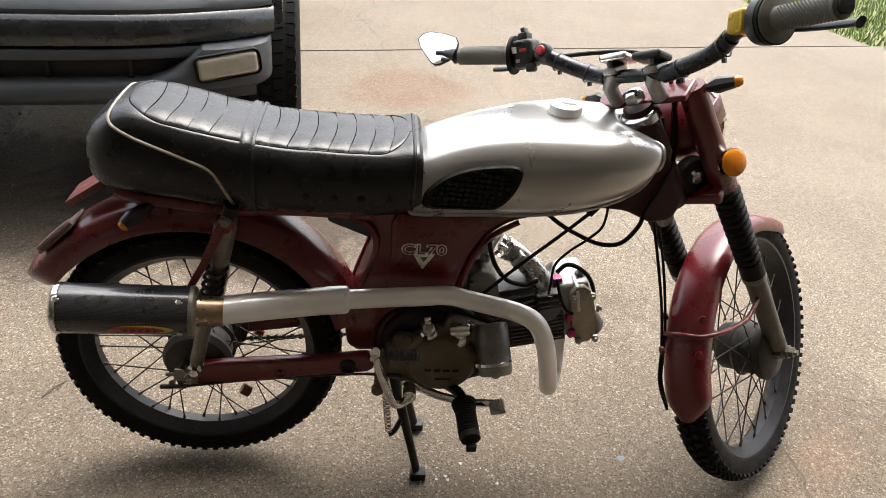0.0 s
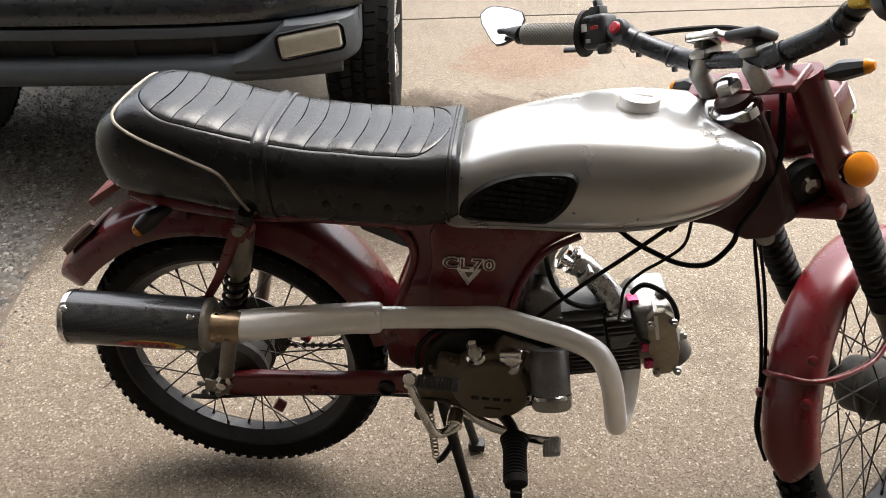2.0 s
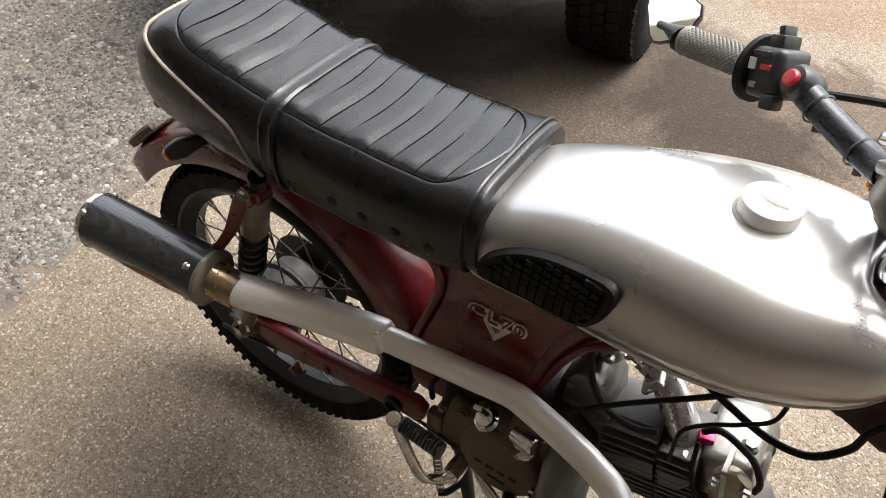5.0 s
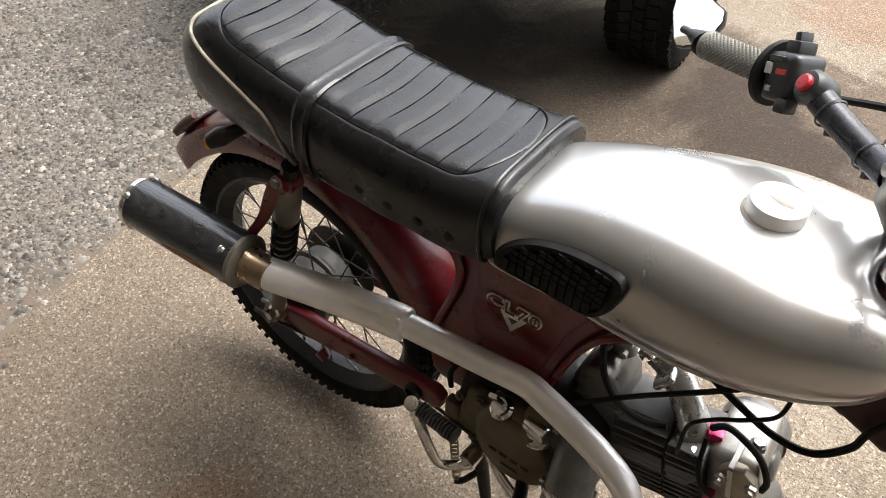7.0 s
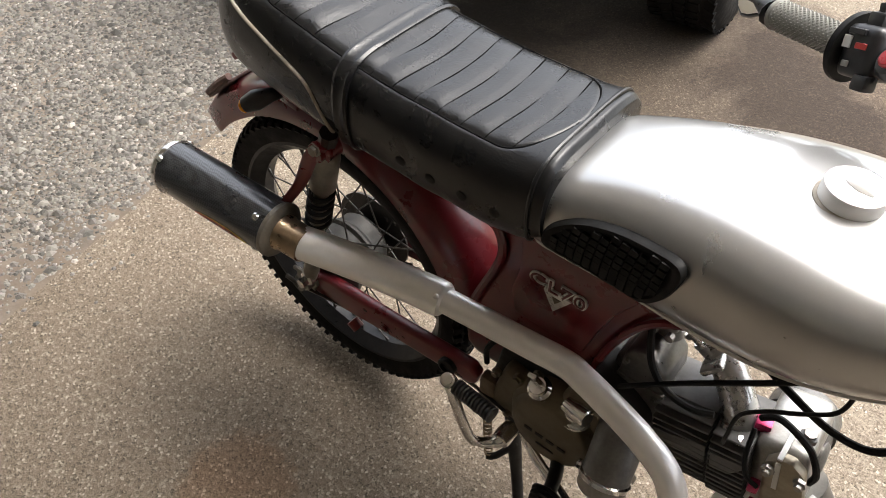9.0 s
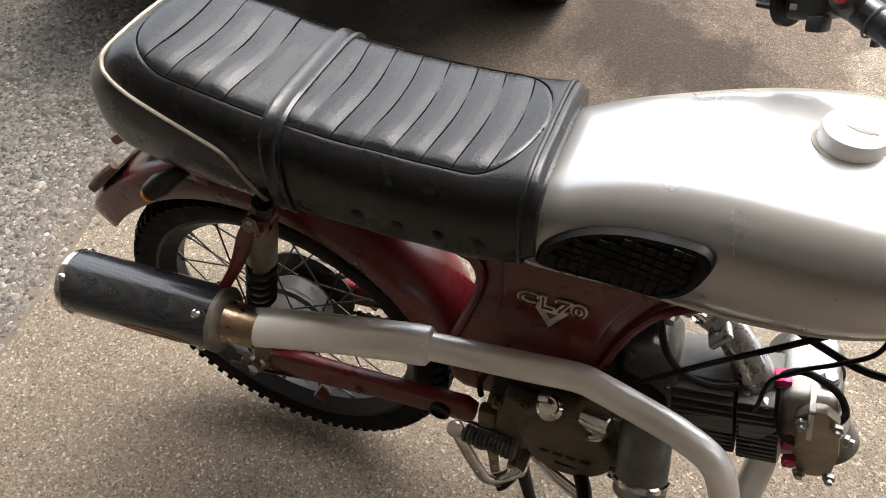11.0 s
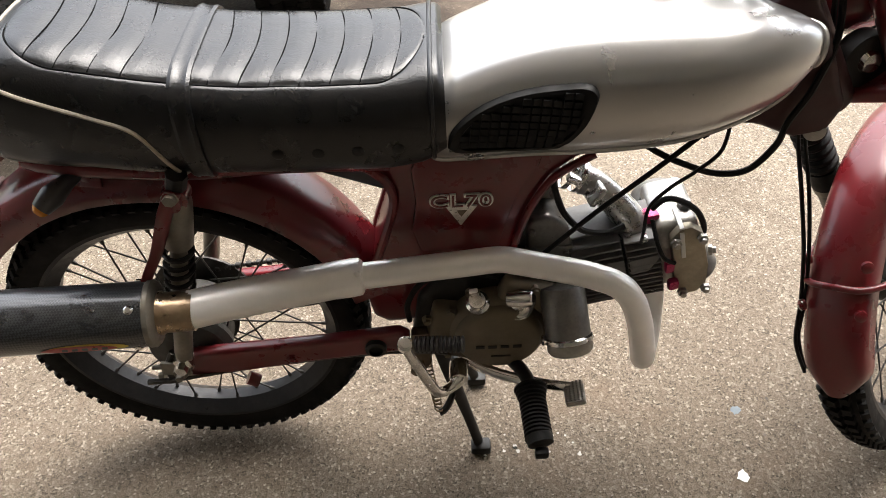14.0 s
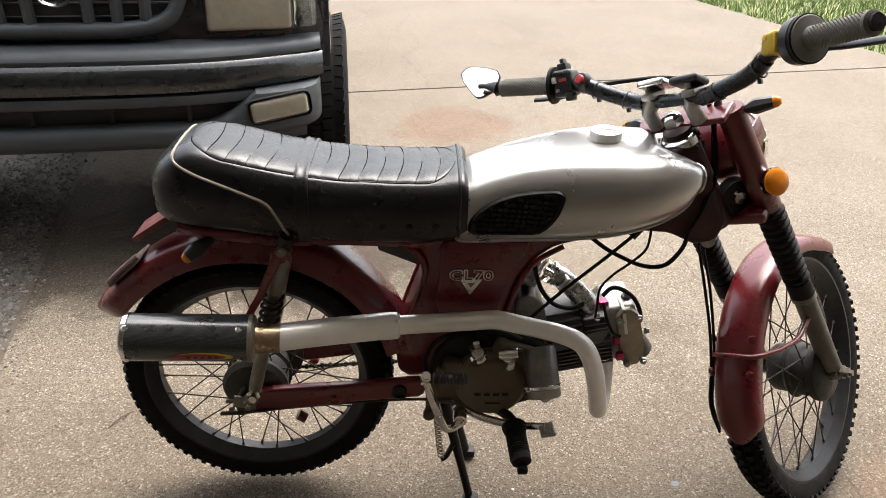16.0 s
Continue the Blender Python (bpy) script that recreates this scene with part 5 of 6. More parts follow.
# printed mark on the side: plain shapes only
def wrap_mark(pts, r, mat, name):
    """Lays a flat outline (along, round) on the muffler's skin."""
    bm = bmesh.new()
    out = -w if w.y > 0 else w
    vs = []
    for along, rnd in pts:
        a = rnd / r
        nrm = math.cos(a) * out + math.sin(a) * u
        vs.append(bm.verts.new(e0 + ed * along + nrm * r))
    bm.faces.new(vs)
    part(name, bm, mat, muffler)


wrap_mark([(0.090 + 0.050 * (1 + math.cos(a)), -0.012 + 0.010 * math.sin(a)) for a in (k * math.pi / 14 for k in range(28))], 0.0431, M_YELLOW, "decal_oval")
wrap_mark([(0.084 + 0.046 * (1 + math.cos(a)), -0.0135 + 0.0085 * math.sin(a)) for a in (k * math.pi / 14 for k in range(28))], 0.0434, M_STICKER, "decal_oval")
for k in range(5):
    wrap_mark([(0.108 + 0.012 * k, -0.018), (0.115 + 0.012 * k, -0.018), (0.117 + 0.012 * k, -0.010), (0.110 + 0.012 * k, -0.010)], 0.0437, M_BLACK, "decal_bar")
cl = bmesh.new()
tube(cl, [e1 + ed * 0.004, e1 + ed * 0.010, e1 + ed * 0.014, e1 + ed * 0.050], [0.0285, 0.0285, 0.0265, 0.0262], 28, 1)
part("collar", cl, M_BRONZE, muffler, "heat-tinted collar")
pb = bmesh.new()
PIPE = [tuple(e1 + ed * 0.036), (0.15, -0.139, 0.506), (0.262, -0.113, 0.503), (0.290, -0.108, 0.502)]
tube(pb, PIPE, [0.0255, 0.0255, 0.0255, 0.0235], 28, 6)
tube(pb, [(0.254, -0.1145, 0.503), (0.277, -0.1105, 0.5025), (0.289, -0.108, 0.502), (0.294, -0.1075, 0.502)], [0.0258, 0.0262, 0.0252, 0.019], 28, 3)
lathe(pb, [(0.004, -0.003), (0.004, 0.003), (0.002, 0.005)], (0.288, -0.123, 0.522), (0.2, -0.6, 0.8), 10)
tube(pb, [(0.288, -0.108, 0.502), (0.36, -0.102, 0.504), (0.42, -0.097, 0.505), (0.462, -0.093, 0.506), (0.484, -0.092, 0.505), (0.502, -0.094, 0.502), (0.54, -0.100, 0.496), (0.588, -0.111, 0.491), (0.610, -0.117, 0.487), (0.628, -0.121, 0.481),
          (0.645, -0.124, 0.468), (0.659, -0.126, 0.445), (0.668, -0.128, 0.420), (0.675, -0.128, 0.395), (0.684, -0.128, 0.350), (0.688, -0.125, 0.327), (0.693, -0.115, 0.307), (0.700, -0.098, 0.297), (0.708, -0.077, 0.301), (0.714, -0.058, 0.318), (0.719, -0.03, 0.352), (0.722, 0.0, 0.385)], 0.0182, 24, 5)
part("exhaust_pipe", pb, M_STEEL, BIKE, "brushed steel high-level exhaust pipe", sharp=50)

# engine
eng_bm = bmesh.new()
prism(eng_bm, [(0.345, 0.30), (0.36, 0.40), (0.40, 0.445), (0.47, 0.465), (0.55, 0.445), (0.585, 0.42), (0.600, 0.33), (0.585, 0.285), (0.52, 0.262), (0.40, 0.262)], -0.06, 0.045, 0.012, 3)
engine = part("engine", eng_bm, M_BLACKENG, BIKE, "small horizontal single-cylinder engine, grimy black and alloy")
cc = bmesh.new()
lathe(cc, [(0.076, 0), (0.078, 0.02), (0.073, 0.03), (0.066, 0.034), (0.064, 0.043), (0.058, 0.048), (0.02, 0.05), (0.001, 0.05)], (0.478, -0.055, 0.343), (0, -1, 0), 48)
box(cc, (0.42, -0.068, 0.335), (0.10, 0.03, 0.11), (0, 12, 0), 0.012, 3)
box(cc, (0.52, -0.07, 0.395), (0.10, 0.03, 0.08), (0, 20, 0), 0.014, 3)
part("clutch_cover", cc, M_COVER, engine, "dark bronze clutch cover")
for k in range(4):
    lb = bmesh.new()
    box(lb, (0.449 + 0.0185 * k, -0.1055, 0.334), (0.013, 0.0012, 0.006), (0, 0, 0))
    part("cover_mark", lb, M_BLACKENG, engine)
lb = bmesh.new()
box(lb, (0.480, -0.1055, 0.312), (0.03, 0.0012, 0.003))
part("cover_mark", lb, M_BLACKENG, engine)
for k, (x, z) in enumerate(((0.408, 0.393), (0.437, 0.43), (0.53, 0.43), (0.565, 0.385), (0.555, 0.315), (0.40, 0.295), (0.505, 0.275), (0.372, 0.375))):
    b2 = bmesh.new()
    lathe(b2, [(0.008, 0), (0.008, 0.006), (0.0055, 0.007), (0.0055, 0.011)], (x, -0.078, z), (0, -1, 0), 6)
    part("cover_bolt", b2, M_COVER, engine)
ac = bmesh.new()   # clutch arm and filler cap standing on the cover
lathe(ac, [(0.0165, -0.012), (0.0175, 0.012), (0.013, 0.016), (0.012, 0.026)], (0.448, -0.085, 0.408), (-0.1, -0.45, 0.9), 18)
box(ac, (0.444, -0.099, 0.444), (0.014, 0.008, 0.044), (25, -12, 0), 0.003)
part("clutch_arm", ac, M_CHROME, engine, "polished clutch arm")
ac = bmesh.new()
lathe(ac, [(0.023, -0.008), (0.025, 0.008), (0.021, 0.012), (0.0145, 0.013), (0.0145, 0.028), (0.012, 0.030)], (0.504, -0.078, 0.397), (0.05, -0.5, 0.86), 22)
lathe(ac, [(0.0125, -0.018), (0.0135, 0.0), (0.0125, 0.018), (0.010, 0.020)], (0.508, -0.094, 0.427), (0.9, -0.3, 0.3), 12)
part("oil_filler", ac, M_CHROME, engine, "bright oil filler cap")
HOUSE, HOUSE_AX = Vector((0.568, -0.074, 0.430)), Vector((0.12, -0.55, -0.82)).normalized()
sc = bmesh.new()
lathe(sc, [(0.030, 0), (0.033, 0.006), (0.033, 0.074), (0.0345, 0.076)], HOUSE, HOUSE_AX, 36)
part("starter_housing", sc, M_BLOCK, engine, "alloy cylinder with flat cap")
sr = bmesh.new()
ring_lathe(sr, [(0.0330, 0.074), (0.0358, 0.076), (0.0358, 0.082), (0.0330, 0.084)], HOUSE, HOUSE_AX, 36)
box(sr, HOUSE + HOUSE_AX * 0.079 + Vector((-0.036, -0.004, 0.0)), (0.010, 0.012, 0.012), (0, 0, 0), 0.003)
part("housing_rim", sr, M_CHROME, engine, "bright clamping band")
sr = bmesh.new()
lathe(sr, [(0.0330, 0.083), (0.0335, 0.096), (0.030, 0.101), (0.024, 0.1005), (0.001, 0.102)], HOUSE, HOUSE_AX, 36)
part("housing_cap", sr, M_ALU, engine, "alloy end cap")
sf = bmesh.new()
box(sf, (0.592, -0.085, 0.325), (0.022, 0.02, 0.03), (0, 10, 0), 0.004)
for x, z in ((0.600, 0.345), (0.565, 0.325), (0.588, 0.318)):
    lathe(sf, [(0.010, -0.01), (0.010, 0.006), (0.006, 0.007), (0.006, 0.011)], (x, -0.092, z), (0, -1, 0), 12)
part("housing_lug", sf, M_ALU, engine)
up = bmesh.new()   # upper crankcase behind the cylinder, with a band and a chamfered rear edge
prism(up, [(0.522, 0.40), (0.522, 0.497), (0.530, 0.511), (0.548, 0.516), (0.566, 0.509), (0.582, 0.492), (0.588, 0.462), (0.594, 0.40)], -0.022, 0.050, 0.007, 3)
prism(up, [(0.511, 0.40), (0.511, 0.472), (0.519, 0.497), (0.530, 0.497), (0.530, 0.40)], -0.012, 0.045, 0.005, 2)
prism(up, [(0.521, 0.40), (0.521, 0.456), (0.590, 0.459), (0.596, 0.40)], -0.0245, 0.052, 0.002, 2)
part("crankcase_top", up, M_BLOCK, engine, "dull alloy crankcase top")
for x, z in ((0.529, 0.490), (0.580, 0.448)):
    b2 = bmesh.new()
    lathe(b2, [(0.005, 0), (0.005, 0.004), (0.0035, 0.005), (0.0035, 0.007)], (x, -0.0235, z), (0, -1, 0), 6)
    part("case_bolt", b2, M_BLOCK, engine)
st_bm = bmesh.new()
lathe(st_bm, [(0.033, -0.05), (0.034, 0.0), (0.033, 0.016), (0.027, 0.031), (0.019, 0.037), (0.001, 0.038)], (0.549, 0.042, 0.460), (-0.08, -0.12, 1), 30)
part("starter_motor", st_bm, plain("pale_polished_alloy", (0.85, 0.85, 0.83), 0.3, 0.6, var=0.08, scale=30), engine, "bright starter motor")

CYL0, CYLD = Vector((0.597, 0.033, 0.391)), Vector((1, 0, 0.23)).normalized()
CYLU = Vector((-0.23, 0, 1)).normalized()


def cyl_m(d):
    return Matrix.Translation(CYL0 + CYLD * d) @ Matrix(((CYLD.x, 0, CYLU.x, 0), (0, 1, 0, 0), (CYLD.z, 0, CYLU.z, 0), (0, 0, 0, 1)))


core = bmesh.new()
box(core, (0.05, 0, 0), (0.12, 0.07, 0.09), bevel=0.03)
part("cylinder", core, M_BLACKENG, engine, "black finned cylinder", cyl_m(0))


def fin_reach(z):
    """How far a fin at height z stands out ahead of and behind the cylinder's middle."""
    return 0.075 * (1 - (abs(z) / 0.080) ** 4) ** 0.5, 0.075 if z < -0.02 else 0.022


for k in range(15):   # fin plates along the barrel, then those of the head
    fn = bmesh.new()
    z = -0.0665 + 0.0098 * k
    hf, hb = fin_reach(z)
    box(fn, (0.0385, (hb - hf) / 2, z), (0.075, hb + hf, 0.0034), bevel=0.001, seg=1)
    part("fin", fn, M_FIN, engine, "", cyl_m(0))
for k in range(14):
    fn = bmesh.new()
    z = -0.0690 + 0.0098 * k
    hf, hb = fin_reach(z)
    box(fn, (0.104, (hb - hf) / 2 - 0.004, z), (0.048, hb + hf, 0.0034), bevel=0.001, seg=1)
    part("fin", fn, M_FIN, engine, "", cyl_m(0))
rb = bmesh.new()   # broad rib half way up the fins, on barrel and head
prism(rb, [(0.006, 0.004), (0.006, 0.022), (0.070, 0.034), (0.076, 0.030), (0.076, 0.003)], -0.0745, -0.050, 0.002)
part("fin_rib", rb, M_FIN, engine, "", cyl_m(0))
rb = bmesh.new()
prism(rb, [(0.083, 0.004), (0.083, 0.033), (0.126, 0.036), (0.126, 0.028), (0.108, 0.005)], -0.0785, -0.050, 0.002)
part("fin_rib", rb, M_FIN, engine, "", cyl_m(0))
hd = bmesh.new()
box(hd, (0.140, 0, 0.0), (0.066, 0.110, 0.130), bevel=0.016, seg=3)
head_ob = part("cylinder_head", hd, M_ALU, engine, "cast alloy cylinder head with side cover", cyl_m(0.017))
hc = bmesh.new()
prism(hc, [(0.128, -0.055), (0.128, 0.05), (0.143, 0.066), (0.160, 0.066), (0.175, 0.05), (0.180, -0.02), (0.175, -0.06), (0.160, -0.074), (0.142, -0.074)], -0.068, -0.052, 0.005)
part("head_cover", hc, plain("pale_bronze_cover", (0.33, 0.29, 0.22), 0.45, 0.6, var=0.2, scale=25), head_ob, "pale bronze head side cover", cyl_m(0.017))
tp = bmesh.new()   # tappet cap on top and the round cap ahead
lathe(tp, [(0.043, -0.03), (0.045, 0.0), (0.048, 0.001), (0.048, 0.007), (0.046, 0.008), (0.046, 0.03), (0.043, 0.036), (0.001, 0.039)], (0.134, 0.038, 0.004), (0, 1, 0), 36)
lathe(tp, [(0.011, -0.01), (0.011, 0.005), (0.008, 0.007), (0.008, 0.011), (0.001, 0.012)], (0.160, -0.02, 0.066), (0.2, 0.0, 1), 6)
lathe(tp, [(0.034, -0.02), (0.036, 0.01), (0.038, 0.02), (0.030, 0.026), (0.001, 0.028)], (0.165, 0.0, -0.07), (0.3, 0, -1), 28)
lathe(tp, [(0.022, 0), (0.023, 0.006), (0.018, 0.010), (0.001, 0.011)], (0.170, 0.01, 0.0), (1, 0, 0), 24)
part("tappet_cap", tp, M_BLOCK, head_ob, "alloy cam cover and tappet caps", cyl_m(0.017))
for k, (x, y, z) in enumerate(((0.135, -0.07, 0.045), (0.172, -0.07, 0.045), (0.138, -0.07, -0.062), (0.172, -0.07, -0.062), (0.183, -0.055, 0.0))):
    b2 = bmesh.new()
    lathe(b2, [(0.008, 0), (0.008, 0.005), (0.005, 0.006), (0.005, 0.011)], (x, y, z), (0, -1, 0) if k < 4 else (1, -0.3, 0), 6)
    part("head_bolt", b2, M_ALU, head_ob, "", cyl_m(0.017))
tape = bmesh.new()
box(tape, (0.145, -0.045, 0.0685), (0.006, 0.05, 0.003), (0, 0, 0))
box(tape, (0.1445, -0.069, 0.035), (0.006, 0.003, 0.05), (0, 0, 0))
part("pale_strip", tape, M_WHITE, head_ob, "pale strip", cyl_m(0.017))
for p, sz in (((0.110, -0.026, 0.066), (0.020, 0.022, 0.016)), ((0.122, -0.072, 0.0), (0.014, 0.012, 0.02)), ((0.125, -0.072, -0.04), (0.016, 0.012, 0.018))):
    pk = bmesh.new()
    box(pk, p, sz, (0, 8, 10), 0.004)
    part("anodised_clamp", pk, M_PINK, head_ob, "magenta anodised clamp", cyl_m(0.017))

# intake: carburettor and manifold
mn = bmesh.new()
tube(mn, [(0.606, 0.042, 0.530), (0.622, 0.038, 0.524), (0.640, 0.030, 0.513), (0.660, 0.018, 0.496), (0.674, 0.009, 0.480), (0.684, 0.004, 0.458)], [0.0225, 0.0220, 0.0220, 0.0225, 0.0235, 0.025], 24, 5)
box(mn, (0.617, 0.040, 0.525), (0.010, 0.082, 0.034), (0, 35, 12), 0.0045, 3)
box(mn, (0.688, 0.002, 0.458), (0.050, 0.05, 0.012), (0, 25, 0), 0.004)
manifold = part("intake_manifold", mn, M_BRIGHT, engine, "bare alloy intake manifold")
for yy in (-0.016, 0.03):
    b2 = bmesh.new()
    lathe(b2, [(0.008, 0), (0.008, 0.006), (0.005, 0.008), (0.005, 0.012)], (0.690, yy - 0.010, 0.464), (0.3, 0, 1), 6)
    part("manifold_bolt", b2, M_CHROME, manifold)
cl = bmesh.new()
for h in (0.0, 0.016):
    ring_lathe(cl, [(0.0235, -0.004), (0.0245, 0), (0.0235, 0.004), (0.021, 0)], (0.586 + h, 0.044, 0.540 - 0.008 * h / 0.016), (1, -0.1, -0.55), 28)
box(cl, (0.590, 0.018, 0.550), (0.02, 0.012, 0.012), (0, 30, 0), 0.003)
part("hose_clamp", cl, M_CHROME, manifold, "steel hose clamp")
cb = bmesh.new()
box(cb, (0.566, 0.026, 0.560), (0.04, 0.05, 0.045), (0, 6, 0), 0.009, 3)
lathe(cb, [(0.020, 0), (0.022, 0.006), (0.022, 0.028), (0.018, 0.034), (0.008, 0.036)], (0.566, 0.026, 0.542), (0.06, 0, -1), 22)
lathe(cb, [(0.016, 0), (0.016, 0.03), (0.013, 0.036), (0.006, 0.04)], (0.566, 0.026, 0.578), (-0.006, 0, 1), 18)
tube(cb, [(0.568, 0.004, 0.575), (0.568, -0.004, 0.59), (0.568, -0.006, 0.612)], 0.004, 8, 2)
for x, z in ((0.555, 0.535), (0.578, 0.535), (0.55, 0.565), (0.582, 0.58)):
    lathe(cb, [(0.006, 0), (0.006, 0.008), (0.003, 0.009)], (x, 0.0, z), (0, -1, 0), 8)
cb.transform(Matrix.Translation((-0.016, 0.016, -0.006)))
part("carburettor", cb, M_ALU, engine, "grimy alloy carburettor")
af = bmesh.new()
lathe(af, [(0.026, 0), (0.030, 0.01), (0.030, 0.05), (0.02, 0.06)], (0.545, 0.028, 0.565), (-1, 0.1, 0.05), 24)
af.transform(Matrix.Translation((-0.016, 0.016, -0.006)))
part("intake_rubber", af, M_RUBBER, engine)

# kick lever, pedal, pegs and stand
kk = bmesh.new()
tube(kk, [(0.415, -0.09, 0.280), (0.415, -0.118, 0.278), (0.405, -0.128, 0.272), (0.390, -0.141, 0.276), (0.379, -0.151, 0.295), (0.360, -0.157, 0.355), (0.343, -0.160, 0.415)], [0.011, 0.011, 0.0085, 0.008, 0.008, 0.008, 0.0085], 12, 5)
lathe(kk, [(0.0105, -0.012), (0.0112, 0.0), (0.0105, 0.010), (0.0075, 0.011), (0.0075, 0.015)], (0.343, -0.160, 0.417), (0.1, -0.5, 0.85), 16)
lathe(kk, [(0.014, -0.02), (0.015, 0.0), (0.014, 0.012), (0.007, 0.013)], (0.415, -0.11, 0.278), (0, -1, 0), 18)
kick = part("kick_lever", kk, M_CHROME, BIKE, "bright folding kick-start lever")
kr = bmesh.new()
ribs = [(0.0085, 0.0)]
for k in range(12):
    ribs += [(0.009, 0.0058 * k + 0.0004), (0.0118, 0.0058 * k + 0.0014), (0.0118, 0.0058 * k + 0.0044), (0.009, 0.0058 * k + 0.0054)]
lathe(kr, ribs, (0.356, -0.161, 0.418), (1, -0.1, 0.06), 14)
part("kick_rubber", kr, M_KNOB, kick, "ribbed black rubber")
pg = bmesh.new()
for s in (-1, 1):
    tube(pg, [(0.470, s * 0.03, 0.262), (0.49, s * 0.07, 0.272), (0.512, s * 0.12, 0.292), (0.520, s * 0.15, 0.298)], 0.0105, 10, 4)
part("peg_bar", pg, M_BLACKENG, BIKE, "black footpeg bar")
for s in (-1, 1):
    fp = bmesh.new()
    ribs = []
    for k in range(14):
        g = 0.0045 * max(0, 1 - k / 3) + 0.0008
        ribs += [(0.0165 + g, 0.0062 * k), (0.0195 + g, 0.0062 * k + 0.0015), (0.0195 + g, 0.0062 * k + 0.0043), (0.0165 + g, 0.0062 * k + 0.0057)]
    lathe(fp, ribs, (0.5205, s * 0.152, 0.2935), (0.05, s, -0.08), 20)
    tube(fp, [(0.524, s * 0.232, 0.291), (0.526, s * 0.245, 0.288)], 0.019, 14, 1)
    box(fp, (0.527, s * 0.252, 0.276), (0.02, 0.012, 0.016), (0, 0, 0), 0.004)
    part("footpeg", fp, M_RUBBER, BIKE, "ribbed black footpeg rubber")
bk = bmesh.new()
tube(bk, [(0.42, -0.075, 0.275), (0.47, -0.105, 0.271), (0.525, -0.13, 0.277), (0.560, -0.150, 0.292), (0.580, -0.156, 0.297)], [0.009, 0.0085, 0.008, 0.008, 0.008], 10, 5, True, 0.7)
pedal = part("brake_pedal", bk, M_CHROME, BIKE, "worn chrome brake pedal with studded pad")
bq = bmesh.new()
box(bq, (0.583, -0.172, 0.302), (0.030, 0.050, 0.010), (-18, -12, 0), 0.0045)
part("pedal_pad", bq, M_ALU, pedal)
dots = bmesh.new()
pm = pose(0.583, -0.172, 0.302, -18, -12, 0)
for i in range(5):
    for j in range(9):
        lathe(dots, [(0.0019, 0), (0.0012, 0.0018)], pm @ Vector((-0.0108 + 0.0054 * i, -0.0216 + 0.0054 * j, 0.005)), pm.to_3x3() @ Vector((0, 0, 1)), 6)
tagged(part("pedal_studs", dots, M_ALU, pedal), kind="stuff")
sd_bm = bmesh.new()
for s in (-1, 1):
    tube(sd_bm, [(0.385, s * 0.045, 0.275), (0.400, s * 0.054, 0.21), (0.427, s * 0.064, 0.10), (0.446, s * 0.073, 0.02)], [0.014, 0.013, 0.010, 0.010], 10, 4, True, 0.75)
    box(sd_bm, (0.450, s * 0.076, 0.0095), (0.036, 0.026, 0.021), (0, 0, 0), 0.006)
tube(sd_bm, [(0.408, -0.062, 0.18), (0.408, 0.062, 0.18)], 0.009, 8, 1)
tube(sd_bm, [(0.408, -0.06, 0.165), (0.392, -0.085, 0.150), (0.380, -0.092, 0.146)], 0.006, 8, 3)
part("centre_stand", sd_bm, M_BLACKENG, BIKE, "black steel centre stand holding the rear wheel up")
spg = bmesh.new()
tube(spg, [Vector((0.366 + 0.014 * k / 110, -0.088, 0.285 - 0.135 * k / 110)) + 0.0065 * Vector((math.cos(k * 0.75), math.sin(k * 0.75), 0)) for k in range(111)], 0.0015, 5, 1)
part("stand_spring", spg, plain("rusty_spring", (0.17, 0.12, 0.07), 0.5, 0.6, var=0.3, scale=50), BIKE, "rusty stand spring")
lk = bmesh.new()
prism(lk, [(0.345, 0.345), (0.372, 0.345), (0.375, 0.27), (0.36, 0.255), (0.345, 0.27)], -0.085, -0.066, 0.006)
lathe(lk, [(0.012, 0), (0.012, 0.012), (0.006, 0.014)], (0.352, -0.085, 0.270), (0, -1, 0), 14)
part("stand_bracket", lk, plain("brown_bracket", (0.12, 0.09, 0.06), 0.6, 0.4, var=0.3, scale=40), BIKE)


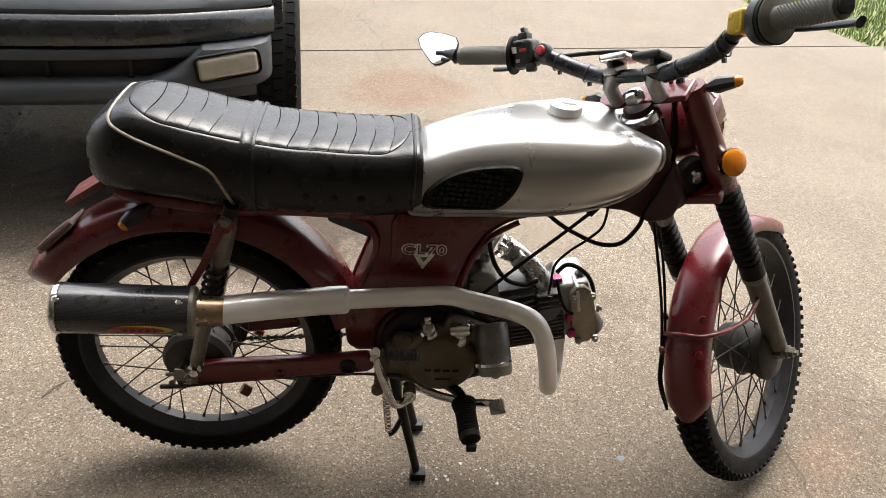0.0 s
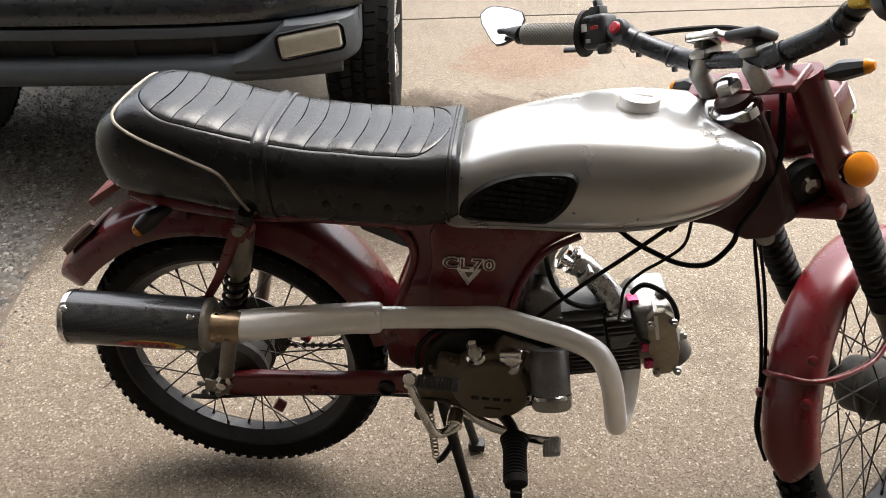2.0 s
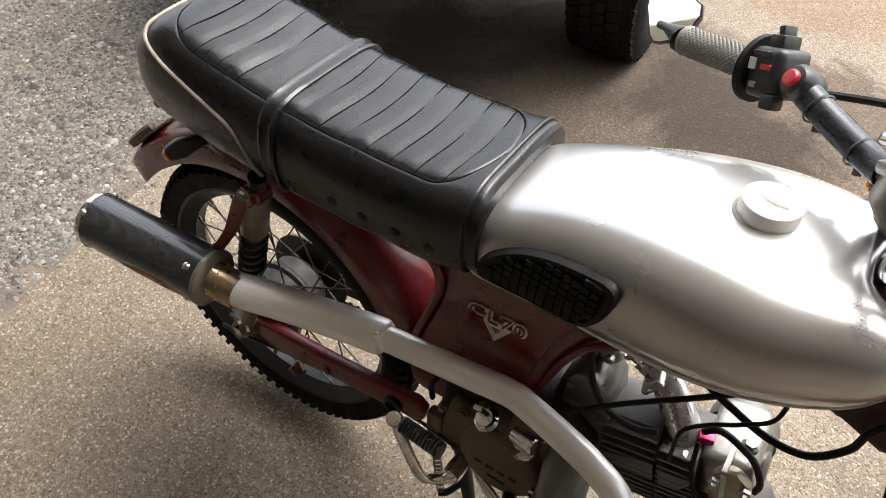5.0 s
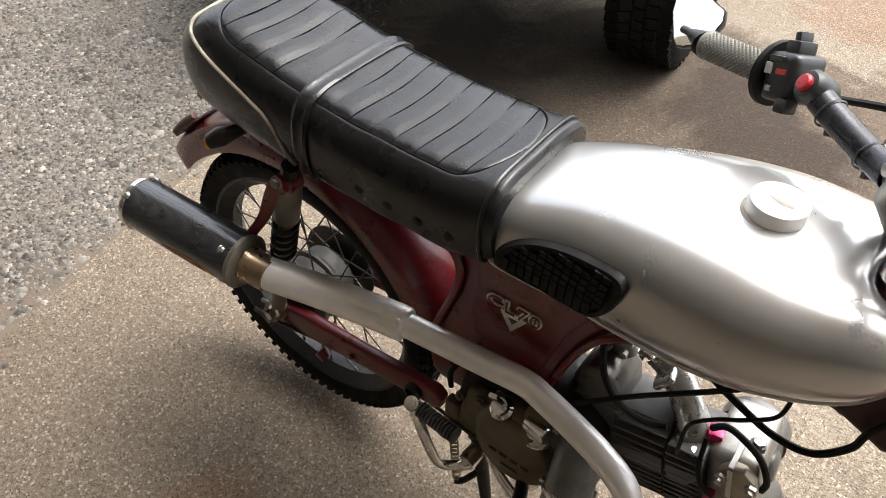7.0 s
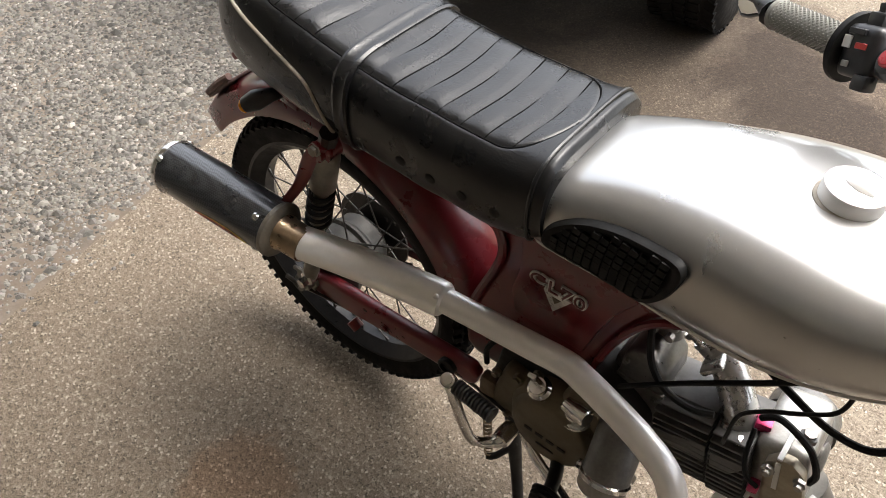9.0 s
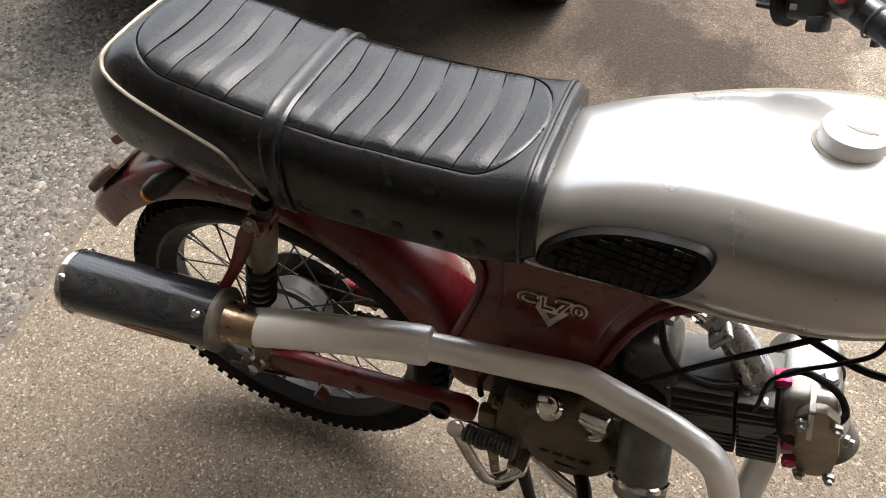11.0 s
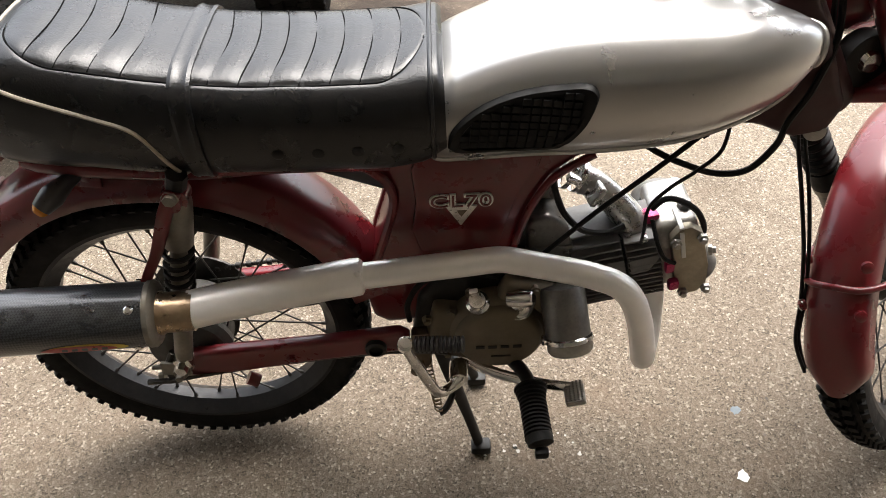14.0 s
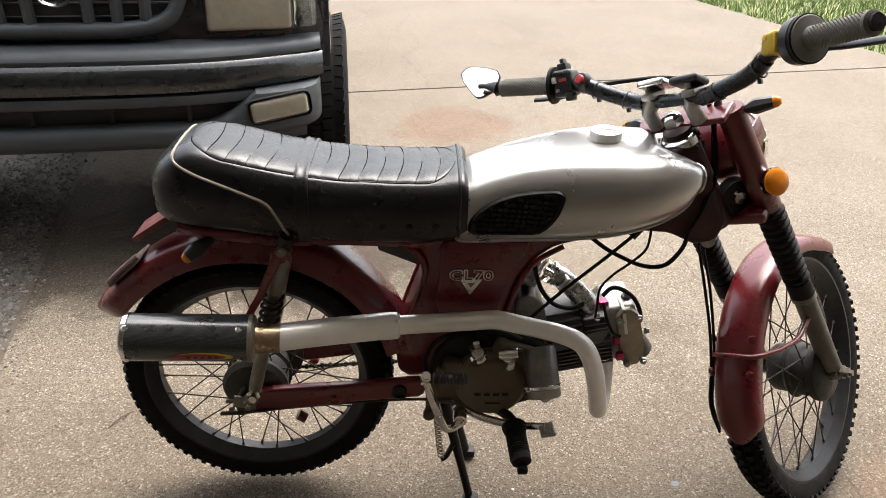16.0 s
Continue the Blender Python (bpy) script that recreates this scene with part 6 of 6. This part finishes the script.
# ---- front end, built straight and turned with the bars ----
for s in (-1, 1):
    lg = bmesh.new()
    p = [fork(t, s * 0.078, 0.055) for t in (-0.055, 0.0, 0.17, 0.175)]
    tube(lg, p, [0.024, 0.025, 0.025, 0.022], 20, 1)
    leg = part("fork_leg", lg, M_RED, BIKE, "maroon fork leg with ribbed rubber boot", STEER)
    bt = bmesh.new()
    prof = []
    nb = 11
    for k in range(nb):
        h = 0.172 + k * 0.0168
        r = 0.0275 - 0.0002 * k
        prof += [(r - 0.005, h), (r, h + 0.005), (r, h + 0.010), (r - 0.005, h + 0.0165)]
    prof += [(0.024, 0.172 + nb * 0.0168), (0.0245, 0.172 + nb * 0.0168 + 0.036), (0.022, 0.172 + nb * 0.0168 + 0.038)]
    lathe(bt, prof, fork(0, s * 0.078, 0.055), -AXIS, 24)
    part("fork_boot", bt, M_RUBBER, leg, "ribbed black rubber boot", STEER, 25)
    rg2 = bmesh.new()
    lathe(rg2, [(0.0235, 0.394), (0.0245, 0.396), (0.0245, 0.405), (0.0225, 0.407)], fork(0, s * 0.078, 0.055), -AXIS, 24)
    part("fork_ring", rg2, M_SHOCK, leg, "", STEER)
    sl = bmesh.new()
    tube(sl, [fork(0.395, s * 0.078, 0.055), fork(0.408, s * 0.078, 0.055), fork(0.60, s * 0.078, 0.055), fork(0.627, s * 0.078, 0.055)], [0.020, 0.0215, 0.0205, 0.016], 20, 1)
    box(sl, fork(0.617, s * 0.078, 0.055), (0.034, 0.03, 0.04), (0, RAKE, 0), 0.008, 2)
    part("fork_slider", sl, M_SLIDER, leg, "dull grey fork slider", STEER)
    an = bmesh.new()
    lathe(an, [(0.016, 0.0), (0.016, 0.004), (0.012, 0.005), (0.012, 0.014), (0.007, 0.015), (0.007, 0.022)], FAX + Vector((0, s * 0.096, 0)), (0, s, 0), 6)
    part("axle_nut", an, M_SHOCK, leg, "", STEER)
axb = bmesh.new()
tube(axb, [FAX + Vector((0, -0.108, 0)), FAX + Vector((0, 0.108, 0))], 0.0085, 12, 1)
part("front_axle", axb, M_SHOCK, front_wheel, "", STEER)

yoke = None
for h, wd, dp in ((-0.058, 0.012, 0.058), (0.165, 0.022, 0.056)):
    c = fork(h, 0, 0.036)
    yk = bmesh.new()
    box(yk, c, (dp, 0.176, wd), (0, -RAKE, 0), wd * 0.42, 3)
    yk_ob = part("fork_yoke", yk, M_RED, BIKE, "maroon fork yoke", STEER)
    yoke = yoke or yk_ob
stem = bmesh.new()
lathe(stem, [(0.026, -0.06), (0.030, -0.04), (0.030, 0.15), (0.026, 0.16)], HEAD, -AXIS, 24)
part("steering_head", stem, M_RED_SHADE, frame_ob)
cups = bmesh.new()
lathe(cups, [(0.032, 0.028), (0.036, 0.032), (0.036, 0.046), (0.030, 0.05)], HEAD, AXIS, 28)
lathe(cups, [(0.018, 0.07), (0.0195, 0.074), (0.0195, 0.086), (0.012, 0.092), (0.001, 0.093)], HEAD, AXIS, 6)
part("stem_nut", cups, M_CHROME, yoke, "bright steering stem nut", STEER)
for s in (-1, 1):   # headlamp ears
    er = bmesh.new()
    tube(er, [fork(-0.048, s * 0.078, 0.055), fork(0.0, s * 0.078, 0.055), fork(0.075, s * 0.078, 0.055), fork(0.13, s * 0.078, 0.055), fork(0.152, s * 0.078, 0.055)], [0.0235, 0.0245, 0.0245, 0.0245, 0.0235], 20, 1)
    box(er, fork(0.03, s * 0.088, 0.10), (0.045, 0.006, 0.046), (0, -RAKE, 0), 0.003)
    part("lamp_ear", er, M_RED, yoke, "", STEER)
hl = bmesh.new()
hld = Vector((1, 0, -0.06)).normalized()
hlc = fork(0.040, 0, 0.088)
lathe(hl, [(0.012, -0.03), (0.04, -0.024), (0.060, -0.005), (0.070, 0.03), (0.072, 0.062), (0.069, 0.066)], hlc, hld, 36)
lamp = part("headlamp", hl, M_RED, BIKE, "maroon headlamp shell with chrome rim", STEER)
hr = bmesh.new()
ring_lathe(hr, [(0.069, 0.060), (0.0745, 0.062), (0.0745, 0.073), (0.067, 0.077), (0.064, 0.071)], hlc, hld, 40)
part("lamp_rim", hr, M_CHROME, lamp, "chrome rim", STEER)
hg = bmesh.new()
lathe(hg, [(0.067, 0.068), (0.055, 0.08), (0.03, 0.087), (0.001, 0.089)], hlc, hld, 36, False)
part("lamp_glass", hg, M_LENS, lamp, "clear lamp glass", STEER)
hrf = bmesh.new()
lathe(hrf, [(0.065, 0.064), (0.045, 0.04), (0.015, 0.02)], hlc, hld, 30, False)
part("lamp_reflector", hrf, M_CHROME, lamp, "", STEER)
for s in (-1, 1):
    b2 = bmesh.new()
    lathe(b2, [(0.011, 0), (0.011, 0.006), (0.007, 0.008), (0.007, 0.014)], hlc + Vector((0.03, s * 0.068, 0)), (0, s, 0), 14)
    part("lamp_bolt", b2, M_CHROME, lamp, "", STEER)

for s in (-1, 1):   # round amber reflectors on the ears and slim signals above
    am = bmesh.new()
    at = fork(0.106, s * 0.112, 0.045)
    rn = Vector((-0.55, s, 0.0))
    lathe(am, [(0.024, -0.012), (0.0265, -0.004), (0.0265, 0.006)], at, rn, 28)
    rf = part("side_reflector", am, M_CHROME, yoke, "round amber side reflector", STEER)
    al = bmesh.new()
    lathe(al, [(0.0255, 0.004), (0.025, 0.009), (0.018, 0.0135), (0.001, 0.015)], at, rn, 28, True)
    part("reflector_lens", al, M_AMBER, rf, "amber lens", STEER)
    sg = bmesh.new()
    p0 = fork(-0.045, s * 0.085, 0.06)
    tube(sg, [p0, p0 + Vector((0.004, s * 0.018, 0.0)), p0 + Vector((0.009, s * 0.034, 0.002)), p0 + Vector((0.015, s * 0.064, 0.004))], [0.0075, 0.008, 0.0145, 0.010], 8, 3)
    fsig = part("front_signal", sg, M_BLACK, BIKE, "slim black front turn signal with amber tip", STEER)
    sl = bmesh.new()
    lathe(sl, [(0.0105, 0), (0.010, 0.006), (0.006, 0.012), (0.001, 0.013)], p0 + Vector((0.0145, s * 0.062, 0.004)), (0.2, s, 0.03), 14)
    part("signal_lens", sl, M_AMBER, fsig, "amber tip", STEER)

# front mudguard, following the wheel
fg = bmesh.new()
guard(fg, FAX, 0.298, 58, 194, 0.047, 0.018, 60, flare=lambda k: 0.012 * max(0, 0.12 - k) / 0.12 + 0.006 * k)
front_guard = part("front_mudguard", fg, M_RED, BIKE, "deep maroon front mudguard", STEER, 55)
st2 = bmesh.new()
a = radians(160)
pc = FAX + 0.296 * Vector((math.cos(a), 0, math.sin(a)))
tube(st2, [FAX + Vector((-0.10, -0.082, 0.15)), FAX + Vector((-0.15, -0.078, 0.115)), FAX + Vector((-0.20, -0.07, 0.106)), FAX + Vector((-0.25, -0.058, 0.104)), pc + Vector((-0.003, -0.036, 0.002)), pc + Vector((-0.014, 0, 0.006)), pc + Vector((-0.003, 0.036, 0.002)),
           FAX + Vector((-0.25, 0.058, 0.104)), FAX + Vector((-0.20, 0.07, 0.106)), FAX + Vector((-0.15, 0.078, 0.115)), FAX + Vector((-0.10, 0.082, 0.15))], 0.005, 10, 5)
part("mudguard_stay", st2, M_RED, front_guard, "maroon stay round the mudguard", STEER)
for s in (-1, 1):
    for dz in (0.072, 0.136):
        b2 = bmesh.new()
        lathe(b2, [(0.0085, -0.003), (0.0085, 0.003), (0.005, 0.005), (0.001, 0.0055)], FAX + Vector((-0.296 + 0.022 * (dz > 0.1), s * 0.040, dz)), (-0.8, s * 0.6, 0), 12)
        part("mudguard_bolt", b2, M_RED, front_guard, "", STEER)

# handlebar, worked out in the fork's frame: q(back, left, up)
BARC = Vector((0.765, 0, 0.925))
CLAMP_AT, CLAMP_AXIS = Vector((0.831, 0, 0.81)), Vector((-math.sin(radians(29)), 0, math.cos(radians(29))))
SKEW = STEER.inverted() @ Matrix.Translation(CLAMP_AT) @ Matrix.Rotation(radians(42), 4, CLAMP_AXIS) @ Matrix.Translation(-CLAMP_AT)   # the bars sit a little askew in their clamps


def q(b, l, u_):
    if l < -0.1:   # the right half of the bar reaches a little further
        l, u_ = l - 0.028, u_ + 0.004 + 0.35 * min(0.045, max(0.0, -l - 0.15))
    return SKEW @ (BARC + Vector((-b, l, u_)))


bar = bmesh.new()
BAR = [(-0.012, 0.0, -0.010), (-0.011, 0.05, -0.010), (-0.006, 0.085, -0.004), (0.008, 0.13, 0.014), (0.020, 0.172, 0.034), (0.028, 0.205, 0.040), (0.036, 0.241, 0.040), (0.056, 0.292, 0.043), (0.076, 0.344, 0.046), (0.080, 0.354, 0.0465)]
tube(bar, [q(b, -l, u_) for b, l, u_ in BAR[::-1]] + [q(b, l, u_) for b, l, u_ in BAR[1:]], 0.0122, 18, 5)
bars = part("handlebar", bar, M_BAR, BIKE, "dark grey braced motocross handlebar", STEER)
for s in (-1, 1):
    wrapb = bmesh.new()
    tube(wrapb, [q(-0.010, s * 0.06, -0.010), q(-0.006, s * 0.085, -0.004), q(0.008, s * 0.13, 0.014), q(0.020, s * 0.165, 0.031)], 0.0148, 14, 4)
    part("bar_wrap", wrapb, M_BAR, bars, "grey tape round cables and bar", STEER)
for s in (-1, 1):
    for b, l, u_ in ((-0.004, 0.095, 0.000), (0.014, 0.15, 0.024)):
        tie = bmesh.new()
        ring_lathe(tie, [(0.0165, -0.002), (0.0175, 0), (0.0165, 0.002), (0.015, 0)], q(b, s * l, u_ - 0.002), (-0.2, s, 0.55), 18)
        box(tie, q(b - 0.004, s * l, u_ - 0.021), (0.006, 0.006, 0.008))
        part("cable_tie", tie, M_BLACK, bars, "", STEER)
    gr = bmesh.new()
    g0, g1 = q(0.036, s * 0.241, 0.040), q(0.076, s * 0.344, 0.046)
    dgr = (g1 - g0).normalized()
    lathe(gr, [(0.0155, -0.002), (0.034, 0.0), (0.035, 0.002), (0.033, 0.004), (0.0175, 0.006), (0.0165, 0.012), (0.0168, 0.108), (0.0178, 0.110), (0.0178, 0.114), (0.012, 0.116)], g0, dgr, 28)
    grip = part("grip", gr, M_GRIP, bars, "grey rubber grip with waffle texture", STEER, 25)
    wf = bmesh.new()
    uu = dgr.orthogonal().normalized()
    ww = dgr.cross(uu)
    for i in range(30):
        for j in range(20):
            an_ = 2 * math.pi * (j + 0.5 * (i % 2)) / 20
            nr = math.cos(an_) * uu + math.sin(an_) * ww
            lathe(wf, [(0.0016, 0), (0.0009, 0.0011)], g0 + dgr * (0.016 + 0.0031 * i) + nr * 0.0166, nr, 4)
    tagged(part("grip_texture", wf, M_GRIP, grip, "", STEER), kind="stuff")
    fl = bmesh.new()
    lathe(fl, [(0.012, -0.006), (0.036, -0.004), (0.0365, 0.002), (0.03, 0.004)], g0, dgr, 32)
    part("grip_flange", fl, M_RUBBER, grip, "", STEER)

# left switch block with red button, mirror and lever
sw = bmesh.new()
c0 = q(0.030, 0.214, 0.041)
sdir = (q(0.056, 0.292, 0.043) - q(0.028, 0.205, 0.040)).normalized()
rzs = math.degrees(math.atan2(sdir.y, sdir.x))
box(sw, c0, (0.042, 0.046, 0.052), (0, 0, rzs), 0.010, 3)
box(sw, c0 + Vector((0, 0, 0.030)), (0.02, 0.026, 0.018), (0, 0, rzs), 0.004)
box(sw, c0 + Vector((0.0, 0.0, 0.042)), (0.008, 0.018, 0.012), (0, 10, rzs), 0.002)
box(sw, c0 + Vector((-0.012, -0.018, -0.028)), (0.018, 0.018, 0.016), (0, 0, rzs), 0.004)
switch = part("switch_block", sw, M_BLACK, bars, "black switch block with small marks", STEER)
rear_n = Vector((-sdir.y, sdir.x, 0)) * (1 if -sdir.y < 0 else -1)
for k, (dx, dz, mt, sz) in enumerate(((0.014, 0.006, M_WHITE, (0.010, 0.002, 0.012)), (-0.004, 0.006, M_STICKER, (0.014, 0.002, 0.006)), (0.008, -0.014, M_ALU, (0.008, 0.003, 0.006)), (0.004, 0.018, M_BLACK, (0.02, 0.006, 0.006)))):
    b2 = bmesh.new()
    box(b2, c0 + sdir * dx + rear_n * 0.0235 + Vector((0, 0, dz)), sz, (0, 0, rzs), 0.0006, 1)
    part("switch_mark", b2, mt, switch, "", STEER)
kb = bmesh.new()
k0 = q(0.022, 0.175, 0.038)
lathe(kb, [(0.016, -0.016), (0.018, -0.01), (0.018, 0.012), (0.014, 0.018), (0.010, 0.019)], k0, rear_n + Vector((0, 0, 0.35)), 22)
kill = part("kill_switch", kb, M_BLACK, bars, "black kill switch with red button", STEER)
kb = bmesh.new()
lathe(kb, [(0.009, 0.012), (0.0092, 0.022), (0.007, 0.0245), (0.001, 0.025)], k0, rear_n + Vector((0, 0, 0.35)), 20)
part("red_button", kb, M_REDBTN, kill, "red button", STEER)
lv = bmesh.new()
tube(lv, [q(0.01, 0.20, 0.032), q(-0.005, 0.225, 0.022), q(0.005, 0.26, 0.016), q(0.022, 0.31, 0.016)], [0.007, 0.007, 0.006, 0.006], 10, 5, True, 0.7)
part("clutch_lever", lv, M_BLACK, bars, "black clutch lever", STEER)
mb = bmesh.new()
m0 = q(0.080, 0.354, 0.0465)
tube(mb, [m0, q(0.082, 0.362, 0.049), q(0.090, 0.385, 0.054), q(0.093, 0.40, 0.055)], [0.0165, 0.013, 0.005, 0.005], 12, 3)
mir = part("mirror", mb, M_BLACK, BIKE, "small bar-end mirror with pointed glass", STEER)


# mirror glass and its shell, set facing the rider
MC = Vector((0.455, 0.285, 0.862))
MN = Vector((-0.42, -0.644, 0.64)).normalized()
mu = Vector((0, 0, 1)) - MN * MN.z
mu.normalize()
mr = mu.cross(MN).normalized()
shape = [(-0.052, 0.006), (-0.046, 0.020), (-0.032, 0.028), (0.0, 0.031), (0.030, 0.029), (0.040, 0.018), (0.042, -0.002), (0.034, -0.022), (0.018, -0.036), (0.008, -0.040), (-0.004, -0.036), (-0.040, -0.010)]


def mirror_ring(k, d):
    return [MC + mr * (x * k) + mu * (z * k) + MN * d for x, z in shape]


ms = bmesh.new()
loft(ms, [mirror_ring(0.5, -0.016), mirror_ring(0.9, -0.010), mirror_ring(1.0, -0.003), mirror_ring(1.0, 0.001), mirror_ring(0.95, 0.001)])
part("mirror_shell", ms, M_BLACK, mir, "black mirror shell", sharp=60)
mg = bmesh.new()
mg.faces.new([mg.verts.new(p) for p in mirror_ring(0.945, 0.0022)])
part("mirror_glass", mg, M_MIRROR, mir, "mirror glass")

# right-hand controls
g0r = q(0.036, -0.241, 0.040)
th = bmesh.new()
tdir = (q(0.056, -0.292, 0.043) - q(0.028, -0.205, 0.040)).normalized()
lathe(th, [(0.016, -0.02), (0.034, -0.018), (0.036, -0.010), (0.036, 0.0), (0.030, 0.004)], g0r - tdir * 0.008, tdir, 28)
part("throttle_drum", th, M_BLACK, bars, "black throttle drum", STEER)
yl = bmesh.new()
box(yl, q(0.024, -0.188, 0.042), (0.034, 0.045, 0.036), (0, 10, -40), 0.007, 3)
lathe(yl, [(0.008, 0), (0.008, 0.02), (0.005, 0.022)], q(0.0, -0.18, 0.045), (1, 0.3, 0), 12)
part("brake_perch", yl, M_GOLD, bars, "yellow anodised lever perch", STEER)
lv = bmesh.new()
tube(lv, [q(0.005, -0.195, 0.035), q(-0.01, -0.225, 0.03), q(-0.005, -0.27, 0.026), q(0.02, -0.34, 0.026), q(0.024, -0.35, 0.026)], [0.009, 0.008, 0.007, 0.007, 0.010], 10, 5, True, 0.7)
part("brake_lever", lv, M_BLACK, bars, "black brake lever", STEER)
lg = bmesh.new()
box(lg, q(0.005, 0.195, 0.032), (0.022, 0.02, 0.02), (0, 0, 40), 0.004)
part("clutch_perch", lg, M_GOLD, bars, "yellow anodised adjuster", STEER)

# bar clamps and small gauges
for s in (-1, 1):
    cl = bmesh.new()
    tube(cl, [fork(-0.065, s * 0.042, 0.012), fork(-0.10, s * 0.042, 0.006), q(-0.012, s * 0.042, -0.008)], [0.015, 0.014, 0.017], 14, 1)
    box(cl, q(-0.012, s * 0.042, 0.002), (0.044, 0.028, 0.014), (0, -10, 0), 0.006)
    for dx in (-0.015, 0.015):
        lathe(cl, [(0.005, 0), (0.005, 0.008), (0.003, 0.009)], q(dx - 0.012, s * 0.042, 0.008), (0, 0, 1), 8)
    part("bar_clamp", cl, M_ALU, yoke, "alloy bar clamp", STEER)
    gg = bmesh.new()
    box(gg, q(-0.012, s * 0.034, 0.020), (0.048, 0.054, 0.013), (0, 12, 0), 0.006, 3)
    gauge = part("gauge", gg, M_BLACK if s < 0 else M_CHROME, yoke, "small square digital gauge", STEER)
    gf = bmesh.new()
    box(gf, q(-0.0135, s * 0.034, 0.0270), (0.034, 0.038, 0.002), (0, 12, 0), 0.0006, 1)
    part("gauge_face", gf, plain("grey_gauge_glass", (0.2, 0.21, 0.2), 0.12, var=0.1), gauge, "", STEER)
ky = bmesh.new()
lk = Vector((0.880, -0.028, 0.652))
lathe(ky, [(0.014, -0.02), (0.014, 0.008), (0.009, 0.010), (0.001, 0.010)], lk, (-0.3, -1, 0.1), 18)
part("steering_lock", ky, M_ALU, frame_ob, "round steering lock")
hn = bmesh.new()
hc_ = Vector((0.932, 0.01, 0.728))
lathe(hn, [(0.034, -0.014), (0.036, 0.0), (0.034, 0.012), (0.026, 0.014), (0.001, 0.010)], hc_, (0.2, -1, 0.1), 26)
horn = part("horn", hn, M_BLACKENG, BIKE, "black horn with bright centre")
hn = bmesh.new()
lathe(hn, [(0.016, 0.012), (0.012, 0.018), (0.001, 0.019)], hc_, (0.2, -1, 0.1), 16)
part("horn_centre", hn, M_CHROME, horn)

# cables and hoses
def cable(name, pts, r, mat=M_RUBBER, label="thin black cable"):
    bm = bmesh.new()
    tube(bm, pts, r, 8, 8)
    part(name, bm, mat, BIKE, label)


S = lambda p: tuple(STEER @ Vector(p))
cable("clutch_cable", [S(q(-0.005, 0.19, 0.03)), S(q(-0.06, 0.13, 0.035)), S(q(-0.09, 0.05, 0.03)), S(q(-0.08, -0.02, 0.0)), (0.87, -0.02, 0.80), (0.853, -0.045, 0.73), (0.832, -0.05, 0.68), (0.826, -0.05, 0.645), (0.80, -0.05, 0.608), (0.76, -0.05, 0.604), (0.715, -0.05, 0.622), (0.675, -0.05, 0.645), (0.64, -0.04, 0.67)], 0.0043)
cable("throttle_cable", [S(q(0.0, -0.18, 0.045)), S(q(-0.05, -0.12, 0.03)), S(q(-0.07, -0.06, 0.0)), S(fork(0.0, -0.03, 0.05))], 0.0048)
cable("choke_cable", [(0.74, -0.06, 0.69), (0.683, -0.06, 0.63), (0.608, -0.06, 0.555), (0.54, -0.06, 0.48)], 0.0036)
cable("fuel_hose", [(0.757, -0.06, 0.69), (0.754, -0.06, 0.647), (0.728, -0.06, 0.616), (0.70, -0.06, 0.591), (0.678, -0.06, 0.559), (0.677, -0.06, 0.515), (0.678, -0.055, 0.489)], 0.0026)
cable("breather_hose", [(0.55, -0.046, 0.60), (0.556, -0.05, 0.575), (0.568, -0.055, 0.548), (0.593, -0.055, 0.519), (0.628, -0.05, 0.507), (0.654, -0.045, 0.514)], 0.0046)
cable("spark_lead", [(0.700, -0.01, 0.512), (0.714, -0.014, 0.532), (0.735, -0.016, 0.530), (0.764, -0.012, 0.506), (0.783, -0.008, 0.468), (0.784, 0.0, 0.435)], 0.0045)
cable("plug_lead", [(0.700, -0.02, 0.50), (0.706, -0.042, 0.475), (0.718, -0.052, 0.452), (0.735, -0.05, 0.440)], 0.0032)
cable("wiring", [(0.345, -0.068, 0.36), (0.345, -0.07, 0.40), (0.371, -0.066, 0.442), (0.424, -0.064, 0.455), (0.48, -0.062, 0.44)], 0.0045)
cable("wiring", [(0.36, -0.062, 0.46), (0.42, -0.066, 0.475), (0.50, -0.066, 0.462), (0.535, -0.06, 0.44)], 0.003, plain("green_wire", (0.03, 0.12, 0.07), 0.5), "green insulated wire")
cable("front_brake_cable", [S(fork(0.10, -0.01, 0.03)), (0.868, -0.012, 0.68), (0.874, -0.006, 0.631), (0.893, -0.03, 0.55), (0.912, -0.056, 0.463), (0.924, -0.078, 0.38), (0.931, -0.096, 0.305), (0.958, -0.110, 0.243)], 0.0030)
cable("speedometer_cable", [S(fork(0.12, -0.01, 0.02)), (0.874, -0.015, 0.68), (0.882, -0.010, 0.63), (0.902, -0.034, 0.55), (0.918, -0.060, 0.463), (0.929, -0.080, 0.38), (0.935, -0.094, 0.31), (0.960, -0.104, 0.245)], 0.0028)
cable("head_harness", [S(fork(-0.02, 0.02, 0.06)), S(fork(0.04, 0.03, 0.03)), (0.88, 0.02, 0.74), (0.84, 0.03, 0.72)], 0.009)
for k in range(4):
    cable("head_harness", [S(fork(0.0, -0.03 + 0.02 * k, 0.05)), S(fork(0.06, -0.02 + 0.015 * k, 0.02)), (0.885 - 0.01 * k, -0.02 + 0.012 * k, 0.73), (0.85, 0.01 * k, 0.70)], 0.0035)
